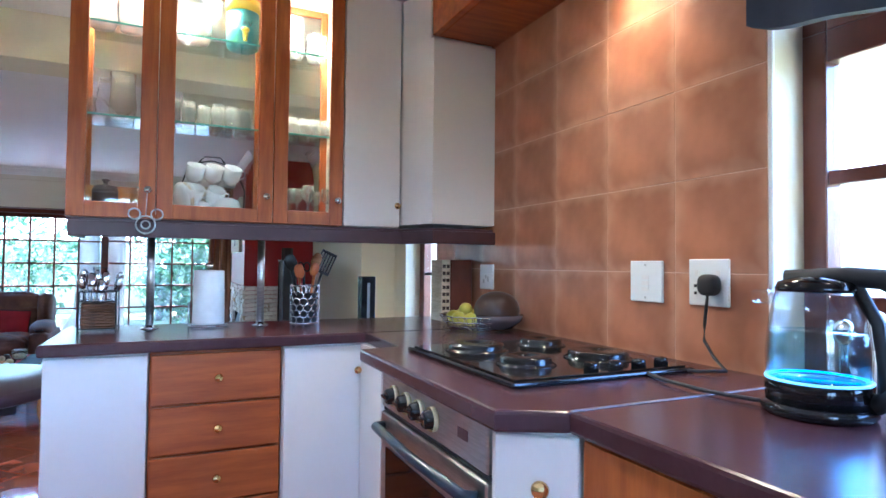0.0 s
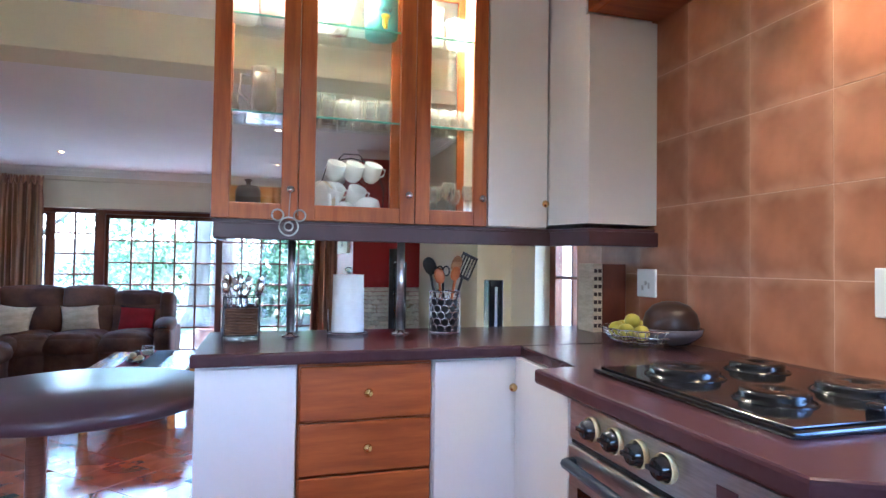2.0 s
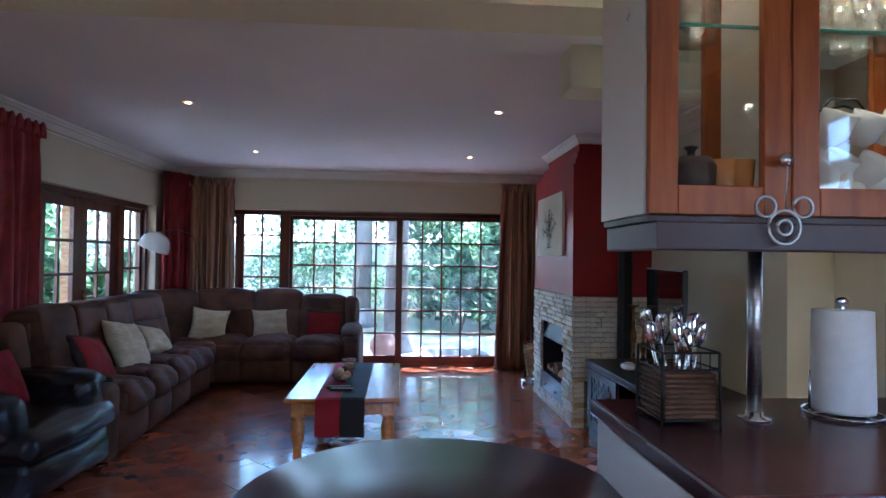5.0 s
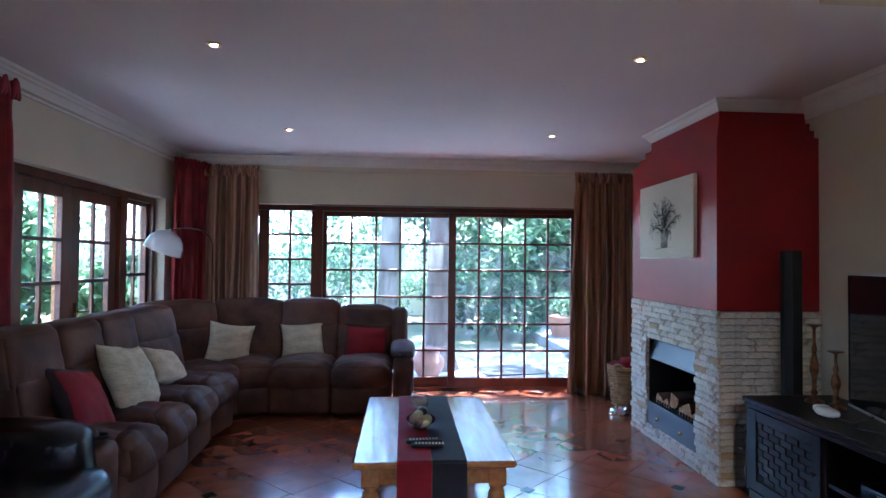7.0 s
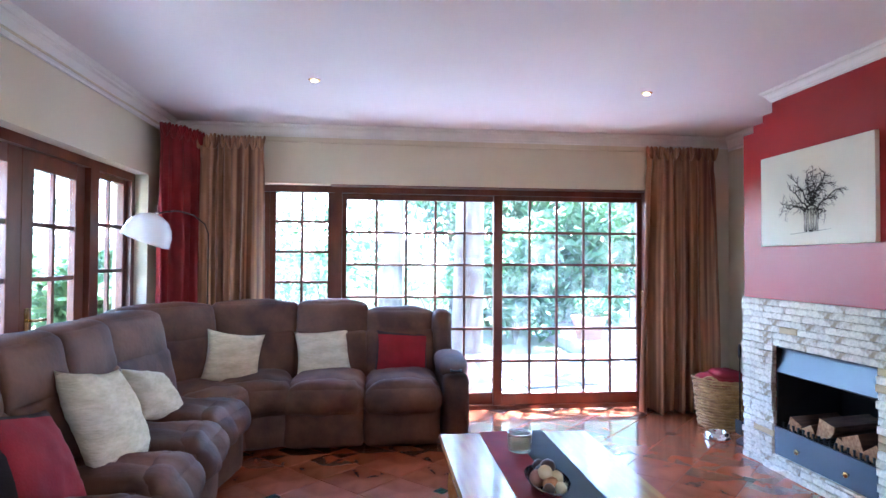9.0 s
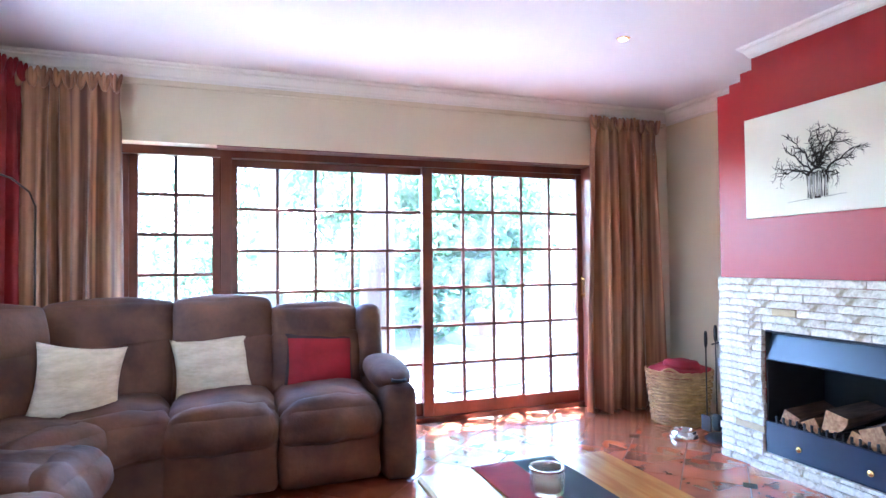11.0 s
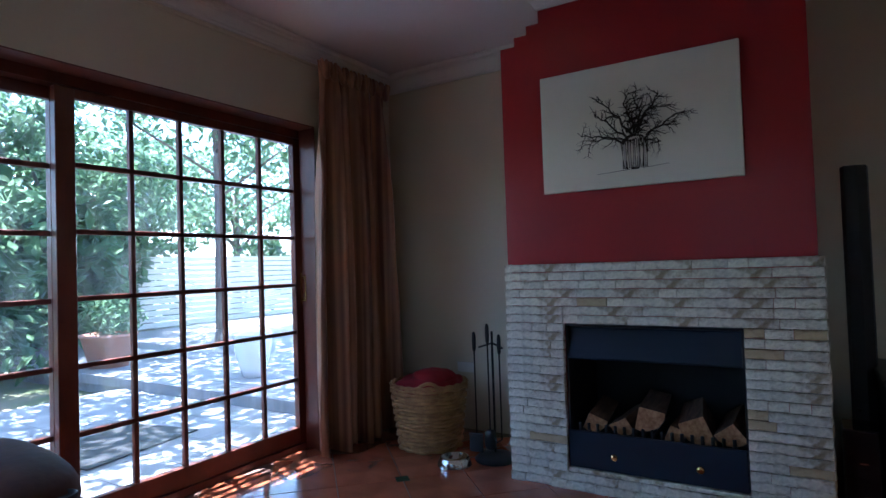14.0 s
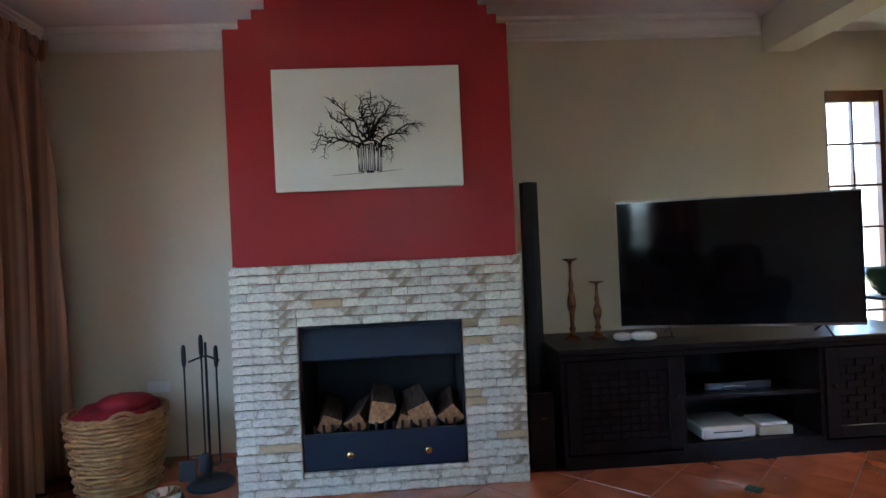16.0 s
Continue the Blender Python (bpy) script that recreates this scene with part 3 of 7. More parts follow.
w5 = thing("window_5", (1.9, 0.7, 1.13), "mahogany kitchen casement window above the counter, closed", "window", "", "structure")
leaf_frame("frame", w5, "y", KY0, KY1, 1.13, 1.99, 1.9, 0.06, 0.06, 0.08, 0.2, 2, 2, 0.035)
leaf_frame("fanlight", w5, "y", KY0, KY1, 1.99, 2.3, 1.9, 0.06, 0.06, 0.05, 0.03, 5, 1, 0.03)

# ---- blocks to be refined ----

# ================= kitchen =================
CT = 1.13


def knob(parent, x, y, z, axis="y", r=0.015, name="knob", material="brass"):
    bm = mk(lathe, [(0, 0), (0.006, 0), (0.006, 0.012), (r * 0.8, 0.014), (r, 0.02), (r * 0.85, 0.028), (0, 0.031)], seg=14)
    rot = {"y": pose(x, y, z, 90, 0, 0), "x": pose(x, y, z, 0, -90, 0), "d": pose(x, y, z, 90, 0, -40)}[axis]
    bmesh.ops.transform(bm, matrix=rot, verts=bm.verts)
    return part(name, bm, material, parent, "round polished brass knob" if material == "brass" else "")


def worktop():
    t = thing("worktop", (1.0, 2.8, CT - 0.04), "glossy dark plum laminate worktop with rounded edges on the base cabinets", "worktop")
    b = bmesh.new()
    prism(b, [(0.03, 2.795), (1.09, 2.795), (1.09, 2.803), (1.735, 2.803), (1.735, 3.385), (0.03, 3.385)], CT - 0.04, CT, r=0.008)
    part("peninsula_top", b, "counter", t)
    b = bmesh.new()
    prism(b, [(1.09, 2.80), (1.735, 2.80), (1.735, 1.492), (1.065, 1.492), (0.945, 1.555), (0.945, 2.385), (1.09, 2.385)], CT - 0.042, CT - 0.001, r=0.008)
    part("hob_top", b, "counter", t)
    b = bmesh.new()
    prism(b, [(1.065, 1.489), (1.87, 1.489), (1.87, KY0 + 0.002), (1.735, KY0 + 0.002), (1.735, YS0 + 0.002), (1.065, YS0 + 0.002)], CT - 0.042, CT, r=0.008)
    part("window_top", b, "counter", t)
    part("joint_strip", boxes((1.07, 1.488, CT - 0.001, 1.73, 1.494, CT + 0.0015)), "steel", t, "thin pale joint strip")


worktop()


def cab(name, label, x0, y0, x1, y1, z0, z1, material="white"):
    t = thing(name, ((x0 + x1) / 2, (y0 + y1) / 2, z0), label, "kitchen cabinet", "kitchen base cabinets")
    part("body", boxes((x0, y0, z0, x1, y1, z1), r=0.002), material, t)
    return t


ZB = CT - 0.045
c1 = cab("base_cabinet", "white melamine end cabinet under the peninsula worktop", 0.04, 2.84, 0.34, 3.36, 0.0, ZB)
part("front", boxes((0.042, 2.822, 0.1, 0.338, 2.839, ZB - 0.004), r=0.003), "white", c1)
c2 = cab("drawer_cabinet", "base cabinet with orange oak drawers and brass knobs under the worktop", 0.343, 2.845, 0.782, 3.36, 0.0, ZB, "orange_wood_h")
for i, (z0, z1) in enumerate(((0.905, 1.078), (0.735, 0.897), (0.56, 0.727), (0.385, 0.552), (0.1, 0.377))):
    d = part("drawer", boxes((0.348, 2.822, z0, 0.777, 2.842, z1), r=0.004), "orange_wood_h", c2)
    knob(d, 0.563, 2.822, (z0 + z1) / 2)
c3 = cab("base_cabinet", "white melamine cupboard beside the drawers under the worktop", 0.785, 2.84, 1.095, 3.36, 0.0, ZB)
d = part("door", boxes((0.789, 2.822, 0.1, 1.088, 2.839, ZB - 0.004), r=0.003), "white", c3)
knob(d, 1.066, 2.822, 0.985)
c4 = cab("base_cabinet", "white melamine corner cabinet beside the oven", 1.1, 2.26, 1.72, 3.36, 0.0, ZB)
part("side_panel", boxes((0.965, 2.24, 0.0, 1.098, 2.258, ZB), (1.08, 2.26, 0.0, 1.098, 2.815, ZB)), "white", c4)
c5 = thing("base_cabinet", (1.03, 1.54, 0.0), "narrow white melamine corner cupboard with a brass knob beside the oven", "kitchen cabinet", "kitchen base cabinets")
b = bmesh.new()
prism(b, [(0.975, 1.612), (0.985, 1.59), (1.085, 1.505), (1.7, 1.505), (1.7, 1.612)], 0.0, ZB, r=0.002)
part("body", b, "white", c5)
b = bmesh.new()
box(b, -0.078, -0.009, 0.1, 0.078, 0.009, ZB - 0.006, r=0.003)
bmesh.ops.transform(b, matrix=pose(1.028, 1.54, 0, 0, 0, -40.5), verts=b.verts)
d = part("door", b, "white", c5)
knob(d, 1.028, 1.525, 0.99, "d", 0.017)
c6 = thing("base_cabinet", (1.1, 1.0, 0.0), "orange oak base cabinet under the kitchen window worktop", "kitchen cabinet", "kitchen base cabinets")
part("body", boxes((1.105, YS0 + 0.01, 0, 1.74, 1.5, ZB)), "white", c6)
for y0, y1 in ((1.0, 1.478), (0.5, 0.992), (0.0, 0.492), (-0.6, -0.008), (-1.58, -0.608)):
    d = part("door", boxes((1.086, y0, 0.1, 1.104, y1, ZB - 0.005), r=0.003), "orange_wood", c6)


def oven():
    t = thing("oven", (1.3, 1.93, 0.3), "closed built-in oven with brushed steel panel and black knobs", "oven")
    y0, y1 = 1.618, 2.236
    part("body", boxes((1.0, y0, 0.3, 1.6, y1, ZB)), "matt", t)
    b = bmesh.new()
    v = box(b, 0.968, y0, 0.985, 0.999, y1, 1.082, r=0.004)
    p = part("control_panel", b, "steel", t)
    for y in (2.125, 2.035, 1.95, 1.868):
        b = mk(lathe, [(0, 0), (0.026, 0), (0.027, 0.006), (0.022, 0.008), (0.021, 0.026), (0.017, 0.03), (0, 0.03)], seg=20)
        box(b, -0.004, -0.02, 0.028, 0.004, 0.02, 0.036)
        bmesh.ops.transform(b, matrix=pose(0.968, y, 1.035, 0, -90, 0), verts=b.verts)
        kn = part("knob", b, "black", p)
        b = mk(lathe, [(0, 0.0005), (0.0288, 0.0005), (0.0288, 0.012), (0.0272, 0.013), (0.0272, 0.004), (0, 0.004)], seg=24)
        bmesh.ops.transform(b, matrix=pose(0.968, y, 1.035, 0, -90, 0), verts=b.verts)
        part("skirt", b, "straw", kn, "cream metal ring")
    part("badge", boxes((0.966, 1.70, 1.028, 0.9681, 1.745, 1.05)), "plum", p)
    part("door_seam", boxes((0.975, y0, 0.974, 0.999, y1, 0.984)), "matt", t)
    d = part("door", boxes((0.965, y0, 0.5, 0.999, y1, 0.972), r=0.004), "steel", t)
    part("door_glass", boxes((0.962, y0 + 0.05, 0.55, 0.9648, y1 - 0.05, 0.88)), "screen", d)
    b = bmesh.new()
    tube(b, [(0.962, y0 + 0.03, 0.935), (0.935, y0 + 0.04, 0.938), (0.925, (y0 + y1) / 2, 0.938), (0.935, y1 - 0.04, 0.938), (0.962, y1 - 0.03, 0.935)], 0.013)
    part("handle", b, "blacksteel", d)
    part("drawer", boxes((0.968, y0, 0.32, 0.999, y1, 0.494), r=0.003), "steel", t)


oven()


M["iron"] = mat("cast_iron_plate", (0.006, 0.006, 0.007), 0.2, scale=20, spec=0.5)


def hob():
    t = thing("hob", (1.36, 2.0, CT), "glossy black electric hob with four plates set in the worktop", "hob")
    b = bmesh.new()
    box(b, 1.07, 1.69, CT, 1.61, 2.3, CT + 0.012, r=0.005, seg=2)
    box(b, 1.085, 1.705, CT + 0.012, 1.595, 2.285, CT + 0.016, r=0.002)
    part("plate", b, "black", t)
    for x, y, r in ((1.22, 2.13, 0.08), (1.46, 2.15, 0.064), (1.22, 1.87, 0.064), (1.46, 1.88, 0.08)):
        b = mk(lathe, [(0, 0), (r + 0.014, 0), (r + 0.014, 0.004), (r + 0.004, 0.007), (r + 0.001, 0.012), (r + 0.001, 0.02), (r - 0.002, 0.025), (r - 0.008, 0.027), (0.02, 0.0265), (0.016, 0.02), (0, 0.02)], (x, y, CT + 0.012), 28)
        part("hotplate", b, "iron", t)
        b = bmesh.new()
        tube(b, [(x + (r + 0.012) * math.cos(a * math.pi / 12), y + (r + 0.012) * math.sin(a * math.pi / 12), CT + 0.0175) for a in range(25)], 0.0016, 5, False)
        part("trim_ring", b, "black", t)
    for k in range(4):
        part("knob", mk(lathe, [(0, 0), (0.018, 0), (0.017, 0.016), (0.012, 0.019), (0, 0.019)], (1.545 - 0.075 * k, 1.74, CT + 0.016), 16), "black", t)


hob()


def wall_units():
    t = thing("glass_cabinet", (0.56, 3.23, 1.56), "lit orange oak wall cabinet with glazed doors, full of glassware", "wall cabinet")
    x0, x1, y0, y1, z0, z1 = 0.047, 1.078, 3.1, 3.365, 1.56, CEIL - 0.004
    part("side_panel", boxes((x0, y0 + 0.022, z0, x0 + 0.018, y1, z1)), "white", t, "white melamine side")
    part("side_panel", boxes((x1 - 0.018, y0 + 0.022, z0, x1, y1, z1)), "cream_board", t)
    part("base_board", boxes((x0 + 0.018, y0 + 0.022, z0, x1 - 0.018, y1, z0 + 0.018)), "orange_wood_h", t)
    part("top_board", boxes((x0 + 0.018, y0 + 0.022, z1 - 0.018, x1 - 0.018, y1, z1)), "cream_board", t)
    for a in (0.335, 0.771):
        part("divider", boxes((a, y0 + 0.03, z0 + 0.018, a + 0.016, y1 - 0.022, z1 - 0.018)), "cream_board", t, "cream laminate divider")
    for z in (1.945, 2.3):
        sh = part("shelf", boxes((x0 + 0.02, y0 + 0.03, z, x1 - 0.02, y1 - 0.025, z + 0.006)), "shelf", t, "clear glass shelf")
        sh.visible_shadow = False
        part("shelf_edge", boxes((x0 + 0.02, y0 + 0.0245, z, x1 - 0.02, y0 + 0.0295, z + 0.006)), "teal_edge", t)
    for (a, c, hinge) in ((0.05, 0.343, 1), (0.345, 0.778, 1), (0.781, 1.076, 1)):
        for face, yy in (("door", y0), ("back_door", y1 - 0.02)):
            w = 0.058 if face == "door" else 0.048
            b = boxes((a, yy, z0, a + w, yy + 0.02, z1), (c - w, yy, z0, c, yy + 0.02, z1), (a + w, yy + 0.001, z0, c - w, yy + 0.019, z0 + w), (a + w, yy + 0.001, z1 - w, c - w, yy + 0.019, z1), r=0.002)
            d = part(face, b, "orange_wood", t)
            p = part("pane", boxes((a + w, yy + 0.008, z0 + w, c - w, yy + 0.011, z1 - w)), "pane", d)
            p.visible_shadow = False
            if face == "door":
                knob(d, c - 0.026, y0, 1.668, material="chrome")
    u = thing("wall_cabinet", (1.21, 3.23, 1.56), "closed white melamine wall cupboard beside the lit cabinet", "wall cabinet")
    part("body", boxes((1.082, 3.122, 1.56, 1.345, 3.365, z1)), "white", u)
    d = part("door", boxes((1.082, 3.102, 1.563, 1.342, 3.12, z1), r=0.002), "white", u)
    knob(d, 1.325, 3.102, 1.66)
    w = thing("wall_cabinet", (1.56, 3.1, 1.57), "white melamine corner wall cupboard under the wooden hood, closed", "wall cabinet")
    b = bmesh.new()
    prism(b, [(1.352, 3.365), (1.352, 3.105), (1.427, 2.922), (1.737, 2.922), (1.737, 3.365)], 1.575, 2.395)
    part("body", b, "white", w)
    b = bmesh.new()
    prism(b, [(1.352, 3.365), (1.352, 3.105), (1.427, 2.955), (1.737, 2.955), (1.737, 3.365)], 2.395, z1)
    part("top_panel", b, "white", w)
    p = thing("pelmet", (0.8, 3.1, 1.49), "dark plum pelmet board under the wall cabinets", "pelmet")
    b = bmesh.new()
    prism(b, [(0.06, 3.09), (1.35, 3.09), (1.425, 2.91), (1.736, 2.91), (1.736, 2.935), (1.44, 2.935), (1.365, 3.115), (0.085, 3.115), (0.085, 3.36), (0.06, 3.36)], 1.488, 1.5455, r=0.004)
    part("front_board", b, "plum", p)
    b = bmesh.new()
    prism(b, [(0.052, 3.112), (1.352, 3.112), (1.43, 2.932), (1.736, 2.932), (1.736, 3.36), (0.052, 3.36)], 1.546, 1.558)
    part("base_board", b, "plum", p)
    h = thing("hood_pelmet", (1.58, 2.0, 2.4), "wide orange oak canopy pelmet over the hob on the tiled wall", "hood")
    b = boxes((1.42, YS0 + 0.01, 2.402, 1.45, 2.925, CEIL - 0.004), (1.45, YS0 + 0.01, 2.402, 1.737, 2.925, 2.422), r=0.003)
    part("board", b, "orange_wood_h", h)
    for y in (2.0, 1.0):
        part("lamp_ring", mk(lathe, [(0.03, 0), (0.045, 0), (0.045, 0.006), (0.03, 0.006), (0.03, 0)], (1.6, y, 2.395), 20), "chrome", h)
        part("bulb", mk(lathe, [(0, 0), (0.029, 0.002), (0.029, 0.008), (0, 0.008)], (1.6, y, 2.392), 16), "glow", h)
        lamp("SPOT", "hood_light", (1.64, y, 2.385), (1.62, y, 1.2), 0.9, (1.0, 0.72, 0.38), 0.08, 115)
    for x in (0.2, 0.56, 0.93):
        part("cabinet_bulb", mk(lathe, [(0, 0), (0.025, 0.0), (0.025, 0.012), (0, 0.012)], (x, 3.24, z1 - 0.032), 14), "glow", t)
        lamp("SPOT", "cabinet_light", (x, 3.22, z1 - 0.05), (x, 3.22, 1), 2.3, (1.0, 0.83, 0.52), 0.03, 142)
    for x in (0.33, 0.751):
        q = thing("support_post", (x, 3.2, CT), "brushed steel post between worktop and wall cabinet", "post", "posts under the wall cabinets")
        part("tube", mk(lathe, [(0.0, 0), (0.015, 0), (0.015, 0.416), (0, 0.416)], (x, 3.2, CT), 20), "steel", q)
        part("flange", mk(lathe, [(0, 0), (0.034, 0), (0.034, 0.004), (0.018, 0.008), (0.018, 0.016), (0, 0.016)], (x, 3.2, CT), 24), "chrome", q)


wall_units()


def kitchen_sockets():
    def plate(name, y0, y1, z0, z1, label, dots):
        t = thing(name, (1.737, (y0 + y1) / 2, z0), label, "socket", "wall plates")
        part("plate", boxes((1.727, y0, z0, 1.737, y1, z1), r=0.003), "porcelain", t)
        for dy, dz, w, h, mtl in dots:
            yc, zc = (y0 + y1) / 2 + dy, (z0 + z1) / 2 + dz
            part("switch", boxes((1.7245, yc - w, zc - h, 1.7268, yc + w, zc + h)), mtl, t)
    plate("light_switch", 1.912, 2.045, 1.288, 1.414, "white plastic light switch plate on the terracotta tiles", [(0, -0.006, 0.014, 0.006, "white"), (0, 0.012, 0.014, 0.006, "white"), (0, -0.024, 0.014, 0.006, "white"), (0, 0.05, 0.003, 0.003, "inkgrey"), (0, -0.05, 0.003, 0.003, "inkgrey")])
    plate("wall_socket", 1.685, 1.815, 1.29, 1.418, "white wall socket with a black plug in it", [(0.035, 0.025, 0.006, 0.008, "white"), (-0.035, 0.025, 0.006, 0.008, "white"), (0.04, -0.01, 0.004, 0.004, "ink"), (0.04, -0.03, 0.004, 0.004, "ink")])
    plate("wall_socket", 2.915, 3.035, 1.285, 1.4, "white plastic socket plate behind the fruit bowl", [(0.02, -0.02, 0.006, 0.01, "inkgrey"), (-0.02, -0.01, 0.005, 0.012, "inkgrey"), (0, 0.0, 0.006, 0.008, "inkgrey")])
    pl = thing("plug", (1.72, 1.725, 1.34), "black plug and cord in the wall socket", "plug")
    b = bmesh.new()
    blob(b, (1.705, 1.728, 1.348), (0.045, 0.058, 0.058), 3)
    part("plug_body", b, "matt", pl)
    b = bmesh.new()
    tube(b, [(1.70, 1.728, 1.325), (1.697, 1.73, 1.29), (1.70, 1.738, 1.24), (1.695, 1.735, 1.2), (1.69, 1.70, 1.16), (1.66, 1.64, 1.137), (1.6, 1.67, 1.136), (1.53, 1.78, 1.137), (1.47, 1.74, 1.137), (1.43, 1.62, 1.137), (1.42, 1.5, 1.137), (1.44, 1.4, 1.138), (1.47, 1.35, 1.14)], 0.0045, 6)
    part("cord", b, "matt", pl)


kitchen_sockets()


def kettle():
    kx, ky = 1.475, 1.30
    t = thing("kettle", (kx, ky, CT + 0.002), "blue-lit glass kettle with black base and handle on the worktop", "kettle")
    part("base", mk(lathe, [(0, 0), (0.088, 0), (0.092, 0.006), (0.092, 0.018), (0.085, 0.022), (0, 0.022)], (kx, ky, CT + 0.002), 28), "black", t)
    part("body", mk(lathe, [(0.0, 0.024), (0.084, 0.024), (0.086, 0.06), (0.084, 0.062), (0, 0.062)], (kx, ky, CT), 28), "black", t)
    part("jug", mk(lathe, [(0.083, 0.062), (0.084, 0.11), (0.078, 0.17), (0.066, 0.225), (0.064, 0.225), (0.075, 0.17), (0.081, 0.11), (0.08, 0.064), (0.083, 0.062)], (kx, ky, CT), 32), "water", t)
    part("water", mk(lathe, [(0, 0.064), (0.078, 0.064), (0.079, 0.11), (0.077, 0.15), (0, 0.15)], (kx, ky, CT), 28), "kettle_water", t)
    part("light_ring", mk(lathe, [(0.079, 0.0625), (0.085, 0.0625), (0.085, 0.066), (0.079, 0.066)], (kx, ky, CT), 28), "blue", t, "glowing blue ring")
    part("lid", mk(lathe, [(0, 0.252), (0.03, 0.25), (0.062, 0.24), (0.068, 0.228), (0.066, 0.222), (0, 0.222)], (kx, ky, CT), 28), "black", t)
    b = bmesh.new()
    ux, uy = 0.25, -0.97
    pr = [(-0.05, 0.243), (0.05, 0.25), (0.1, 0.247), (0.135, 0.225), (0.148, 0.17), (0.135, 0.1), (0.112, 0.05), (0.085, 0.03)]
    tube(b, [(kx + ux * r, ky + uy * r, CT + z) for r, z in pr], 0.019, 10, True, 0.017)
    tube(b, [(kx + ux * r, ky + uy * r, CT + z) for r, z in ((0.06, 0.235), (0.092, 0.17), (0.1, 0.1), (0.1, 0.04))], 0.011, 8)
    part("handle", b, "matt", t)
    part("spout", boxes((kx - 0.095, ky + 0.03, CT + 0.2, kx - 0.06, ky + 0.065, CT + 0.225), r=0.005), "water", t)


M["blue"] = mat("blue_glow", (0.2, 0.5, 0.85), 0.4, emit=0.08)
kettle()


def taps():
    t = thing("tap", (1.8, 1.42, CT), "chrome ball and white ornament on the window sill behind the kettle", "ornament")
    b = bmesh.new()
    blob(b, (1.80, 1.44, 1.25), (0.05, 0.05, 0.06), 2)
    tube(b, [(1.80, 1.44, CT), (1.80, 1.44, 1.24)], 0.012)
    part("stem", b, "chrome", t)
    b = bmesh.new()
    blob(b, (1.78, 1.36, 1.26), (0.05, 0.05, 0.09), 2)
    tube(b, [(1.78, 1.36, CT), (1.78, 1.36, 1.24)], 0.012)
    part("tap", b, "porcelain", t)


taps()

M["blind"] = mat("blue_grey_cloth", (0.06, 0.07, 0.1), 0.85, scale=9, bump=0.3)
bl = thing("window_valance", (1.61, 0.7, 1.9), "dark blue-grey draped cloth valance hanging before the kitchen window", "valance")
b = bmesh.new()
lo, hi = [], []
for i in range(41):
    u = i / 40
    y, dx = 1.535 - 1.6 * u, 0.012 * math.sin(u * 40)
    z = 1.955 - 0.1 * math.sin(math.pi * min(1, u * 1.1)) ** 0.7
    lo.append((b.verts.new((1.6 + dx, y, z)), b.verts.new((1.625 + dx, y, z))))
    hi.append((b.verts.new((1.6 + dx, y, 2.401)), b.verts.new((1.625 + dx, y, 2.401))))
for i in range(40):
    for q in ((lo[i][0], lo[i + 1][0], hi[i + 1][0], hi[i][0]), (lo[i][1], hi[i][1], hi[i + 1][1], lo[i + 1][1]), (lo[i][0], lo[i][1], lo[i + 1][1], lo[i + 1][0]), (hi[i][0], hi[i + 1][0], hi[i + 1][1], hi[i][1])):
        b.faces.new(q)
b.faces.new((lo[0][0], hi[0][0], hi[0][1], lo[0][1]))
part("cloth", b, "blind", bl)

# ================= living room =================


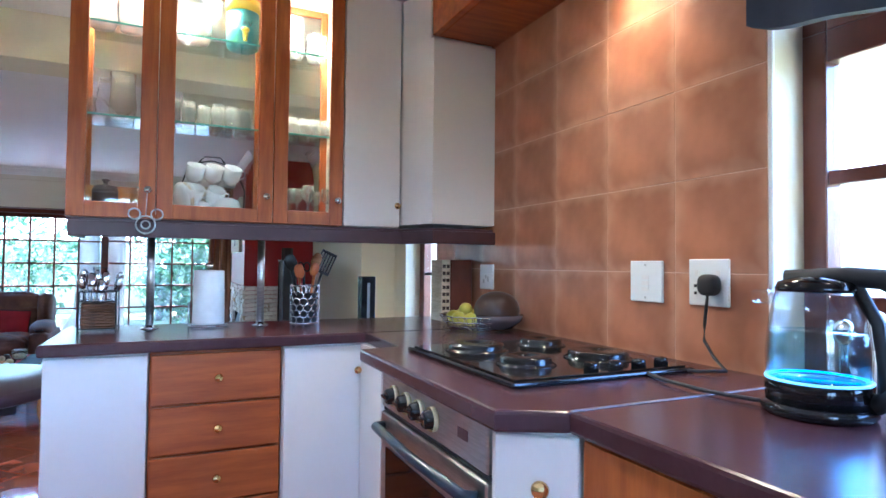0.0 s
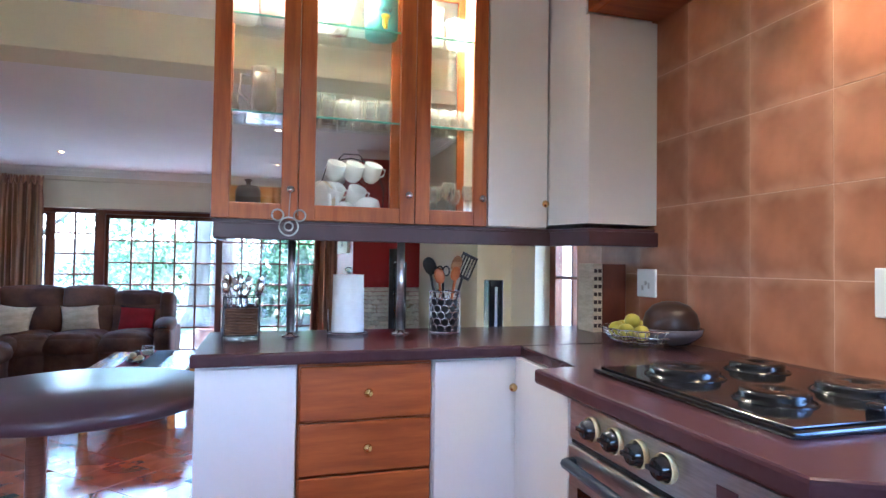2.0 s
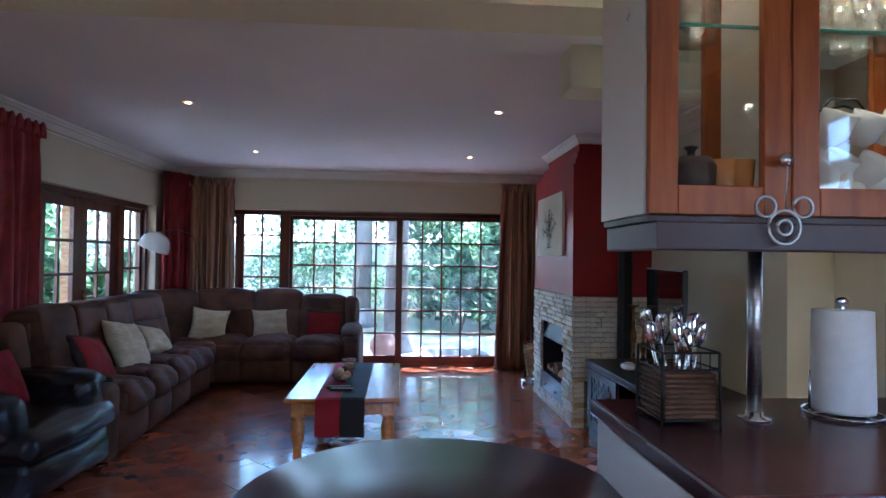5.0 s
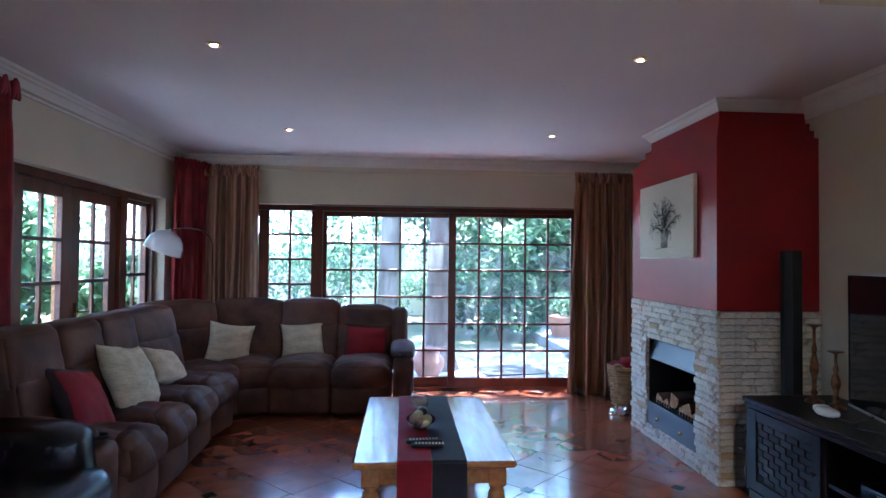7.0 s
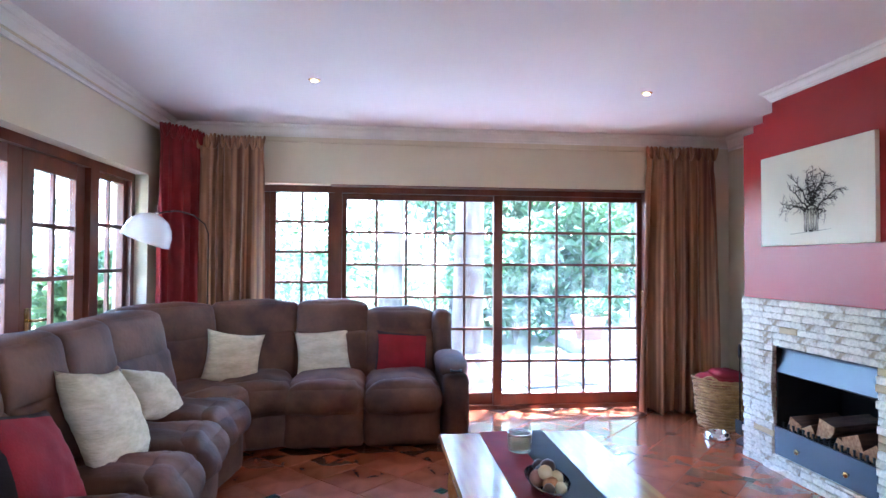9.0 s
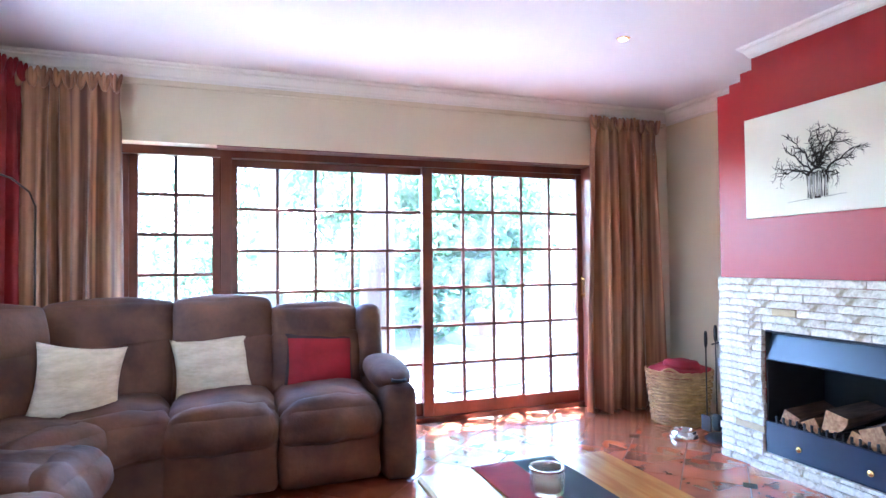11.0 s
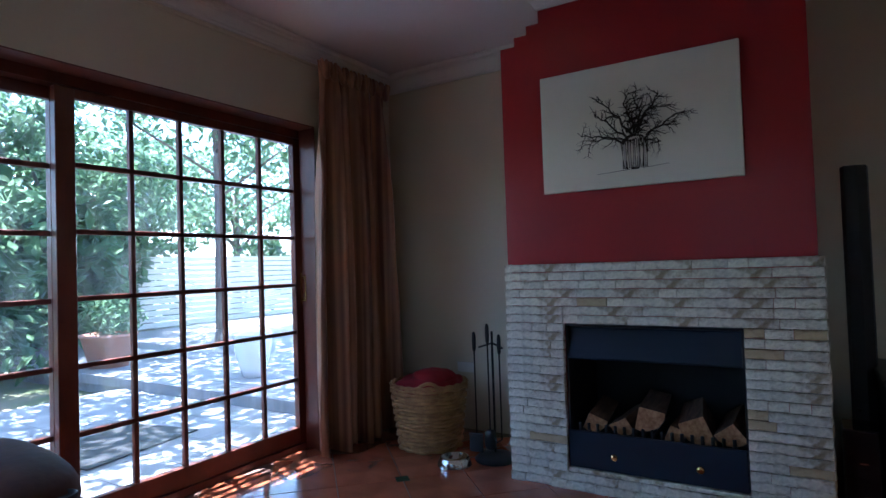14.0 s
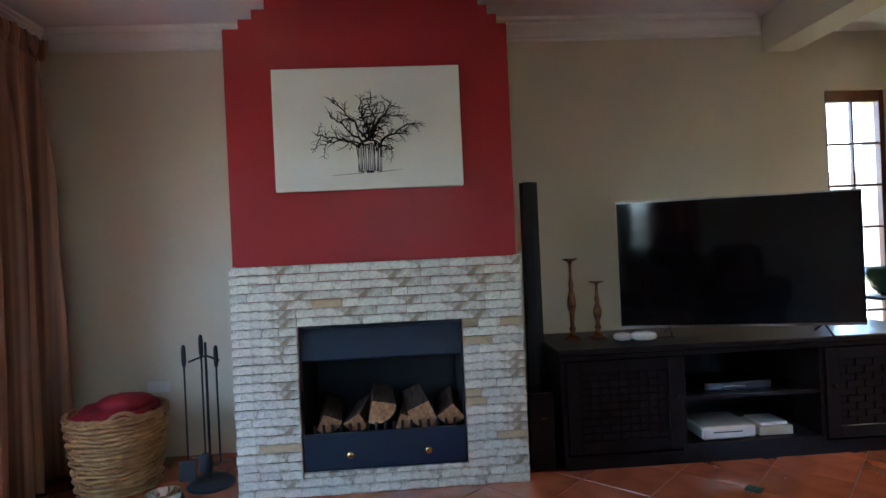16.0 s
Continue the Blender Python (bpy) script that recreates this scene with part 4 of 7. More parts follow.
def stones():
    """Split-stone cladding: rows of stones of uneven length and depth on the front and both sides of the breast."""
    host = bpy.data.objects["chimney_breast"]
    rnd = random.Random(4)
    kinds = {}

    def stone(L, k, mt):
        key = (round(L, 2), k, mt)
        if key in kinds:
            return kinds[key]
        b = bmesh.new()
        h = MZ / 26 - 0.004
        L = key[0] - 0.002
        n = max(2, int(L / 0.03))
        fr = []
        for i in range(n + 1):
            x = L * i / n
            col = []
            for z in (0, h * 0.18, h * 0.82, h):
                edge = z in (0, h) or i in (0, n)
                col.append(b.verts.new((x + (rnd.uniform(-0.012, 0.012) if 0 < i < n else 0), -0.018 - (rnd.uniform(0.003, 0.0075) if not edge else rnd.uniform(0, 0.004)), z)))
            fr.append(col)
        for i in range(n):
            for j in range(3):
                b.faces.new((fr[i][j], fr[i + 1][j], fr[i + 1][j + 1], fr[i][j + 1]))
        bl0, bl1 = b.verts.new((0, 0.012, 0)), b.verts.new((L, 0.012, 0))
        tl0, tl1 = b.verts.new((0, 0.012, h)), b.verts.new((L, 0.012, h))
        b.faces.new([tl0] + [fr[i][3] for i in range(n + 1)] + [tl1])
        b.faces.new([bl1] + [fr[i][0] for i in range(n, -1, -1)] + [bl0])
        b.faces.new((bl0, fr[0][0], fr[0][1], fr[0][2], fr[0][3], tl0))
        b.faces.new((tl1, fr[n][3], fr[n][2], fr[n][1], fr[n][0], bl1))
        me = finish("stone", b, mt)
        kinds[key] = me
        return me
    done, extra = 0, []

    def row(z, a0, a1, place, turn):
        nonlocal done
        a = a0
        while a < a1 - 0.02:
            L = rnd.choice((0.08, 0.11, 0.15, 0.19, 0.25, 0.32, 0.4))
            if a1 - a - L < 0.06:
                L = a1 - a
            L = min(L, a1 - a)
            mt = "ochre_stone" if L < 0.3 and rnd.random() < 0.06 else "stone"
            me = stone(L, rnd.randrange(6), mt)
            extra.append((me, place(a, z, L), turn))
            a += round(L, 2) if L == round(L, 2) else L
    h = MZ / 26
    for i in range(26):
        z = i * h
        mid = z + h / 2
        out = rnd.uniform(-0.004, 0.004)
        spans = [(0, BY1 - BY0)] if mid < FZ0 or mid > FZ1 else [(0, BY1 - FY1), (BY1 - FY0, BY1 - BY0)]
        for a0, a1 in spans:
            row(z, a0, a1, lambda a, zz, L: (BX + 0.018 + rnd.uniform(-0.01, 0.009), BY1 - a, zz), radians(-90))
        row(z, 0.015, XL - BX - 0.002, lambda a, zz, L: (BX + a, BY0 + 0.018 + rnd.uniform(-0.003, 0.003), zz), 0)
    order = sorted(extra, key=lambda e: (0 if e[2] != 0 else 1, e[1][2]))
    for me, p, turn in order:
        ob = new("stone", me)
        ob.location, ob.rotation_euler = p, (0, 0, turn)
        ob.parent = host
    b = boxes((BX + 0.02, BY1 - 0.029, 0, XL, BY1, MZ))
    fixed("stone_side", b, "stone", "split stone cladding of the fireplace side", "cladding")


def firebox():
    fixed("hearth_sill", boxes((BX - 0.006, FY0 + 0.002, 2 * MZ / 26 + 0.002, BX + 0.028, FY1 - 0.002, FZ0 - 0.001), r=0.003), "stone", "split stone sill under the fireplace insert", "sill")
    t = thing("fireplace_insert", (1.3, 7.71, FZ0), "unlit black steel fireplace insert with grate and two brass knobs", "fireplace")
    x0, x1 = BX + 0.005, 1.6
    for q in ((x1 - 0.01, FY0 + 0.003, FZ0 + 0.002, x1, FY1 - 0.003, FZ1 - 0.002), (x0 + 0.02, FY0 + 0.003, FZ0 + 0.002, x1 - 0.01, FY0 + 0.012, FZ1 - 0.002), (x0 + 0.02, FY1 - 0.012, FZ0 + 0.002, x1 - 0.01, FY1 - 0.003, FZ1 - 0.002),
                         (x0 + 0.02, FY0 + 0.012, FZ0 + 0.002, x1 - 0.01, FY1 - 0.012, FZ0 + 0.012), (x0 + 0.02, FY0 + 0.012, FZ1 - 0.012, x1 - 0.01, FY1 - 0.012, FZ1 - 0.002)):
        part("lining_plate", boxes(q), "matt", t)
    b = bmesh.new()
    pts = [(x0 + 0.02, FZ1 - 0.02), (x0 + 0.07, FZ1 - 0.05), (x0 + 0.03, FZ1 - 0.2), (x0 + 0.022, FZ1 - 0.2), (x0 + 0.055, FZ1 - 0.05)]
    lo = [b.verts.new((x, FY0 + 0.014, z)) for x, z in ((x0 + 0.06, FZ1 - 0.02), (x0 + 0.015, FZ1 - 0.17), (x0 + 0.023, FZ1 - 0.18), (x0 + 0.072, FZ1 - 0.02))]
    hi = [b.verts.new((v.co.x, FY1 - 0.014, v.co.z)) for v in lo]
    for i in range(4):
        b.faces.new((lo[i], lo[(i + 1) % 4], hi[(i + 1) % 4], hi[i]))
    b.faces.new(lo[::-1]), b.faces.new(hi)
    part("hood_flap", b, "blacksteel", t)
    p = part("ash_drawer", boxes((x0, FY0 + 0.006, FZ0 + 0.004, x0 + 0.018, FY1 - 0.006, FZ0 + 0.19), r=0.003), "blacksteel", t)
    for y in (7.5, 7.89):
        knob(p, x0, y, FZ0 + 0.085, "x", 0.018)
    for i in range(17):
        y = FY0 + 0.06 + i * (FY1 - FY0 - 0.12) / 16
        b = bmesh.new()
        tube(b, [(x0 + 0.03, y, FZ0 + 0.225), (x0 + 0.03, y, FZ0 + 0.185), (x1 - 0.06, y, FZ0 + 0.185)], 0.008, 6)
        part("grate_bar", b, "matt", t)
    rnd = random.Random(8)
    for y, z, r, a in ((8.0, 0.335, 0.072, 10), (7.865, 0.33, 0.066, -12), (7.735, 0.385, 0.09, 8), (7.62, 0.32, 0.062, -8), (7.51, 0.35, 0.098, 14), (7.375, 0.345, 0.076, -5)):
        g = thing("log", (1.3, y, z), "split firewood log with a pale cut face, on the fire grate", "log", "logs on the grate")
        b = bmesh.new()
        k = 7
        tilt = radians(rnd.uniform(-32, 32))
        prof = [(math.cos(radians(200 + 140 * i / (k - 2))) * r, math.sin(radians(200 + 140 * i / (k - 2))) * r * 0.75 + 0.01) for i in range(k - 1)] + [(0.01 * a / 10, r * 0.75)]
        prof = [(u * math.cos(tilt) - w * math.sin(tilt), u * math.sin(tilt) + w * math.cos(tilt)) for u, w in prof]
        f0 = [b.verts.new((x0 + 0.05, y + u, z + w)) for u, w in prof]
        f1 = [b.verts.new((x0 + 0.4, y + u * 0.9 + a * 0.003, z + w * 0.9 + 0.02)) for u, w in prof]
        for i in range(k):
            b.faces.new((f0[i], f0[(i + 1) % k], f1[(i + 1) % k], f1[i]))
        b.faces.new(f1)
        part("bark", b, "logbark", g)
        b = bmesh.new()
        c0 = [b.verts.new((x0 + 0.045 + rnd.uniform(-.003, .003), y + u, z + w)) for u, w in prof]
        c1_ = [b.verts.new((x0 + 0.052, y + u, z + w)) for u, w in prof]
        b.faces.new(c0)
        for i in range(k):
            b.faces.new((c0[i], c0[(i + 1) % k], c1_[(i + 1) % k], c1_[i]))
        part("cut_face", b, "log", g)


M["logbark"] = mat("log_bark", (0.15, 0.08, 0.045), 0.9, second=(0.06, 0.032, 0.02), scale=14, stretch=(0.4, 3, 3), bump=0.8, bscale=40, fine=0.2)
firebox()


def canvas_tree():
    x = BX - 0.03
    y0, y1, z0, z1 = 7.265, 8.195, 1.515, 2.12
    t = thing("wall_canvas", (BX, 7.73, z0), "white canvas with an ink drawing of a bare baobab tree", "painting")
    part("canvas", boxes((x, y0, z0, BX - 0.001, y1, z1), r=0.002), "canvas", t)
    rnd = random.Random(11)
    b = bmesh.new()
    yc, zb = 7.715, z0 + 0.085

    def stroke(p, q, w0, w1):
        d = Vector((q[0] - p[0], q[1] - p[1]))
        if d.length < 1e-4:
            return
        n = Vector((-d.y, d.x)).normalized()
        vs = []
        for (c, w) in ((p, w0), (q, w1)):
            for s in (-1, 1):
                vs.append((c[0] + n.x * w * s / 2, c[1] + n.y * w * s / 2))
        v = [b.verts.new((x - 0.0015, yc - u * 0.92 + 0.012, zb + w * 0.93)) for u, w in vs]
        b.faces.new((v[0], v[1], v[3], v[2]))

    def limb(pts, w, depth):
        pts = [Vector(p) for p in pts]
        fine = [pts[0]]
        for p, q in zip(pts, pts[1:]):
            for k in (0.33, 0.66, 1.0):
                s = (q - p).length * 0.1
                fine.append(p.lerp(q, k) + Vector((rnd.uniform(-s, s), rnd.uniform(-s, s))))
        n = len(fine) - 1
        for k in range(n):
            stroke(fine[k], fine[k + 1], w * (1 - 0.75 * k / n), w * (1 - 0.75 * (k + 1) / n))
            if depth and k >= 1:
                for _ in range(1 if depth > 1 or rnd.random() < 0.6 else 0):
                    d = (fine[k + 1] - fine[k]).normalized()
                    a = math.atan2(d.y, d.x) + rnd.choice((-1, 1)) * rnd.uniform(0.4, 1.1)
                    L = (0.085 if depth > 1 else 0.04) * rnd.uniform(0.5, 1.2)
                    e = fine[k] + Vector((math.cos(a), math.sin(a) * 0.8)) * L
                    m_ = fine[k].lerp(e, 0.55) + Vector((0, rnd.uniform(-0.2, 0.2) * L))
                    limb([fine[k], m_, e], w * 0.5, depth - 1)
    for pts, w in (([(-0.05, 0.13), (-0.13, 0.175), (-0.22, 0.19), (-0.31, 0.215)], 0.009), ([(-0.05, 0.15), (-0.15, 0.175), (-0.22, 0.16), (-0.25, 0.125)], 0.008),
                   ([(-0.03, 0.15), (-0.1, 0.22), (-0.17, 0.27), (-0.21, 0.31)], 0.01), ([(-0.01, 0.17), (-0.07, 0.27), (-0.13, 0.33), (-0.19, 0.4)], 0.011),
                   ([(0.0, 0.18), (-0.02, 0.27), (-0.05, 0.34), (-0.02, 0.4)], 0.01), ([(0.01, 0.18), (0.03, 0.28), (0.0, 0.35), (0.03, 0.37)], 0.01),
                   ([(0.02, 0.2), (0.06, 0.28), (0.11, 0.33), (0.13, 0.38)], 0.011), ([(0.03, 0.24), (0.09, 0.3), (0.15, 0.29), (0.19, 0.3)], 0.008),
                   ([(0.05, 0.14), (0.1, 0.19), (0.17, 0.2), (0.21, 0.21)], 0.009), ([(0.06, 0.16), (0.14, 0.2), (0.21, 0.24), (0.29, 0.26)], 0.009),
                   ([(0.06, 0.13), (0.11, 0.14), (0.13, 0.12), (0.1, 0.115)], 0.006), ([(-0.06, 0.14), (-0.02, 0.17), (0.03, 0.17), (0.07, 0.14)], 0.014),
                   ([(-0.04, 0.19), (0.0, 0.22), (0.04, 0.21)], 0.014), ([(-0.03, 0.24), (0.01, 0.26), (0.05, 0.25)], 0.012), ([(-0.05, 0.29), (0.02, 0.3), (0.05, 0.32)], 0.01)):
        limb(pts, w * 1.3, 2)
    for u0, u1 in ((-0.055, -0.07), (-0.04, -0.045), (-0.018, -0.02), (-0.012, -0.005), (0.012, 0.012), (0.02, 0.03), (0.042, 0.048), (0.06, 0.068), (-0.062, -0.06), (-0.03, -0.036), (0.004, 0.002), (0.03, 0.02), (0.053, 0.06), (-0.048, -0.03), (0.037, 0.05)):
        stroke((u0, 0.0), ((u0 + u1) / 2, 0.07), 0.005, 0.0015)
        stroke(((u0 + u1) / 2, 0.07), (u1, 0.15), 0.002, 0.006)
    stroke((-0.2, -0.015), (-0.03, -0.005), 0.0015, 0.003)
    stroke((0.04, -0.004), (0.17, 0.006), 0.003, 0.0012)
    stroke((-0.02, 0.0), (0.02, -0.002), 0.014, 0.01)
    stroke((-0.05, 0.002), (-0.035, 0.0), 0.008, 0.008)
    part("drawing", b, "ink", t)
    b = bmesh.new()
    for k in range(5):
        u = -0.045 + 0.0225 * k
        v = [b.verts.new((x - 0.0008, yc - uu * 0.92 + 0.012, zb + ww * 0.93)) for uu, ww in ((u - 0.009, 0), (u + 0.005, 0), (u * 1.15 + 0.003, 0.15), (u * 1.15 - 0.008, 0.15))]
        b.faces.new(v)
    part("wash", b, "inkgrey", t)


canvas_tree()


def tv():
    t = thing("tv_stand", (1.43, 5.77, 0), "black stained wooden television stand with basket-weave doors and open middle shelves", "tv stand")
    x0, x1, y0, y1, H = 1.16, 1.74, 4.72, 6.79, 0.64
    part("top", boxes((x0 - 0.02, y0 - 0.02, H - 0.03, x1, y1 + 0.02, H), r=0.006), "darkwood", t)
    part("plinth", boxes((x0 + 0.01, y0 + 0.01, 0, x1, y1 - 0.01, 0.07)), "darkwood", t)
    part("side", boxes((x0, y0, 0.07, x1, y0 + 0.025, H - 0.03)), "darkwood", t)
    part("side", boxes((x0, y1 - 0.025, 0.07, x1, y1, H - 0.03)), "darkwood", t)
    part("back", boxes((x1 - 0.012, y0 + 0.025, 0.07, x1, y1 - 0.025, H - 0.03)), "darkwood", t)
    part("moulding", boxes((x0 - 0.01, y0 - 0.01, H - 0.06, x0 + 0.012, y1 + 0.01, H - 0.031), (x0 + 0.012, y1 + 0.0005, H - 0.06, x1, y1 + 0.012, H - 0.031), r=0.004), "darkwood", t)
    for y in (5.36, 6.13):
        part("divider", boxes((x0 + 0.01, y - 0.012, 0.07, x1 - 0.012, y + 0.012, H - 0.03)), "darkwood", t)
    part("shelf", boxes((x0 + 0.02, 5.372, 0.33, x1 - 0.012, 6.118, 0.35)), "darkwood", t)
    part("floor_board", boxes((x0 + 0.01, 5.372, 0.07, x1 - 0.012, 6.118, 0.1)), "darkwood", t)
    for a, c in ((y0 + 0.03, 5.346), (6.144, y1 - 0.03)):
        d = part("door", boxes((x0 + 0.0125, a + 0.0705, 0.1505, x0 + 0.0155, c - 0.0705, H - 0.1305)), "darkwood", t)
        for q in ((x0 - 0.004, a, 0.085, x0 + 0.016, a + 0.07, H - 0.065), (x0 - 0.004, c - 0.07, 0.085, x0 + 0.016, c, H - 0.065)):
            part("stile", boxes(q, r=0.002), "darkwood", d)
        for q in ((x0 - 0.003, a + 0.07, 0.085, x0 + 0.016, c - 0.07, 0.15), (x0 - 0.003, a + 0.07, H - 0.13, x0 + 0.016, c - 0.07, H - 0.065)):
            part("rail", boxes(q, r=0.002), "darkwood", d)
        n = 9
        pw, ph = (c - a - 0.144) / n, (H - 0.284) / n
        b = boxes((-0.009, 0.002, 0.002, 0.0, pw - 0.002, ph - 0.002))
        me = finish("weave_piece", b, "darkwood")
        for i in range(n):
            for j in range(n):
                ob = new("weave_piece", me)
                ob.parent = d
                ob.location = Vector((x0 + 0.012 + (0.005 if (i + j) % 2 else 0.0), a + 0.072 + pw * i, 0.152 + ph * j)) - ORIGIN[d.name]
        knob(d, x0 - 0.004, c - 0.035 if a < 5 else a + 0.035, 0.37, "x", 0.014, material="matt")
    # the side panel facing the kitchen
    g = thing("game_console", (1.35, 5.85, 0.1), "white game console on the lower shelf of the television stand", "console")
    part("case", boxes((1.2, 5.72, 0.102, 1.48, 6.02, 0.17), r=0.01), "porcelain", g)
    part("disc_slot", boxes((1.198, 5.80, 0.14, 1.2005, 5.96, 0.145)), "matt", g)
    g = thing("book_pile", (1.4, 5.6, 0.1), "pile of papers and small boxes beside the console", "papers")
    part("box", boxes((1.22, 5.5, 0.102, 1.42, 5.69, 0.15), r=0.003), "garden_wall", g)
    part("sheet", boxes((1.24, 5.52, 0.151, 1.40, 5.67, 0.165)), "paper", g)
    g = thing("media_player", (1.4, 5.8, 0.35), "slim black media player on the upper shelf", "player")
    part("case", boxes((1.24, 5.6, 0.352, 1.5, 5.98, 0.4), r=0.003), "black", g)
    part("display", boxes((1.238, 5.75, 0.375, 1.2398, 5.88, 0.38)), "inkgrey", g)
    s = thing("television", (1.31, 5.7, H), "large flat black television, switched off, on the dark stand", "television")

    def tvp(name, bm, material):
        bmesh.ops.transform(bm, matrix=pose(1.31, 5.71, 0, 0, 0, -15.5) @ pose(-1.45, -5.614, 0), verts=bm.verts)
        part(name, bm, material, s)
    tvp("screen", boxes((1.44, 5.01, 0.71, 1.446, 6.253, 1.405)), "screen")
    tvp("housing", boxes((1.4465, 5.003, 0.695, 1.475, 6.26, 1.42), r=0.004), "matt")
    tvp("rim", boxes((1.436, 5.0, 1.413, 1.4462, 6.264, 1.422), (1.436, 5.0, 0.69, 1.4462, 6.264, 0.703)), "steel")
    tvp("bezel", boxes((1.437, 5.0, 0.7035, 1.4462, 5.0095, 1.4125), (1.437, 6.254, 0.7035, 1.4462, 6.264, 1.4125), (1.4375, 5.0098, 1.405, 1.4462, 6.2537, 1.4125), (1.4375, 5.0098, 0.7035, 1.4462, 6.2537, 0.7095)), "black")
    for y in (5.2, 6.0):
        b = bmesh.new()
        tube(b, [(1.34, y, H + 0.006), (1.455, y, 0.70), (1.58, y, H + 0.006)], 0.006, 6)
        tvp("foot", b, "matt")
    g = thing("game_controller", (1.3, 6.28, H), "white game controller with a cable on the television stand", "controller")
    b = bmesh.new()
    blob(b, (1.3, 6.28, H + 0.03), (0.09, 0.14, 0.05), 2.6)
    part("shell", b, "porcelain", g)
    b = bmesh.new()
    tube(b, [(1.3, 6.22, H + 0.012), (1.34, 6.12, H + 0.008), (1.28, 6.05, H + 0.008), (1.33, 5.98, H + 0.008), (1.42, 5.9, H + 0.008)], 0.004, 6)
    part("cable", b, "matt", g)
    g = thing("game_controller", (1.36, 6.37, H), "small grey gamepad beside the white one", "controller")
    b = bmesh.new()
    blob(b, (1.35, 6.38, H + 0.022), (0.08, 0.1, 0.044), 2.6)
    part("shell", b, "white", g)

    def holder(x, y, h, lab):
        q = thing("candle_holder", (x, y, H), lab, "candle holder", "candle holders")
        pr = [(0, 0), (0.05, 0), (0.052, 0.008), (0.03, 0.02), (0.012, 0.04), (0.02, 0.06), (0.012, 0.08), (0.014, h * 0.3), (0.026, h * 0.42), (0.024, h * 0.5), (0.011, h * 0.62), (0.016, h * 0.68), (0.009, h * 0.75), (0.008, h * 0.92), (0.015, h * 0.96), (0.042, h * 0.985), (0.044, h), (0.0, h - 0.004)]
        part("stem", mk(lathe, pr, (x, y, H), 16), "bronze", q)
    holder(1.485, 6.625, 0.47, "tall turned bronze candle holder on the television stand, empty")
    holder(1.5, 6.47, 0.33, "shorter turned bronze candle holder on the television stand, empty")
    k = thing("tower_speaker", (1.5, 6.84, 0), "tall slim black tower loudspeaker beside the fireplace", "speaker")
    part("column", mk(prism, [(1.452, 6.89), (1.445, 6.84), (1.475, 6.8), (1.53, 6.79), (1.56, 6.83), (1.54, 6.88), (1.5, 6.9)], 0.02, 1.56, r=0.004), "matt", k)
    part("foot", mk(lathe, [(0, 0), (0.11, 0), (0.11, 0.012), (0.03, 0.02), (0, 0.02)], (1.5, 6.845, 0.0), 20), "black", k)
    part("badge", boxes((1.449, 6.855, 0.44, 1.4525, 6.875, 0.446)), "chrome", k)
    k = thing("subwoofer", (1.27, 6.88, 0), "black box subwoofer on the floor beside the television stand", "speaker")
    part("case", boxes((1.18, 6.825, 0.01, 1.37, 6.955, 0.42), r=0.006), "black", k)
    part("badge", boxes((1.178, 6.87, 0.28, 1.1802, 6.90, 0.286)), "chrome", k)


M["bronze"] = mat("gilded_bronze", (0.3, 0.13, 0.04), 0.3, 0.7, second=(0.08, 0.03, 0.015), scale=22)
tv()


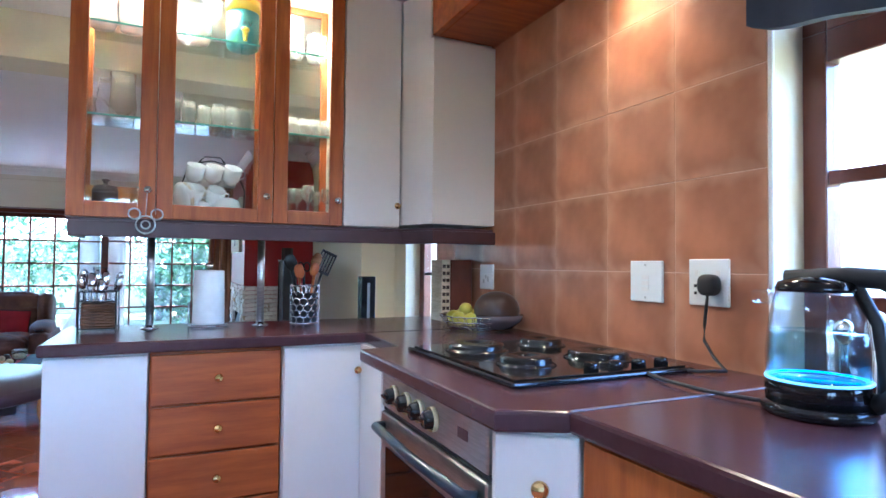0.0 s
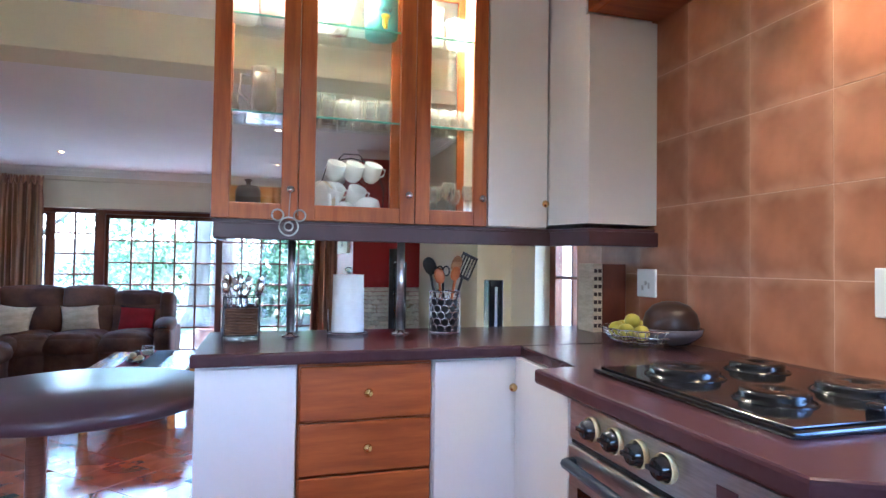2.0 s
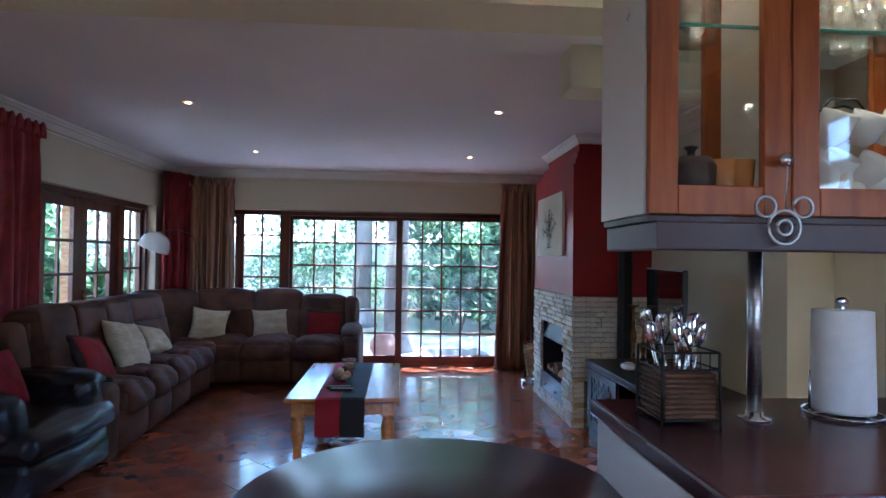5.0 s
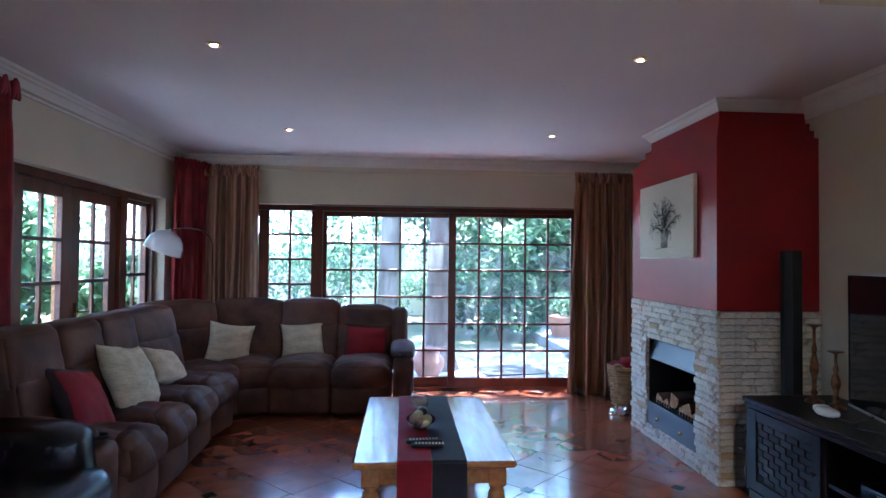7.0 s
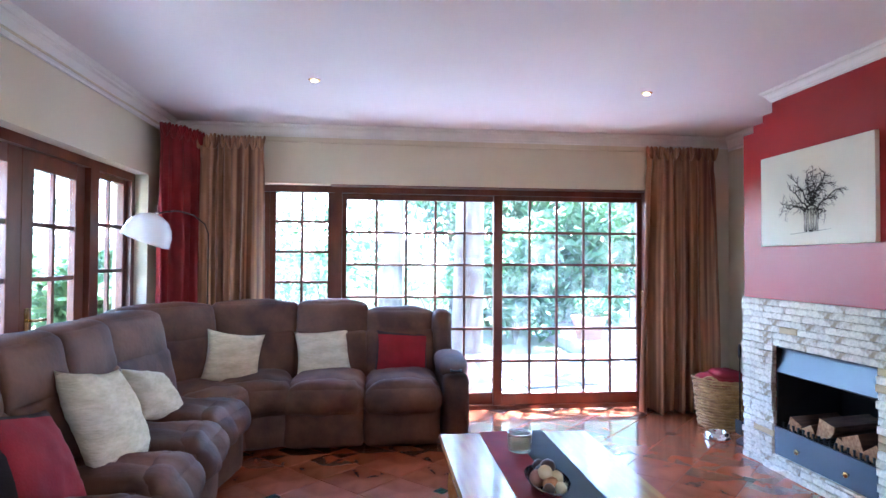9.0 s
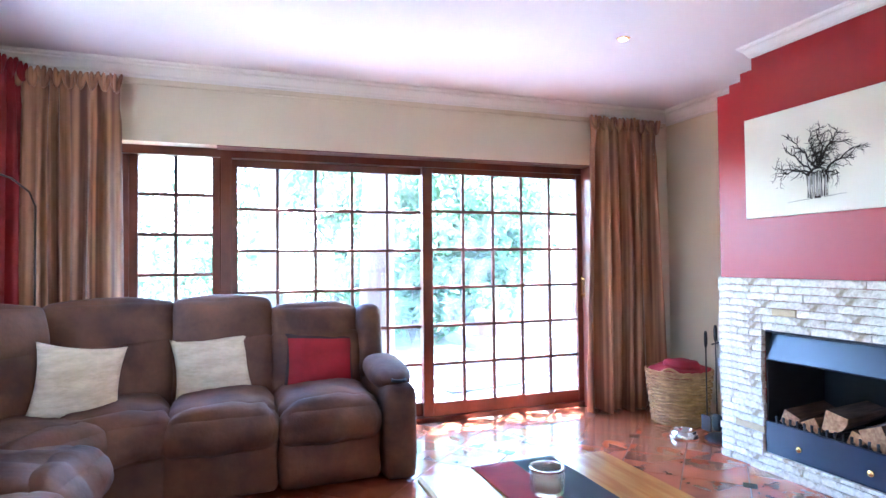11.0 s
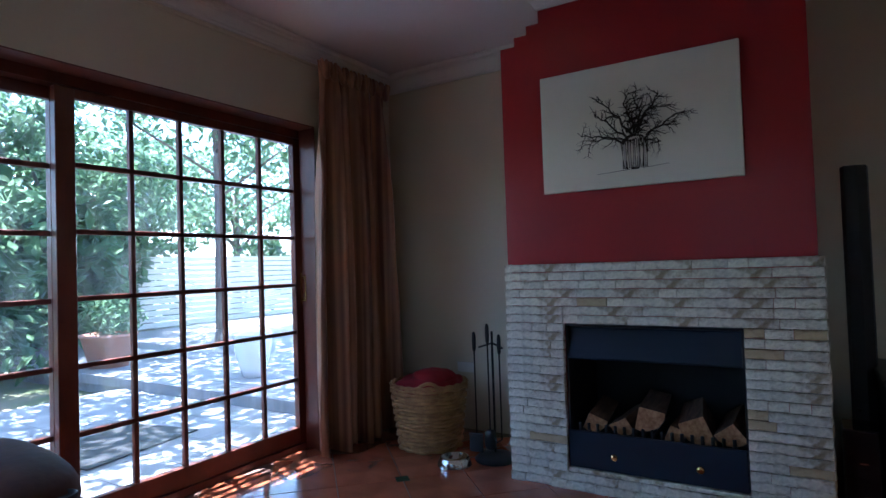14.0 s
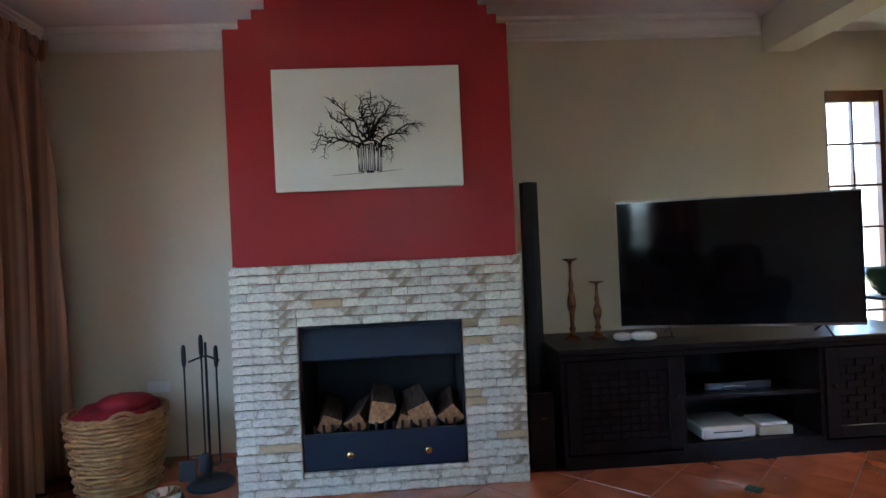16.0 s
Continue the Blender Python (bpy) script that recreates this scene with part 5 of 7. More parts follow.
def curtain(name, label, a, b_, top, bottom, material, folds, depth=0.05, gather=0.1, flare=0.0, out=(0, -1)):
    """A gathered curtain from a to b_ (plan points); out: the way into the room."""
    t = thing(name, (*a, bottom), label, "curtain")
    A, B, O = Vector(a), Vector(b_), Vector(out)
    nx, nz = folds * 10, 26
    bm = bmesh.new()
    rnd = random.Random(len(label))
    ph = [rnd.uniform(-0.5, 0.5) for _ in range(folds + 2)]
    L = (B - A).length
    along = (B - A).normalized()
    front, back = [], []
    for j in range(nz + 1):
        v = j / nz
        z = top - (top - bottom) * v
        rf, rb = [], []
        for i in range(nx + 1):
            u = i / nx
            w = (u + 0.06 * math.sin(u * 7 + ph[1] * 6)) * folds * 2 * math.pi + 0.9 * ph[int(u * folds)] + 0.25 * math.sin(v * 3 + u * 9)
            amp = depth * (0.35 + 0.65 * min(1, v * 3)) * (0.72 + 0.5 * math.sin(u * 17 + ph[0] * 9))
            if v < 0.05:
                amp *= 0.7
            pinch = 1 - 0.05 * math.exp(-((v - 0.06) / 0.03) ** 2)
            uu = 0.5 + (u - 0.5) * (pinch + flare * v ** 0.8) + 0.012 * math.sin(v * 5 + u * 11)
            p = A + along * (L * uu) + O * (depth + amp * math.sin(w) + 0.012 * noise.noise(Vector((u * 9, v * 5, 0))))
            zz = z + (0.01 * math.sin(w * 1.5) if j in (0, nz) else 0)
            rf.append(bm.verts.new((p.x, p.y, zz)))
            q = p - O * 0.004
            rb.append(bm.verts.new((q.x, q.y, zz)))
        front.append(rf), back.append(rb)
    for j in range(nz):
        for i in range(nx):
            bm.faces.new((front[j][i], front[j][i + 1], front[j + 1][i + 1], front[j + 1][i])).smooth = True
            bm.faces.new((back[j][i + 1], back[j][i], back[j + 1][i], back[j + 1][i + 1])).smooth = True
    for j in range(nz):
        bm.faces.new((front[j][0], front[j + 1][0], back[j + 1][0], back[j][0]))
        bm.faces.new((front[j][nx], back[j][nx], back[j + 1][nx], front[j + 1][nx]))
    for i in range(nx):
        bm.faces.new((front[0][i + 1], front[0][i], back[0][i], back[0][i + 1]))
        bm.faces.new((front[nz][i], front[nz][i + 1], back[nz][i + 1], back[nz][i]))
    part("cloth", bm, material, t)
    bm = bmesh.new()
    n = int(folds * 1.3)
    for i in range(n):
        p = A + along * (L * (i + 0.5) / n) + O * (depth + 0.035)
        for k in (-1, 0, 1):
            w = pose(0, 0, 0, 0, 14 * k + rnd.uniform(-5, 5), 0) if abs(O.y) > 0.5 else pose(0, 0, 0, 14 * k + rnd.uniform(-5, 5), 0, 0)
            c = (p.x + along.x * 0.019 * k, p.y + along.y * 0.019 * k + O.y * 0.008 * (k == 0), top - 0.05 + rnd.uniform(-0.006, 0.006))
            blob(bm, c, (0.028, 0.036, 0.125), 2.6, m=w, wrinkle=0.16, wscale=16, seg=12, rings=9)
    part("heading_pleats", bm, material, t)
    return t


curtain("curtain", "gold and brown striped full-length curtain gathered beside the sliding doors", (0.9, 9.71), (1.6, 9.71), 2.475, 0.015, "curtain", 7, 0.1, flare=0.2)
curtain("curtain", "gold and brown striped curtain gathered in the corner behind the sofa", (-3.16, 9.69), (-2.58, 9.69), 2.475, 0.015, "curtain", 7, 0.055)
curtain("curtain", "deep red full-length curtain gathered beside the french doors", (-3.38, 9.3), (-3.16, 9.66), 2.5, 0.015, "redcurtain", 5, 0.05, out=(0.83, -0.56))
curtain("curtain", "deep red full-length curtain at the near end of the french doors", (-3.38, 6.2), (-3.38, 6.86), 2.5, 0.015, "redcurtain", 6, 0.05, out=(1, 0))
for nm, p, q in (("curtain_rail", (-3.3, 9.66, 2.452), (1.7, 9.66, 2.452)), ("curtain_rail", (-3.36, 6.2, 2.5), (-3.36, 9.6, 2.5))):
    r_ = thing(nm, p, "thin white curtain rail along the wall under the cornice", "rail")
    b = bmesh.new()
    tube(b, [p, q], 0.007, 8)
    part("rail", b, "wall", r_)


def coffee_table():
    x0, x1, y0, y1, H = -1.25, -0.42, 6.18, 7.6, 0.46
    t = thing("coffee_table", ((x0 + x1) / 2, (y0 + y1) / 2, 0), "varnished pine coffee table with turned legs and a glossy top", "coffee table")
    part("tabletop", boxes((x0, y0, H - 0.035, x1, y1, H), r=0.01), "pine", t)
    part("apron", boxes((x0 + 0.06, y0 + 0.06, H - 0.13, x1 - 0.06, y0 + 0.085, H - 0.035), (x0 + 0.06, y1 - 0.085, H - 0.13, x1 - 0.06, y1 - 0.06, H - 0.035),
                        (x0 + 0.06, y0 + 0.085, H - 0.13, x0 + 0.085, y1 - 0.085, H - 0.035), (x1 - 0.085, y0 + 0.085, H - 0.13, x1 - 0.06, y1 - 0.085, H - 0.035)), "pine", t)
    for x in (x0 + 0.09, x1 - 0.09):
        for y in (y0 + 0.09, y1 - 0.09):
            b = boxes((x - 0.045, y - 0.045, H - 0.14, x + 0.045, y + 0.045, H - 0.036), r=0.004)
            lathe(b, [(0.04, 0.32), (0.044, 0.31), (0.03, 0.295), (0.042, 0.28), (0.05, 0.22), (0.045, 0.15), (0.03, 0.1), (0.034, 0.085), (0.028, 0.07), (0.034, 0.03), (0.03, 0), (0, 0)], (x, y, 0), 16)
            part("leg", b, "pine", t)
    r = thing("table_runner", (-0.85, 6.9, H), "half red, half black cloth runner hanging over the table's end", "table runner")

    def strip(xa, xb):
        b = bmesh.new()
        pts = [(y0 - 0.012 - 0.004 * math.sin(k), H - 0.27 + k * 0.045) for k in range(6)] + [(y0 - 0.01, H - 0.005), (y0 + 0.01, H + 0.004)] + [(y0 + 0.1 + k * 0.12, H + 0.003 + 0.0015 * math.sin(k * 2.3)) for k in range(11)] + [(y1 - 0.02, H + 0.003), (y1 + 0.006, H + 0.002), (y1 + 0.009, H - 0.1)]
        lo = [(b.verts.new((xa, y, z)), b.verts.new((xb, y, z))) for y, z in pts]
        up = []
        for i, (y, z) in enumerate(pts):
            a, c = pts[max(0, i - 1)], pts[min(len(pts) - 1, i + 1)]
            d = Vector((c[0] - a[0], c[1] - a[1])).normalized()
            n = Vector((-d.y, d.x)) * 0.003
            up.append((b.verts.new((xa, y + n.x, z + n.y)), b.verts.new((xb, y + n.x, z + n.y))))
        for i in range(len(pts) - 1):
            b.faces.new((lo[i][0], lo[i][1], lo[i + 1][1], lo[i + 1][0]))
            b.faces.new((up[i][1], up[i][0], up[i + 1][0], up[i + 1][1]))
            b.faces.new((lo[i][0], lo[i + 1][0], up[i + 1][0], up[i][0]))
            b.faces.new((lo[i][1], up[i][1], up[i + 1][1], lo[i + 1][1]))
        return b
    part("red_half", strip(-1.025, -0.851), "redcloth", r, "red cloth half")
    part("black_half", strip(-0.849, -0.674), "blackcloth", r, "black cloth half")
    d = thing("leaf_bowl", (-0.89, 6.77, H + 0.007), "leaf-shaped silver bowl with dried balls and pods on the coffee table", "bowl")
    b = bmesh.new()
    rings = []
    for j in range(6):
        f = j / 5
        ring = []
        for i in range(28):
            a = 2 * math.pi * i / 28
            rr = 0.03 + 0.085 * f
            sx, sy = 0.75 * math.cos(a), 1.35 * math.sin(a)
            if math.sin(a) < 0:
                sy *= 1.15
                sx *= 1 - 0.35 * abs(math.sin(a)) ** 3
            ring.append(b.verts.new((-0.89 + rr * sx, 6.77 + rr * sy, H + 0.009 + 0.05 * f ** 2)))
        rings.append(ring)
    b.faces.new(rings[0][::-1])
    for p_, q_ in zip(rings, rings[1:]):
        for i in range(28):
            b.faces.new((p_[i], p_[(i + 1) % 28], q_[(i + 1) % 28], q_[i])).smooth = True
    bmesh.ops.solidify(b, geom=b.faces[:], thickness=0.004)
    part("bowl", b, "chrome", d)
    rnd = random.Random(3)
    for i, (dx, dy, dz, rr, mt) in enumerate(((0, 0.07, 0, 0.036, "clay"), (0.035, 0.0, 0.004, 0.034, "straw"), (-0.035, 0.01, 0.004, 0.035, "terracotta"), (0.0, -0.06, 0, 0.034, "log"), (0.03, -0.09, 0, 0.024, "straw"), (-0.02, -0.1, 0.0, 0.024, "clay"), (0.01, 0.02, 0.045, 0.032, "clay"), (-0.015, -0.03, 0.04, 0.03, "straw"), (0.0, 0.12, 0.015, 0.028, "clay"))):
        b = bmesh.new()
        blob(b, (-0.89 + dx, 6.77 + dy, H + 0.05 + dz), (rr * 2, rr * 2, rr * 1.9), 2, wrinkle=0.08, wscale=60, seg=14, rings=9)
        part("ball", b, mt, d, "dried ball")
    j = thing("candle_jar", (-0.88, 7.27, H + 0.007), "round glass jar candle on the table runner", "candle")
    part("jar", mk(lathe, [(0, 0), (0.055, 0), (0.06, 0.01), (0.06, 0.085), (0.056, 0.085), (0.055, 0.012), (0, 0.01)], (-0.88, 7.27, H + 0.007), 24), "ware", j)
    part("wax", mk(lathe, [(0, 0.013), (0.053, 0.013), (0.053, 0.05), (0, 0.05)], (-0.88, 7.27, H + 0.007), 20), "cream", j)
    part("rim", mk(lathe, [(0.056, 0.083), (0.062, 0.083), (0.062, 0.09), (0.056, 0.09), (0.056, 0.083)], (-0.88, 7.27, H + 0.007), 24), "chrome", j)
    for k, (cx, cy, a, L) in enumerate(((-0.88, 6.475, 4, 0.2), (-0.865, 6.40, -3, 0.17))):
        q = thing("remote_control", (cx, cy, H + 0.008), "black remote control with grey buttons on the table runner", "remote control", "remote controls on the table")
        b = bmesh.new()
        box(b, -L / 2, -0.022, 0, L / 2, 0.022, 0.02, r=0.006, seg=2)
        bmesh.ops.transform(b, matrix=pose(cx, cy, H + 0.008, 0, 0, a), verts=b.verts)
        part("case", b, "matt", q)
        b = bmesh.new()
        for m_ in range(9):
            for n_ in range(3):
                box(b, -L / 2 + 0.02 + m_ * 0.018, -0.014 + n_ * 0.011, 0.0202, -L / 2 + 0.03 + m_ * 0.018, -0.007 + n_ * 0.011, 0.022)
        bmesh.ops.transform(b, matrix=pose(cx, cy, H + 0.008, 0, 0, a), verts=b.verts)
        part("buttons", b, "inkgrey", q)


M["blackcloth"] = mat("black_cloth", (0.015, 0.014, 0.018), 0.75, scale=9, bump=0.3, bscale=120)
coffee_table()


def cushion(bm, centre, size, r, m=None, n=10, bulge=0.02, wrinkle=0.006, wscale=7.0, channels=0):
    """An upholstered block with round edges of radius r, its sides bulging, wrinkled by noise; channels: sewn seams across its width."""
    c, half = Vector(centre), Vector(size) / 2
    seen = {}

    def vert(p):
        key = (round(p.x, 4), round(p.y, 4), round(p.z, 4))
        if key in seen:
            return seen[key]
        q = Vector((p.x * half.x, p.y * half.y, p.z * half.z))
        inner = Vector((max(-half.x + r, min(half.x - r, q.x)), max(-half.y + r, min(half.y - r, q.y)), max(-half.z + r, min(half.z - r, q.z))))
        d = q - inner
        d = d.normalized() if d.length > 1e-6 else Vector((0, 0, 1))
        q = inner + d * r
        b_ = (1 - p.x * p.x) * (1 - p.z * p.z)
        q.y += math.copysign(bulge * b_, p.y) if abs(p.y) > 0.99 else 0
        q.z += bulge * (1 - p.x * p.x) * (1 - p.y * p.y) if p.z > 0.99 else 0
        if channels:
            s = abs(math.sin(math.pi * channels * (p.x + 1) / 2))
            q -= d * 0.022 * (1 - s) ** 3
        w = noise.noise((q + c) * wscale) + 0.5 * noise.noise((q + c) * wscale * 2.6)
        q += d * wrinkle * w
        seen[key] = bm.verts.new((m @ q if m else q) + c)
        return seen[key]
    t = [math.sin(math.pi / 2 * (-1 + 2 * i / n)) for i in range(n + 1)]
    for ax in range(3):
        for s in (-1, 1):
            for i in range(n):
                for j in range(n):
                    q = []
                    for a, b_ in ((i, j), (i + 1, j), (i + 1, j + 1), (i, j + 1)):
                        p = [0, 0, 0]
                        p[ax], p[(ax + 1) % 3], p[(ax + 2) % 3] = s, t[a], t[b_]
                        q.append(vert(Vector(p)))
                    f = bm.faces.new(q if s > 0 else q[::-1])
                    f.smooth = True


def sofa_unit(t, place, turn, w, back_h=1.0, depth=0.86, set_=0.0, bw=0.0, back=True, seat=True, mat_="suede", channels=0):
    """One seat of the sofa: front at local y = 0, back at y = depth, turned about the z axis."""
    m = pose(*place, 0, 0, turn)
    h = w / 2

    def add(name, bm):
        bmesh.ops.transform(bm, matrix=m, verts=bm.verts)
        return part(name, bm, mat_, t)
    if seat:
        b = bmesh.new()
        cushion(b, (0, 0.09, 0.19), (w - 0.004, 0.2, 0.32), 0.05, bulge=0.03, wrinkle=0.008)
        add("footrest_panel", b)
        b = bmesh.new()
        lobes = 2 if channels else 0
        cushion(b, (0, 0.33 + set_ / 2, 0.4), (w - 0.002, 0.6 + set_, 0.2), 0.08, n=18, bulge=0.035, wrinkle=0.018, wscale=5, m=pose(0, 0, 0, -2), channels=lobes)
        cushion(b, (0, 0.045, 0.38), (w - 0.002, 0.24, 0.24), 0.105, n=18, bulge=0.025, wrinkle=0.02, channels=lobes)
        add("seat_cushion", b)
    if back:
        b = bmesh.new()
        cushion(b, (0, 0.60 + set_, 0.60), (w + 0.006 + bw * 0.8, 0.24, 0.42), 0.05, m=pose(0, 0, 0, -10), n=14, bulge=0.03, wrinkle=0.012, wscale=5, channels=channels)
        add("lower_back", b)
        b = bmesh.new()
        cushion(b, (0, 0.69 + set_, back_h - 0.155), (w + 0.01 + bw, 0.27, 0.34), 0.055, m=pose(0, 0, 0, -10), n=14, bulge=0.035, wrinkle=0.014, wscale=5, channels=channels)
        add("headrest", b)
    b = bmesh.new()
    box(b, -h + 0.003, 0.12, 0.03, h - 0.003, depth, 0.34, r=0.02, seg=2)
    box(b, -h - 0.004 - bw / 2, 0.64 + set_, 0.3, h + 0.004 + bw / 2, depth, back_h - 0.07, r=0.03, seg=2)
    add("carcass", b)


def sofa():
    t = thing("corner_sofa", (-2.9, 9.1, 0), "large brown suede corner sofa with padded recliner seats along two walls", "sofa")
    sofa_unit(t, (-1.395, 8.75, 0), 0, 0.57, 0.955, 0.96, 0.11, bw=0.02)
    sofa_unit(t, (-1.97, 8.75, 0), 0, 0.58, 1.02, 0.96, 0.11, bw=0.02)
    sofa_unit(t, (-2.45, 8.74, 0), 12, 0.56, 1.02, 0.92, 0.09, bw=0.14)
    sofa_unit(t, (-2.68, 8.53, 0), 48, 0.6, 1.03, 0.9, bw=0.16)
    sofa_unit(t, (-2.5, 8.12, 0), 80, 0.56, 1.03, channels=3, bw=0.1)
    sofa_unit(t, (-2.48, 7.62, 0), 90, 0.52, 1.03, channels=3)
    sofa_unit(t, (-2.46, 7.11, 0), 90, 0.5, 1.03, channels=3)
    sofa_unit(t, (-2.45, 6.62, 0), 90, 0.48, 1.04, channels=3)

    def arm(place, turn):
        m = pose(*place, 0, 0, turn)
        b = bmesh.new()
        cushion(b, (0, 0.46, 0.28), (0.2, 0.92, 0.54), 0.05, bulge=0.01, wrinkle=0.006)
        bmesh.ops.transform(b, matrix=m, verts=b.verts)
        a = part("arm", b, "suede", t)
        b = bmesh.new()
        blob(b, (-0.01, 0.34, 0.585), (0.25, 0.54, 0.16), 2.6, m=pose(0, 0, 0, 6), wrinkle=0.05, wscale=7, seg=28)
        bmesh.ops.transform(b, matrix=m, verts=b.verts)
        part("arm_pad", b, "suede", a)
        b = mk(lathe, [(0, 0), (0.045, 0), (0.045, 0.014), (0.038, 0.016), (0.036, 0.004), (0, 0.004)], (0, 0.06, 0.572), 20)
        bmesh.ops.transform(b, matrix=m, verts=b.verts)
        part("cup_holder", b, "matt", a)
        b = bmesh.new()
        cushion(b, (-0.045, 0.76, 0.72), (0.17, 0.36, 0.5), 0.07, m=pose(0, 0, 0, -10), bulge=0.01, wrinkle=0.01)
        bmesh.ops.transform(b, matrix=m, verts=b.verts)
        part("wing", b, "suede", a)
    arm((-0.995, 8.73, 0), 0)
    arm((-2.44, 6.27, 0), 90)


sofa()


def pillow(name, label, place, rx, ry, rz, size, material, back=None):
    t = thing(name, (0, 0, 0), label, "cushion", "scatter cushions on the sofa")
    t.location = place
    ORIGIN[t.name] = Vector((0, 0, 0))
    w, h, d = size
    n = 18
    b = bmesh.new()
    rows = []
    sd = sum(ord(c) for c in label) % 17 + place[0] * 3
    for s in (1, -1):
        g = []
        for j in range(n + 1):
            r_ = []
            for i in range(n + 1):
                u, v = -1 + 2 * i / n, -1 + 2 * j / n
                pinch = 1 - 0.12 * (1 - abs(v) ** 2) * abs(u) ** 3
                pinchv = 1 - 0.12 * (1 - abs(u) ** 2) * abs(v) ** 3
                th = d / 2 * max(0.0, (1 - u * u) * (1 - v * v)) ** 0.42
                th *= 1 + 0.22 * noise.noise(Vector((u * 2.2 + sd, v * 2.2, s)))
                th += 0.006 * noise.noise(Vector((u * 6 + sd, v * 6, s)))
                edge = abs(u) == 1 or abs(v) == 1
                r_.append(b.verts.new((u * w / 2 * pinch, s * (0.0 if edge else th + 0.003), v * h / 2 * pinchv)))
            g.append(r_)
        rows.append(g)
        for j in range(n):
            for i in range(n):
                q = (g[j][i], g[j][i + 1], g[j + 1][i + 1], g[j + 1][i])
                f = b.faces.new(q if s < 0 else q[::-1])
                f.smooth = True
                f.material_index = 1 if back and not (1 <= i < n - 1 and 1 <= j < n - 2) else 0
    bmesh.ops.remove_doubles(b, verts=b.verts, dist=0.0005)
    bmesh.ops.transform(b, matrix=pose(0, 0, 0, rx, ry, rz), verts=b.verts)
    cover = part("cover", b, material, t)
    if back:
        cover.data.materials.append(M[back])
    t.rotation_euler = (0, 0, 0)


pillow("cushion", "cream crinkled cotton cushion leaning on the sofa back", (-2.03, 9.34, 0.62), -18, -4, 3, (0.47, 0.43, 0.16), "cream")
pillow("cushion", "cream cotton cushion leaning in the corner of the sofa", (-2.68, 9.02, 0.65), -20, 9, 18, (0.43, 0.42, 0.15), "cream")
pillow("cushion", "small rumpled cream cushion slumped on the sofa seat", (-2.88, 8.0, 0.61), -42, 14, 72, (0.42, 0.36, 0.14), "cream")
pillow("cushion", "large cream cotton cushion leaning on the sofa back", (-2.82, 7.3, 0.66), -28, 10, 84, (0.5, 0.5, 0.18), "cream")
pillow("cushion", "red cushion leaning on the sofa by the sliding doors", (-1.385, 9.33, 0.6), -20, 3, 0, (0.48, 0.46, 0.15), "redcloth", "darkcloth")
pillow("cushion", "red cushion with a dark border leaning on the sofa's near end", (-2.85, 6.76, 0.64), -32, 12, 84, (0.42, 0.44, 0.15), "redcloth", "darkcloth")


def recliner():
    t = thing("recliner_chair", (-2.95, 5.75, 0), "black leather recliner armchair with a red cushion, beside the sofa", "armchair")
    m = pose(-2.44, 5.74, 0, 0, 0, 86)

    def add(name, bm):
        bmesh.ops.transform(bm, matrix=m, verts=bm.verts)
        return part(name, bm, "leather", t)
    b = bmesh.new()
    cushion(b, (0, 0.1, 0.19), (0.84, 0.24, 0.24), 0.06, n=14, bulge=0.03, wrinkle=0.015)
    add("footrest", b)
    b = bmesh.new()
    cushion(b, (0, 0.28, 0.39), (0.86, 0.66, 0.2), 0.08, n=16, bulge=0.03, wrinkle=0.018)
    add("seat", b)
    for s in (-1, 1):
        b = bmesh.new()
        blob(b, (0.37 * s, 0.42, 0.53), (0.29, 0.74, 0.32), 3.5, wrinkle=0.05, wscale=6, seg=32)
        add("arm", b)
    b = bmesh.new()
    cushion(b, (0, 0.74, 0.62), (0.62, 0.24, 0.6), 0.09, m=pose(0, 0, 0, -14), n=14, wrinkle=0.018)
    cushion(b, (0, 0.82, 0.92), (0.58, 0.24, 0.26), 0.09, m=pose(0, 0, 0, -14), n=12, wrinkle=0.018)
    add("backrest", b)
    b = bmesh.new()
    box(b, -0.41, 0.06, 0.02, 0.41, 0.86, 0.3, r=0.03)
    add("base", b)
    pillow("cushion", "red cushion on the black leather recliner", (-2.93, 5.78, 0.68), -28, 6, 84, (0.42, 0.42, 0.15), "redcloth")


recliner()


def arc_lamp():
    t = thing("arc_floor_lamp", (-3.2, 9.15, 0), "arc floor lamp with a white acrylic dome shade behind the sofa", "floor lamp")
    b = bmesh.new()
    tube(b, [(-3.0, 9.46, 0.03), (-3.0, 9.46, 1.62), (-3.02, 9.42, 1.7), (-3.07, 9.3, 1.76), (-3.13, 9.12, 1.78), (-3.18, 8.98, 1.76), (-3.2, 8.88, 1.735)], 0.006, 8)
    part("stem", b, "clay", t)
    part("base", mk(lathe, [(0, 0), (0.13, 0), (0.13, 0.03), (0, 0.035)], (-3.0, 9.46, 0), 24), "chrome", t)
    b = mk(lathe, [(0.012, 0.0), (0.05, -0.006), (0.1, -0.03), (0.14, -0.075), (0.163, -0.13), (0.17, -0.19), (0.172, -0.205), (0.167, -0.205), (0.158, -0.13), (0.135, -0.079), (0.097, -0.035), (0.05, -0.012), (0.0, -0.008)], (0, 0, 0), 32)
    bmesh.ops.transform(b, matrix=pose(-3.2, 8.87, 1.73, 0, 22, 0), verts=b.verts)
    part("shade", b, "shade", t)
    part("cap", mk(lathe, [(0, -0.004), (0.016, -0.004), (0.014, 0.02), (0, 0.024)], (-3.2, 8.87, 1.73), 14), "chrome", t)


arc_lamp()


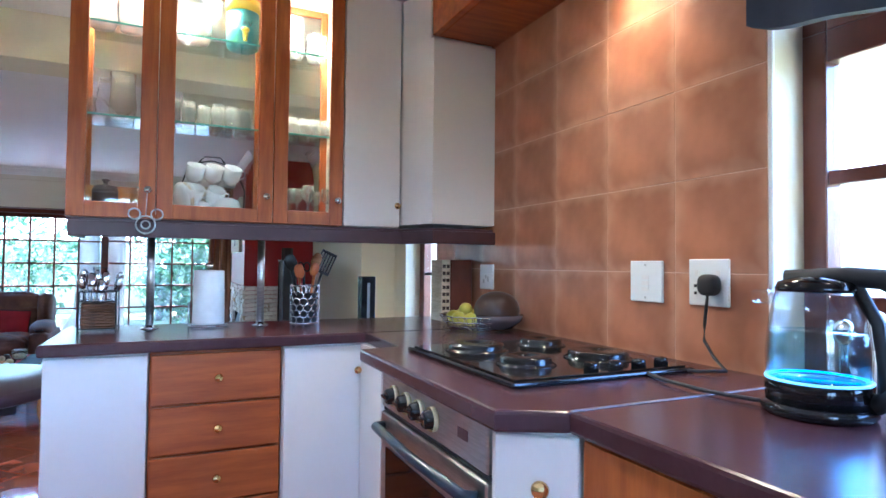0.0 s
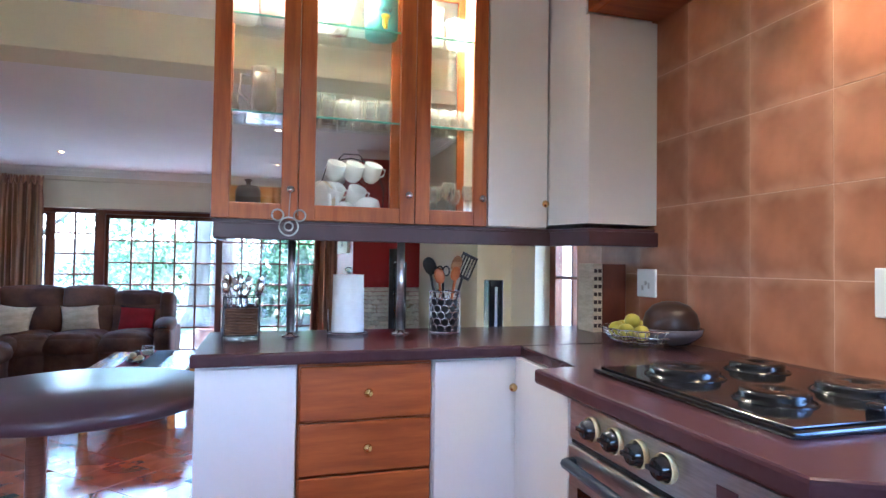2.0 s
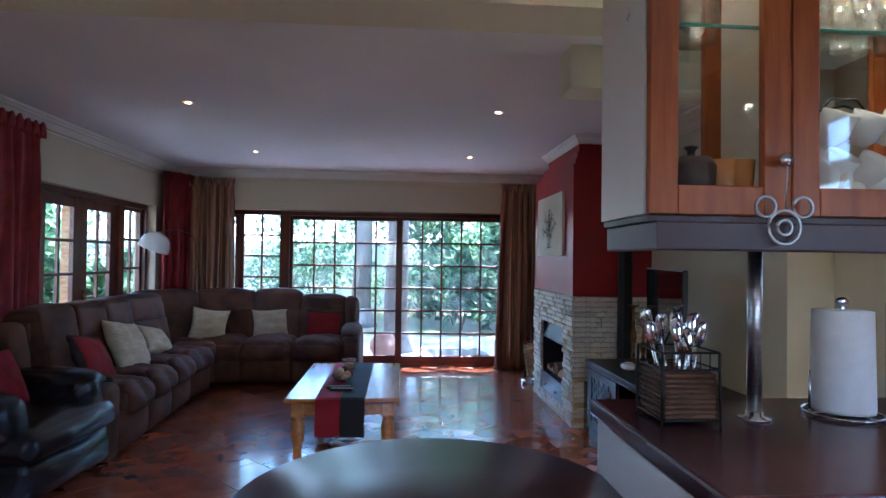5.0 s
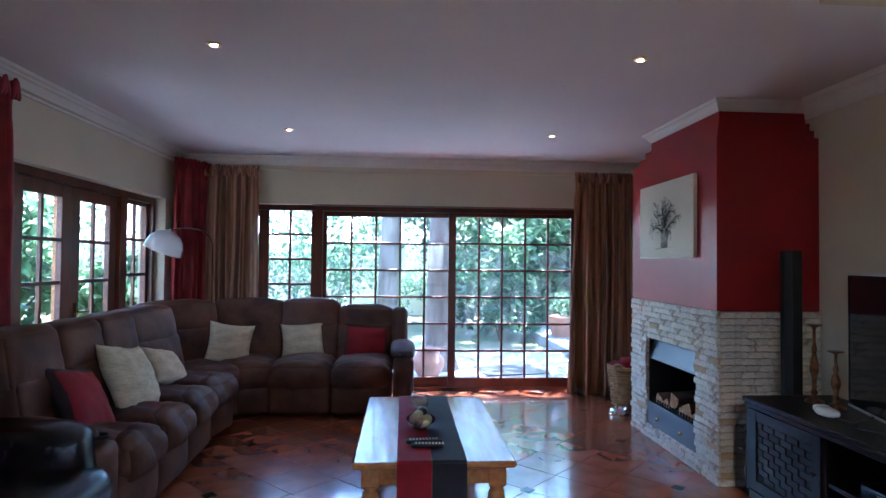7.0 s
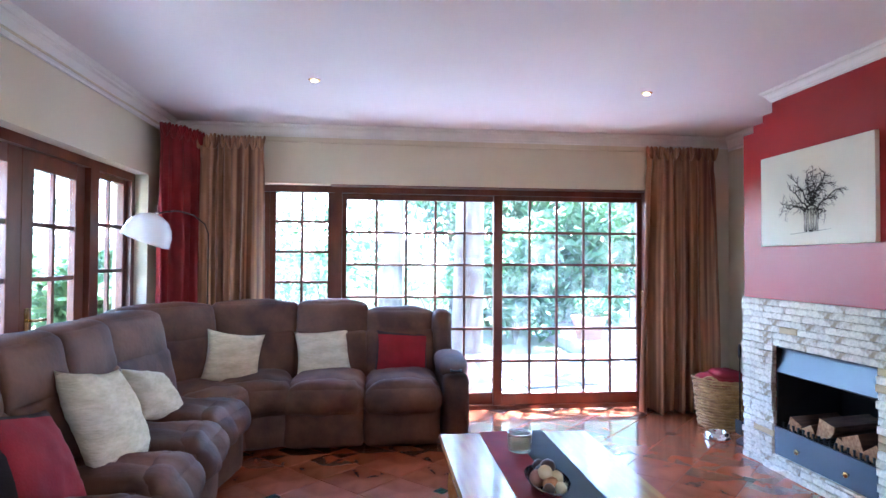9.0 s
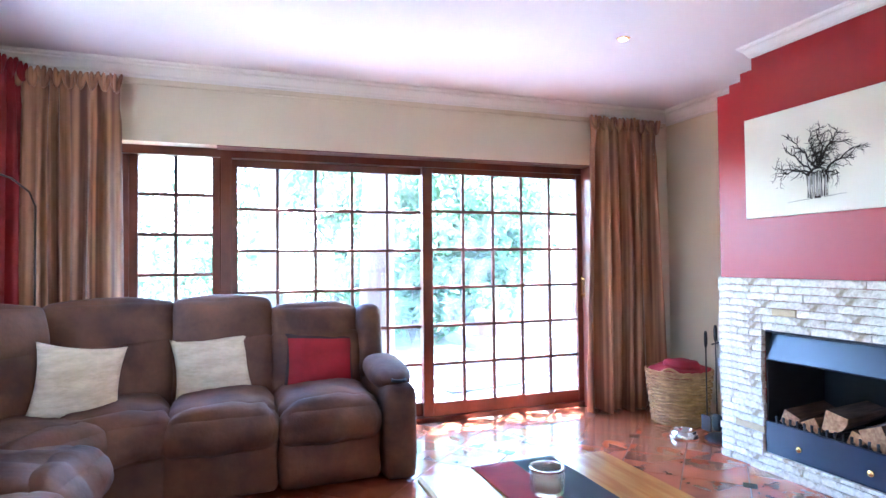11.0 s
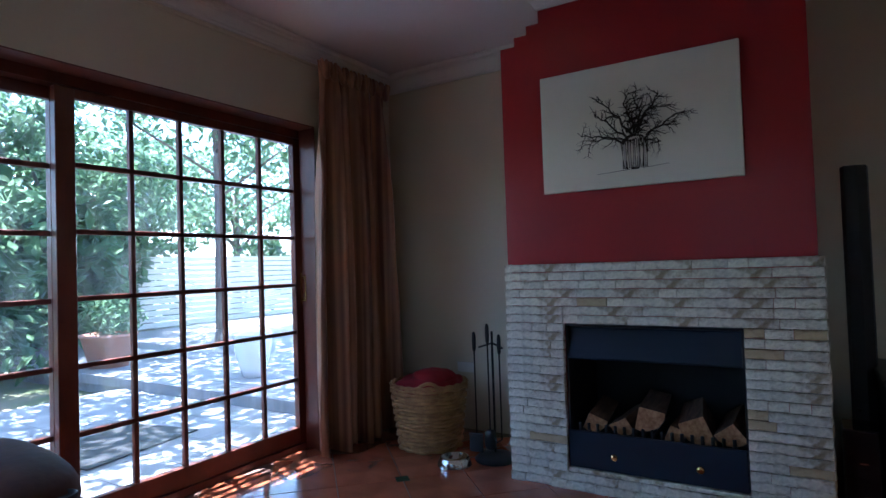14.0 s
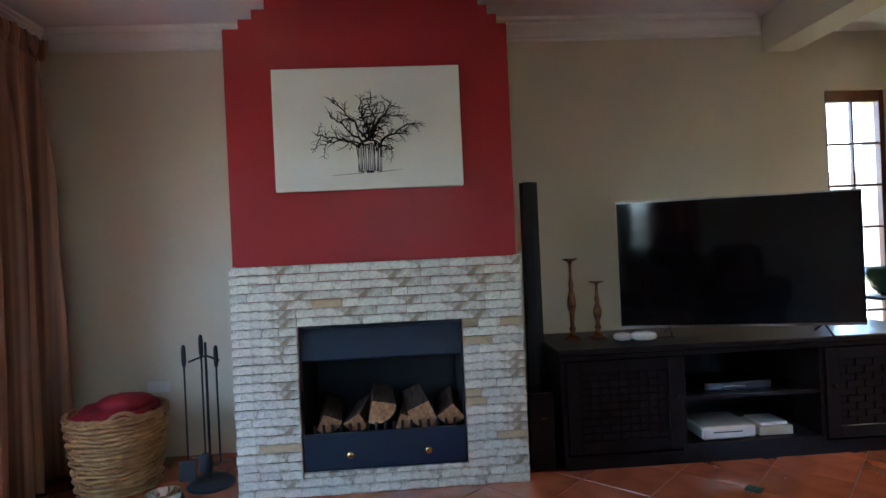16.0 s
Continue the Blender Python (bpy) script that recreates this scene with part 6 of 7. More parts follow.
def basket():
    cx, cy = 1.385, 9.165
    t = thing("wicker_basket", (cx, cy, 0), "round woven wicker basket with two handles beside the fireplace", "basket")
    b = bmesh.new()
    n, rows = 48, 17
    for j in range(rows):
        z = 0.011 + j * 0.0235
        R = 0.195 + 0.045 * j / (rows - 1)
        pts = []
        for i in range(n):
            a = 2 * math.pi * i / n
            o = 0.007 * (1 if (i // 2 + j) % 2 else -1)
            pts.append((cx + (R + o) * math.cos(a), cy + (R + o) * math.sin(a), z + 0.003 * math.sin(a * 7 + j)))
        pts.append(pts[0])
        tube(b, pts, 0.0108, 6, False)
    part("weave", b, "wicker", t)
    b = bmesh.new()
    for k in (0, math.pi):
        tube(b, [(cx + 0.243 * math.cos(2 * math.pi * i / 60) + 0.006 * math.cos(i * 1.2 + k) * math.cos(2 * math.pi * i / 60), cy + 0.243 * math.sin(2 * math.pi * i / 60) + 0.006 * math.cos(i * 1.2 + k) * math.sin(2 * math.pi * i / 60), 0.408 + 0.007 * math.sin(i * 1.2 + k)) for i in range(61)], 0.009, 6, False)
    part("rim", b, "wicker", t)
    for a0 in (0.6, 3.7):
        b = bmesh.new()
        tube(b, [(cx + 0.23 * math.cos(a0 + s * 0.3), cy + 0.23 * math.sin(a0 + s * 0.3), 0.405 + 0.035 * (1 - s * s)) for s in (-1, -0.6, -0.2, 0.2, 0.6, 1)], 0.011, 7)
        part("handle", b, "wicker", t)
    b = mk(lathe, [(0, 0.005), (0.175, 0.005), (0.22, 0.37), (0.215, 0.37), (0.17, 0.012), (0, 0.012)], (cx, cy, 0), 28)
    part("lining", b, "wicker", t)
    q = thing("red_blanket", (cx, cy, 0.3), "folded red blanket heaped in the wicker basket", "blanket")
    b = bmesh.new()
    blob(b, (cx, cy, 0.38), (0.4, 0.4, 0.15), 3, wrinkle=0.15, wscale=9)
    blob(b, (cx - 0.02, cy - 0.06, 0.45), (0.24, 0.26, 0.1), 2.6, wrinkle=0.2, wscale=11)
    part("cloth", b, "redcloth", q)
    w = thing("pet_bowl", (1.12, 8.83, 0), "shiny steel pet bowl on the tiles", "pet bowl")
    part("bowl", mk(lathe, [(0, 0.004), (0.1, 0), (0.102, 0.008), (0.085, 0.05), (0.08, 0.056), (0.074, 0.052), (0.06, 0.02), (0, 0.018)], (1.12, 8.83, 0), 32), "chrome", w)
    f = thing("fire_tool_stand", (1.315, 8.66, 0), "black iron fireside tool stand with poker, shovel and brush", "fire tools")
    part("base", mk(lathe, [(0, 0), (0.12, 0), (0.125, 0.01), (0.1, 0.03), (0.03, 0.045), (0, 0.045)], (1.315, 8.66, 0), 24), "matt", f)
    b = bmesh.new()
    tube(b, [(1.315, 8.66, 0.04), (1.315, 8.66, 0.76)], 0.007, 8)
    tube(b, [(1.315, 8.59, 0.66), (1.315, 8.66, 0.69), (1.315, 8.75, 0.66)], 0.006, 6)
    part("post", b, "matt", f)
    for dy, top_, foot in ((-0.075, 0.74, "hook"), (0.0, 0.8, "brush"), (0.09, 0.75, "shovel")):
        b = bmesh.new()
        y = 8.665 + dy
        tube(b, [(1.265, y, 0.14), (1.265, y, top_ - 0.1)], 0.005, 6)
        blob(b, (1.265, y, top_ - 0.05), (0.022, 0.022, 0.12), 3, seg=10, rings=8)
        if foot == "shovel":
            box(b, 1.25, y - 0.045, 0.05, 1.262, y + 0.045, 0.16, r=0.004)
        elif foot == "brush":
            blob(b, (1.265, y, 0.13), (0.05, 0.07, 0.12), 3, seg=12, rings=8)
        else:
            tube(b, [(1.265, y, 0.14), (1.26, y + 0.03, 0.12), (1.26, y + 0.04, 0.15)], 0.005, 6)
        part(foot, b, "matt", f)
    s_ = thing("wall_socket", (1.808, 9.12, 0.42), "white double wall socket low on the cream wall", "socket")
    part("plate", boxes((1.80, 9.05, 0.40, 1.8095, 9.19, 0.47), r=0.002), "porcelain", s_)


basket()


def round_table():
    cx, cy, H, R = -0.36, 3.2, 0.965, 0.428
    t = thing("round_bar_table", (cx, cy, 0), "round dark plum laminate breakfast table on one steel leg", "table")
    b = mk(lathe, [(0, -0.042), (R - 0.01, -0.042), (R, -0.036), (R, -0.008), (R - 0.008, 0), (0, 0)], (cx, cy, H), 72)
    part("tabletop", b, "table_laminate", t)
    part("leg", mk(lathe, [(0, 0.0), (0.13, 0.0), (0.13, 0.008), (0.03, 0.016), (0.028, H - 0.06), (0.1, H - 0.05), (0.1, H - 0.043), (0, H - 0.043)], (-0.45, 3.1, 0), 28), "steel", t)


round_table()
for x, y in DOWNLIGHTS:
    t = thing("downlight", (x, y, CEIL), "small brass recessed ceiling downlight, lit", "downlight", "ceiling downlights")
    part("ring", mk(lathe, [(0.021, -0.008), (0.036, -0.006), (0.042, -0.0005), (0.021, -0.0005), (0.021, -0.008)], (x, y, CEIL), 24), "brass", t)
    part("bulb", mk(lathe, [(0, -0.004), (0.02, -0.003), (0.02, -0.0005), (0, -0.0005)], (x, y, CEIL), 20), "glow", t)

KITCHEN_LIGHTS = [(0.35, 1.75), (-0.95, 1.75), (0.35, 0.1), (-0.95, 0.1)]
for x, y in KITCHEN_LIGHTS:
    t = thing("downlight", (x, y, CEIL), "small brass recessed kitchen ceiling downlight, lit", "downlight", "ceiling downlights")
    part("ring", mk(lathe, [(0.021, -0.008), (0.036, -0.006), (0.042, -0.0005), (0.021, -0.0005), (0.021, -0.008)], (x, y, CEIL), 24), "brass", t)
    part("bulb", mk(lathe, [(0, -0.004), (0.02, -0.003), (0.02, -0.0005), (0, -0.0005)], (x, y, CEIL), 20), "glow", t)
    lamp("SPOT", "kitchen_light", (x, y, CEIL - 0.02), (x, y, 0), 0.8, (1.0, 0.92, 0.8), 0.04, 150)

# ================= garden =================
def ground():
    b = bmesh.new()
    S = 300
    g = [[b.verts.new(((i / 20 - 1) ** 3 * S, 12 + (j / 20 - 1) ** 3 * S, -0.16)) for i in range(41)] for j in range(41)]
    for j in range(40):
        for i in range(40):
            b.faces.new((g[j][i], g[j][i + 1], g[j + 1][i + 1], g[j + 1][i]))
    fixed("ground", b, "soil", "garden soil and lawn under the trees", "ground")
    p = fixed("patio", boxes((-4.5, YN + WT + 0.002, -0.2, 1.699, 13.4, -0.06)), "paving", "pale paved patio outside the sliding doors", "patio")
    b = bmesh.new()
    box(b, 0, 0, 0, 0.395, 0.395, 0.02)
    me = finish("paver", b, "paving")
    for i in range(7):
        for j in range(8):
            ob = new("paver", me)
            ob.location = (-1.12 + 0.4 * i, YN + WT + 0.05 + 0.4 * j, -0.06)
            ob.parent = p
    d = thing("garden_deck", (5, 14.5, -0.16), "weathered grey raised timber deck beside the patio", "deck")
    part("frame", boxes((1.75, YN + WT + 0.02, -0.16, 9.0, 18.0, 0.03)), "plank", d)
    part("edge_board", boxes((1.7, YN + WT + 0.02, -0.05, 1.748, 18.0, 0.058), r=0.004), "plank", d)
    b = bmesh.new()
    box(b, 0, 0, 0, 0.135, 7.98, 0.028)
    me = finish("board", b, "plank")
    for i in range(51):
        ob = new("board", me)
        ob.location = (-3.25 + 0.1415 * i, -4.48, 0.19)
        ob.parent = d


ground()


def garden_walls():
    w = fixed("garden_wall", boxes((-30, 21, -0.2, 5.0, 21.3, 2.0)), "garden_wall", "pale rendered garden boundary wall", "wall")
    w = fixed("garden_wall", boxes((-12.3, -10, -0.2, -12, 21, 2.0)), "garden_wall", "pale rendered garden boundary wall", "wall")
    s = thing("slatted_fence", (9, 19, -0.16), "white horizontal slatted garden fence", "fence")
    for i in range(12):
        part("slat", boxes((5.0, 19.0, 0.0 + 0.13 * i, 24, 19.03, 0.11 + 0.13 * i)), "garden_wall", s)
    for i in range(8):
        part("post", boxes((5.0 + 2.4 * i, 19.04, -0.16, 5.1 + 2.4 * i, 19.14, 1.6)), "garden_wall", s)
    h = thing("neighbour_house", (18, -3.5, -0.2), "pale rendered neighbouring wall outside the kitchen windows", "house")
    part("wall", boxes((14.5, -14, -0.2, 14.8, 14, 2.7)), "garden_wall", h)
    part("roof", boxes((14.2, -14.2, 2.7, 19, 14.2, 2.9)), "terracotta", h)
    v = thing("veranda", (-5.5, 8, -0.16), "covered veranda outside the french doors with square posts", "veranda")
    part("ceiling", boxes((-4.9, 3.0, 2.32, XW - WT - 0.004, YN + 0.2, 2.4)), "garden_wall", v)
    part("beam", boxes((-4.9, 3.0, 2.16, -4.75, YN + 0.2, 2.32)), "garden_wall", v)
    for y in (3.2, 10.0):
        part("post", boxes((-4.89, y - 0.06, -0.16, -4.77, y + 0.06, 2.16)), "log", v)
    part("paving", boxes((-6.3, 3.0, -0.16, XW - WT - 0.004, YN + 0.2, -0.08)), "paving", v)


garden_walls()


def leaves(bm, centre, size, count, rnd, leaf):
    c = Vector(centre)
    for _ in range(count):
        while True:
            p = Vector((rnd.uniform(-1, 1), rnd.uniform(-1, 1), rnd.uniform(-1, 1)))
            if p.length <= 1 and p.length > 0.35:
                break
        q = p.copy()
        p = Vector((p.x * size[0], p.y * size[1], p.z * size[2])) + c
        if noise.noise(p * 1.1) < -0.1:
            continue
        r = Euler((rnd.uniform(-1, 1), rnd.uniform(-1, 1), rnd.uniform(0, 6.3))).to_matrix()
        s = leaf * rnd.uniform(0.6, 1.4)
        v = [bm.verts.new(p + r @ Vector(o)) for o in ((-s, 0, 0), (0, -s * 0.45, 0.1 * s), (s, 0, 0), (0, s * 0.45, 0.1 * s))]
        bm.faces.new(v)


def tree(x, y, h, spread, r, seed, label, count=5200, leaf=0.06, low=0.45):
    rnd = random.Random(seed)
    t = thing("garden_tree", (x, y, -0.16), label, "tree")
    b = bmesh.new()
    top = Vector((x + rnd.uniform(-0.3, 0.3), y, h * 0.62))
    trunk = [Vector((x, y, -0.2)), Vector((x + 0.02, y, 0.3)), Vector((x + rnd.uniform(-.1, .1), y, h * 0.3)), top]
    tube(b, [trunk[0], trunk[0].lerp(trunk[1], 0.5), trunk[1]], r * 1.9, 12, True, r * 1.02)
    tube(b, trunk[1:], r, 12, True, r * 0.6)
    tips = []
    for k in range(8):
        a = k * 2.4 + rnd.uniform(-.4, .4)
        s = trunk[2].lerp(top, k / 7)
        e = s + Vector((math.cos(a) * spread * 0.7, math.sin(a) * spread * 0.7, h * 0.22))
        m_ = s.lerp(e, 0.5) + Vector((0, 0, 0.2))
        tube(b, [s, m_, e], r * 0.42, 7, True, r * 0.1)
        tips += [m_, e]
    part("trunk", b, "bark", t)
    b = bmesh.new()
    for p in tips + [top + Vector((0, 0, h * 0.2))]:
        leaves(b, p, (spread * 0.42, spread * 0.42, h * 0.14), count // 17, rnd, leaf)
    part("crown", b, "leaf", t)


tree(-0.52, 11.5, 9.5, 4.6, 0.2, 1, "large garden tree with a thick grey trunk outside the sliding doors", 15000, 0.08)
# the next two are added to shade patio and deck; their crowns stay mostly unseen
tree(7.6, 12.6, 7.4, 5.4, 0.18, 11, "tall spreading tree added out of view to shade the deck", 15000, 0.1)
tree(3.9, 14.6, 7.6, 4.4, 0.06, 12, "tall leafy tree added for its high crown's shade on the patio", 11000, 0.1)
tree(-1.38, 16.0, 9.0, 3.6, 0.24, 2, "slender leafy garden tree behind the patio", 13000, 0.06)
tree(0.1, 17.9, 4.8, 2.3, 0.07, 13, "small bushy garden tree behind the patio", 9000, 0.1)
tree(3.4, 18.6, 4.4, 2.6, 0.08, 3, "leafy garden tree at the back of the garden", 12000, 0.1)
tree(6.4, 20.6, 5.0, 2.8, 0.08, 4, "leafy garden tree beyond the deck", 12000, 0.07)
tree(9.5, 21.2, 5.5, 2.8, 0.14, 5, "leafy garden tree by the slatted fence", 11000, 0.08)
tree(-5.5, 17.5, 6.0, 2.8, 0.16, 6, "leafy garden tree by the boundary wall", 11000, 0.08)
tree(-9.0, 9.5, 5.0, 2.4, 0.14, 7, "leafy garden tree beyond the veranda", 7000, 0.07)
tree(-9.3, 5.8, 4.6, 2.3, 0.14, 8, "leafy garden tree in the side garden", 6000, 0.07)
tree(-8.6, 13.0, 5.0, 2.4, 0.14, 9, "leafy garden tree at the corner of the side garden", 6000, 0.07)


def bush(x, y, size, seed, label, count=4200, leaf=0.06):
    t = thing("shrub", (x, y, -0.16), label, "shrub", "garden shrubs")
    rnd = random.Random(seed)
    b = bmesh.new()
    for k in range(7):
        a = k * 0.9
        tube(b, [(x, y, -0.16), (x + size[0] * 0.5 * math.cos(a), y + size[1] * 0.5 * math.sin(a), size[2] * 0.9)], 0.015, 5, True, 0.005)
    part("stems", b, "bark", t)
    b = bmesh.new()
    for k in range(6):
        a = k * 1.05
        leaves(b, (x + size[0] * 0.5 * math.cos(a), y + size[1] * 0.5 * math.sin(a), size[2] * (0.45 + 0.3 * (k % 3) / 2)), (size[0] * 0.6, size[1] * 0.6, size[2] * 0.5), count // 6, rnd, leaf)
    part("foliage", b, "leaf", t)


for i, (x, y, sx, sz) in enumerate(((-3.4, 17.2, 1.4, 1.5), (0.9, 16.2, 1.2, 1.6), (2.6, 16.9, 1.2, 1.5), (3.6, 18.6, 1.3, 1.6), (6.0, 20.6, 1.5, 2.2), (-5.8, 14.6, 1.3, 1.4), (-8.2, 7.8, 1.0, 1.3), (-8.3, 10.6, 1.1, 1.5), (-7.8, 4.6, 1.0, 1.2), (-0.2, 19.9, 1.3, 1.2), (10.5, 20.8, 1.5, 2.4), (2.4, 16.9, 1.2, 2.3), (-7.2, 6.2, 1.2, 2.2), (-7.4, 8.8, 1.2, 2.5), (-7.2, 12.0, 1.3, 2.4), (-7.4, 15.0, 1.3, 2.4), (1.0, 15.2, 1.0, 1.9), (4.2, 19.6, 1.5, 2.0), (0.6, 18.6, 1.5, 3.2), (-2.9, 19.2, 1.6, 3.0))):
    bush(x, y, (sx, sx * 0.8, sz), 20 + i, "leafy green garden shrub by the garden wall", 2600, 0.07 + 0.05 * (i % 3))


def pot(x, y, h, r, material, label, prof=None, plant=0, z=-0.04):
    t = thing("plant_pot", (x, y, -0.05), label, "plant pot")
    prof = prof or [(0, 0), (r * 0.7, 0), (r, h * 0.9), (r * 1.08, h * 0.92), (r * 1.08, h), (r * 0.95, h), (r * 0.9, h * 0.85), (0, h * 0.85)]
    part("pot", mk(lathe, prof, (x, y, z), 28), material, t)
    if plant:
        rnd = random.Random(int(x * 10))
        b = bmesh.new()
        leaves(b, (x, y, h + plant * 0.5), (r * 1.4, r * 1.4, plant * 0.55), 900, rnd, 0.04)
        part("plant", b, "leaf", t)


pot(2.35, 12.0, 0.44, 0.2, "porcelain", "large white glazed planter on the deck", [(0, 0), (0.1, 0), (0.14, 0.1), (0.185, 0.28), (0.2, 0.38), (0.19, 0.43), (0.205, 0.45), (0.185, 0.45), (0.17, 0.4), (0, 0.38)], z=0.06)
pot(2.1, 14.3, 0.4, 0.3, "terracotta", "wide terracotta planter with a shrub at the deck's edge", plant=0.5, z=0.06)
pot(-0.67, 10.85, 0.36, 0.2, "terracotta", "round pink terracotta pot on the patio", [(0, 0), (0.12, 0), (0.21, 0.14), (0.21, 0.24), (0.14, 0.34), (0.16, 0.37), (0.13, 0.37), (0.12, 0.3), (0, 0.28)])


def mat_outside():
    m_ = thing("door_mat", (0.4, 11.2, -0.035), "dark patterned outdoor mat on the patio", "mat")
    b = bmesh.new()
    box(b, -0.45, -0.35, 0, 0.45, 0.35, 0.012, r=0.004)
    bmesh.ops.transform(b, matrix=pose(0.5, 11.3, -0.036, 0, 0, 10), verts=b.verts)
    part("mat", b, "matt", m_)


mat_outside()

# ================= small kitchen things =================
def glassware():
    rnd = random.Random(6)

    def tumbler(x, y, z, r, h, name="tumbler", lab="clear glass tumbler on the glass shelf"):
        t = thing(name, (x, y, z), lab, "glass", "glassware in the lit cabinet")
        part("glass", mk(lathe, [(0, 0.004), (r * 0.75, 0.0), (r * 0.8, 0.004), (r, h * 0.5), (r * 0.94, h), (r * 0.88, h), (r * 0.93, h * 0.5), (r * 0.7, 0.01), (0, 0.01)], (x, y, z), 16), "ware", t)
    for x in (0.40, 0.455, 0.51, 0.565, 0.62, 0.675):
        for y in (3.17, 3.25):
            tumbler(x, y, 1.952, 0.026, 0.09 + rnd.uniform(-.01, .015))
    for x in (0.87, 0.92, 0.97, 1.02):
        tumbler(x, 3.19, 1.952, 0.024, 0.08)
        tumbler(x + 0.01, 3.27, 1.952, 0.024, 0.07)

    def goblet(x, y, z, h, r):
        t = thing("wine_glass", (x, y, z), "clear stemmed wine glass in the lit cabinet", "glass", "glassware in the lit cabinet")
        part("glass", mk(lathe, [(0, 0), (r * 0.9, 0), (r * 0.85, 0.004), (0.006, 0.012), (0.005, h * 0.5), (r * 0.8, h * 0.62), (r, h * 0.8), (r * 0.85, h), (r * 0.8, h), (r * 0.94, h * 0.8), (r * 0.7, h * 0.64), (0, h * 0.54)], (x, y, z), 16), "ware", t)
    for k, x in enumerate((0.865, 0.905, 0.945, 0.985, 1.03)):
        goblet(x, 3.2 + 0.05 * (k % 2), 1.58, 0.14 + 0.01 * (k % 3), 0.028)

    def jug(x, y, z, r, h, material, lab, name="jug"):
        t = thing(name, (x, y, z), lab, "jug")
        part("body", mk(lathe, [(0, 0), (r * 0.8, 0), (r, h * 0.3), (r * 0.85, h * 0.75), (r * 0.95, h), (r * 0.88, h), (r * 0.78, h * 0.75), (r * 0.92, h * 0.3), (0, 0.008)], (x, y, z), 22), material, t)
        b = bmesh.new()
        tube(b, [(x - r * 0.9, y, z + h * 0.85), (x - r * 1.6, y, z + h * 0.85), (x - r * 1.75, y, z + h * 0.5), (x - r * 0.95, y, z + h * 0.3)], 0.006, 7)
        part("handle", b, material, t)
    jug(0.215, 3.24, 1.952, 0.05, 0.19, "ware", "clear glass water jug on the upper glass shelf")
    jug(0.14, 3.22, 2.307, 0.055, 0.14, "porcelain", "white ceramic jug on the top shelf")
    jug(0.24, 3.22, 2.307, 0.048, 0.16, "porcelain", "white ceramic milk jug on the top shelf")
    jug(0.47, 3.22, 2.307, 0.07, 0.19, "ware", "ribbed clear glass jar on the top shelf", "glass_jar")
    jug(0.89, 3.22, 2.307, 0.032, 0.15, "ware", "clear glass bottle on the top shelf", "glass_bottle")
    jug(0.98, 3.24, 2.307, 0.045, 0.12, "ware", "lidded clear glass jar on the top shelf", "glass_jar")
    jug(0.10, 3.2, 1.952, 0.032, 0.07, "ware", "small round glass jar with a stopper", "glass_jar")
    # the drinks dispenser
    t = thing("drinks_dispenser", (0.66, 3.22, 2.307), "drinks dispenser with yellow lid and tap and a teal label", "dispenser")
    part("tank", mk(lathe, [(0, 0), (0.062, 0), (0.066, 0.01), (0.066, 0.15), (0, 0.15)], (0.66, 3.22, 2.31), 24), "teal", t)
    part("lid", mk(lathe, [(0.05, 0.0), (0.07, 0), (0.07, 0.05), (0.05, 0.07), (0, 0.075)], (0.66, 3.22, 2.461), 24), "yellow", t)
    b = boxes((0.652, 3.135, 2.335, 0.672, 3.158, 2.36), r=0.003)
    tube(b, [(0.662, 3.14, 2.337), (0.662, 3.14, 2.32)], 0.008, 8)
    blob(b, (0.662, 3.14, 2.368), (0.034, 0.02, 0.02), 2.4)
    part("tap", b, "yellow", t)
    cu = bpy.data.curves.new("lettering", "FONT")
    cu.body, cu.size, cu.extrude = "HAV", 0.034, 0.0004
    tx = bpy.data.objects.new("lettering", cu)
    dg = bpy.context.evaluated_depsgraph_get()
    me = bpy.data.meshes.new_from_object(tx)
    me.materials.clear()
    me.materials.append(M["blind"])
    ob = new("lettering", me)
    ob.parent = t
    ob.location, ob.rotation_euler = (-0.036, -0.068, 0.08), (radians(90), 0, 0)
    bpy.data.objects.remove(tx)

    # mug tree
    t = thing("mug_stand", (0.55, 3.22, 1.58), "dark wire mug rack in the lit cabinet", "mug rack")
    b = bmesh.new()
    tube(b, [(0.44, 3.22, 1.582), (0.43, 3.22, 1.7), (0.46, 3.22, 1.8), (0.55, 3.22, 1.82), (0.64, 3.22, 1.8), (0.68, 3.22, 1.7), (0.675, 3.22, 1.582)], 0.003, 6)
    tube(b, [(0.5, 3.22, 1.812), (0.52, 3.22, 1.835), (0.58, 3.22, 1.835), (0.6, 3.22, 1.812)], 0.003, 6)
    tube(b, [(0.44, 3.16, 1.582), (0.675, 3.16, 1.582), (0.675, 3.28, 1.582), (0.44, 3.28, 1.582), (0.44, 3.16, 1.582)], 0.003, 6)
    part("frame", b, "matt", t)
    for x, z, tilt in ((0.475, 1.765, 30), (0.545, 1.765, 30), (0.615, 1.765, 30), (0.47, 1.68, 40), (0.55, 1.675, 40)):
        q = thing("mug", (x, 3.18, z), "white porcelain mug hanging on the wire rack", "mug", "mugs on the rack")
        b = mk(lathe, [(0, 0), (0.022, 0), (0.034, 0.02), (0.036, 0.07), (0.033, 0.07), (0.031, 0.022), (0, 0.006)], (0, 0, 0), 18)
        tube(b, [(0.034, 0, 0.06), (0.055, 0, 0.055), (0.055, 0, 0.03), (0.034, 0, 0.02)], 0.004, 6)
        bmesh.ops.transform(b, matrix=pose(x, 3.18, z - 0.04, tilt, 0, 20), verts=b.verts)
        part("cup", b, "porcelain", q)
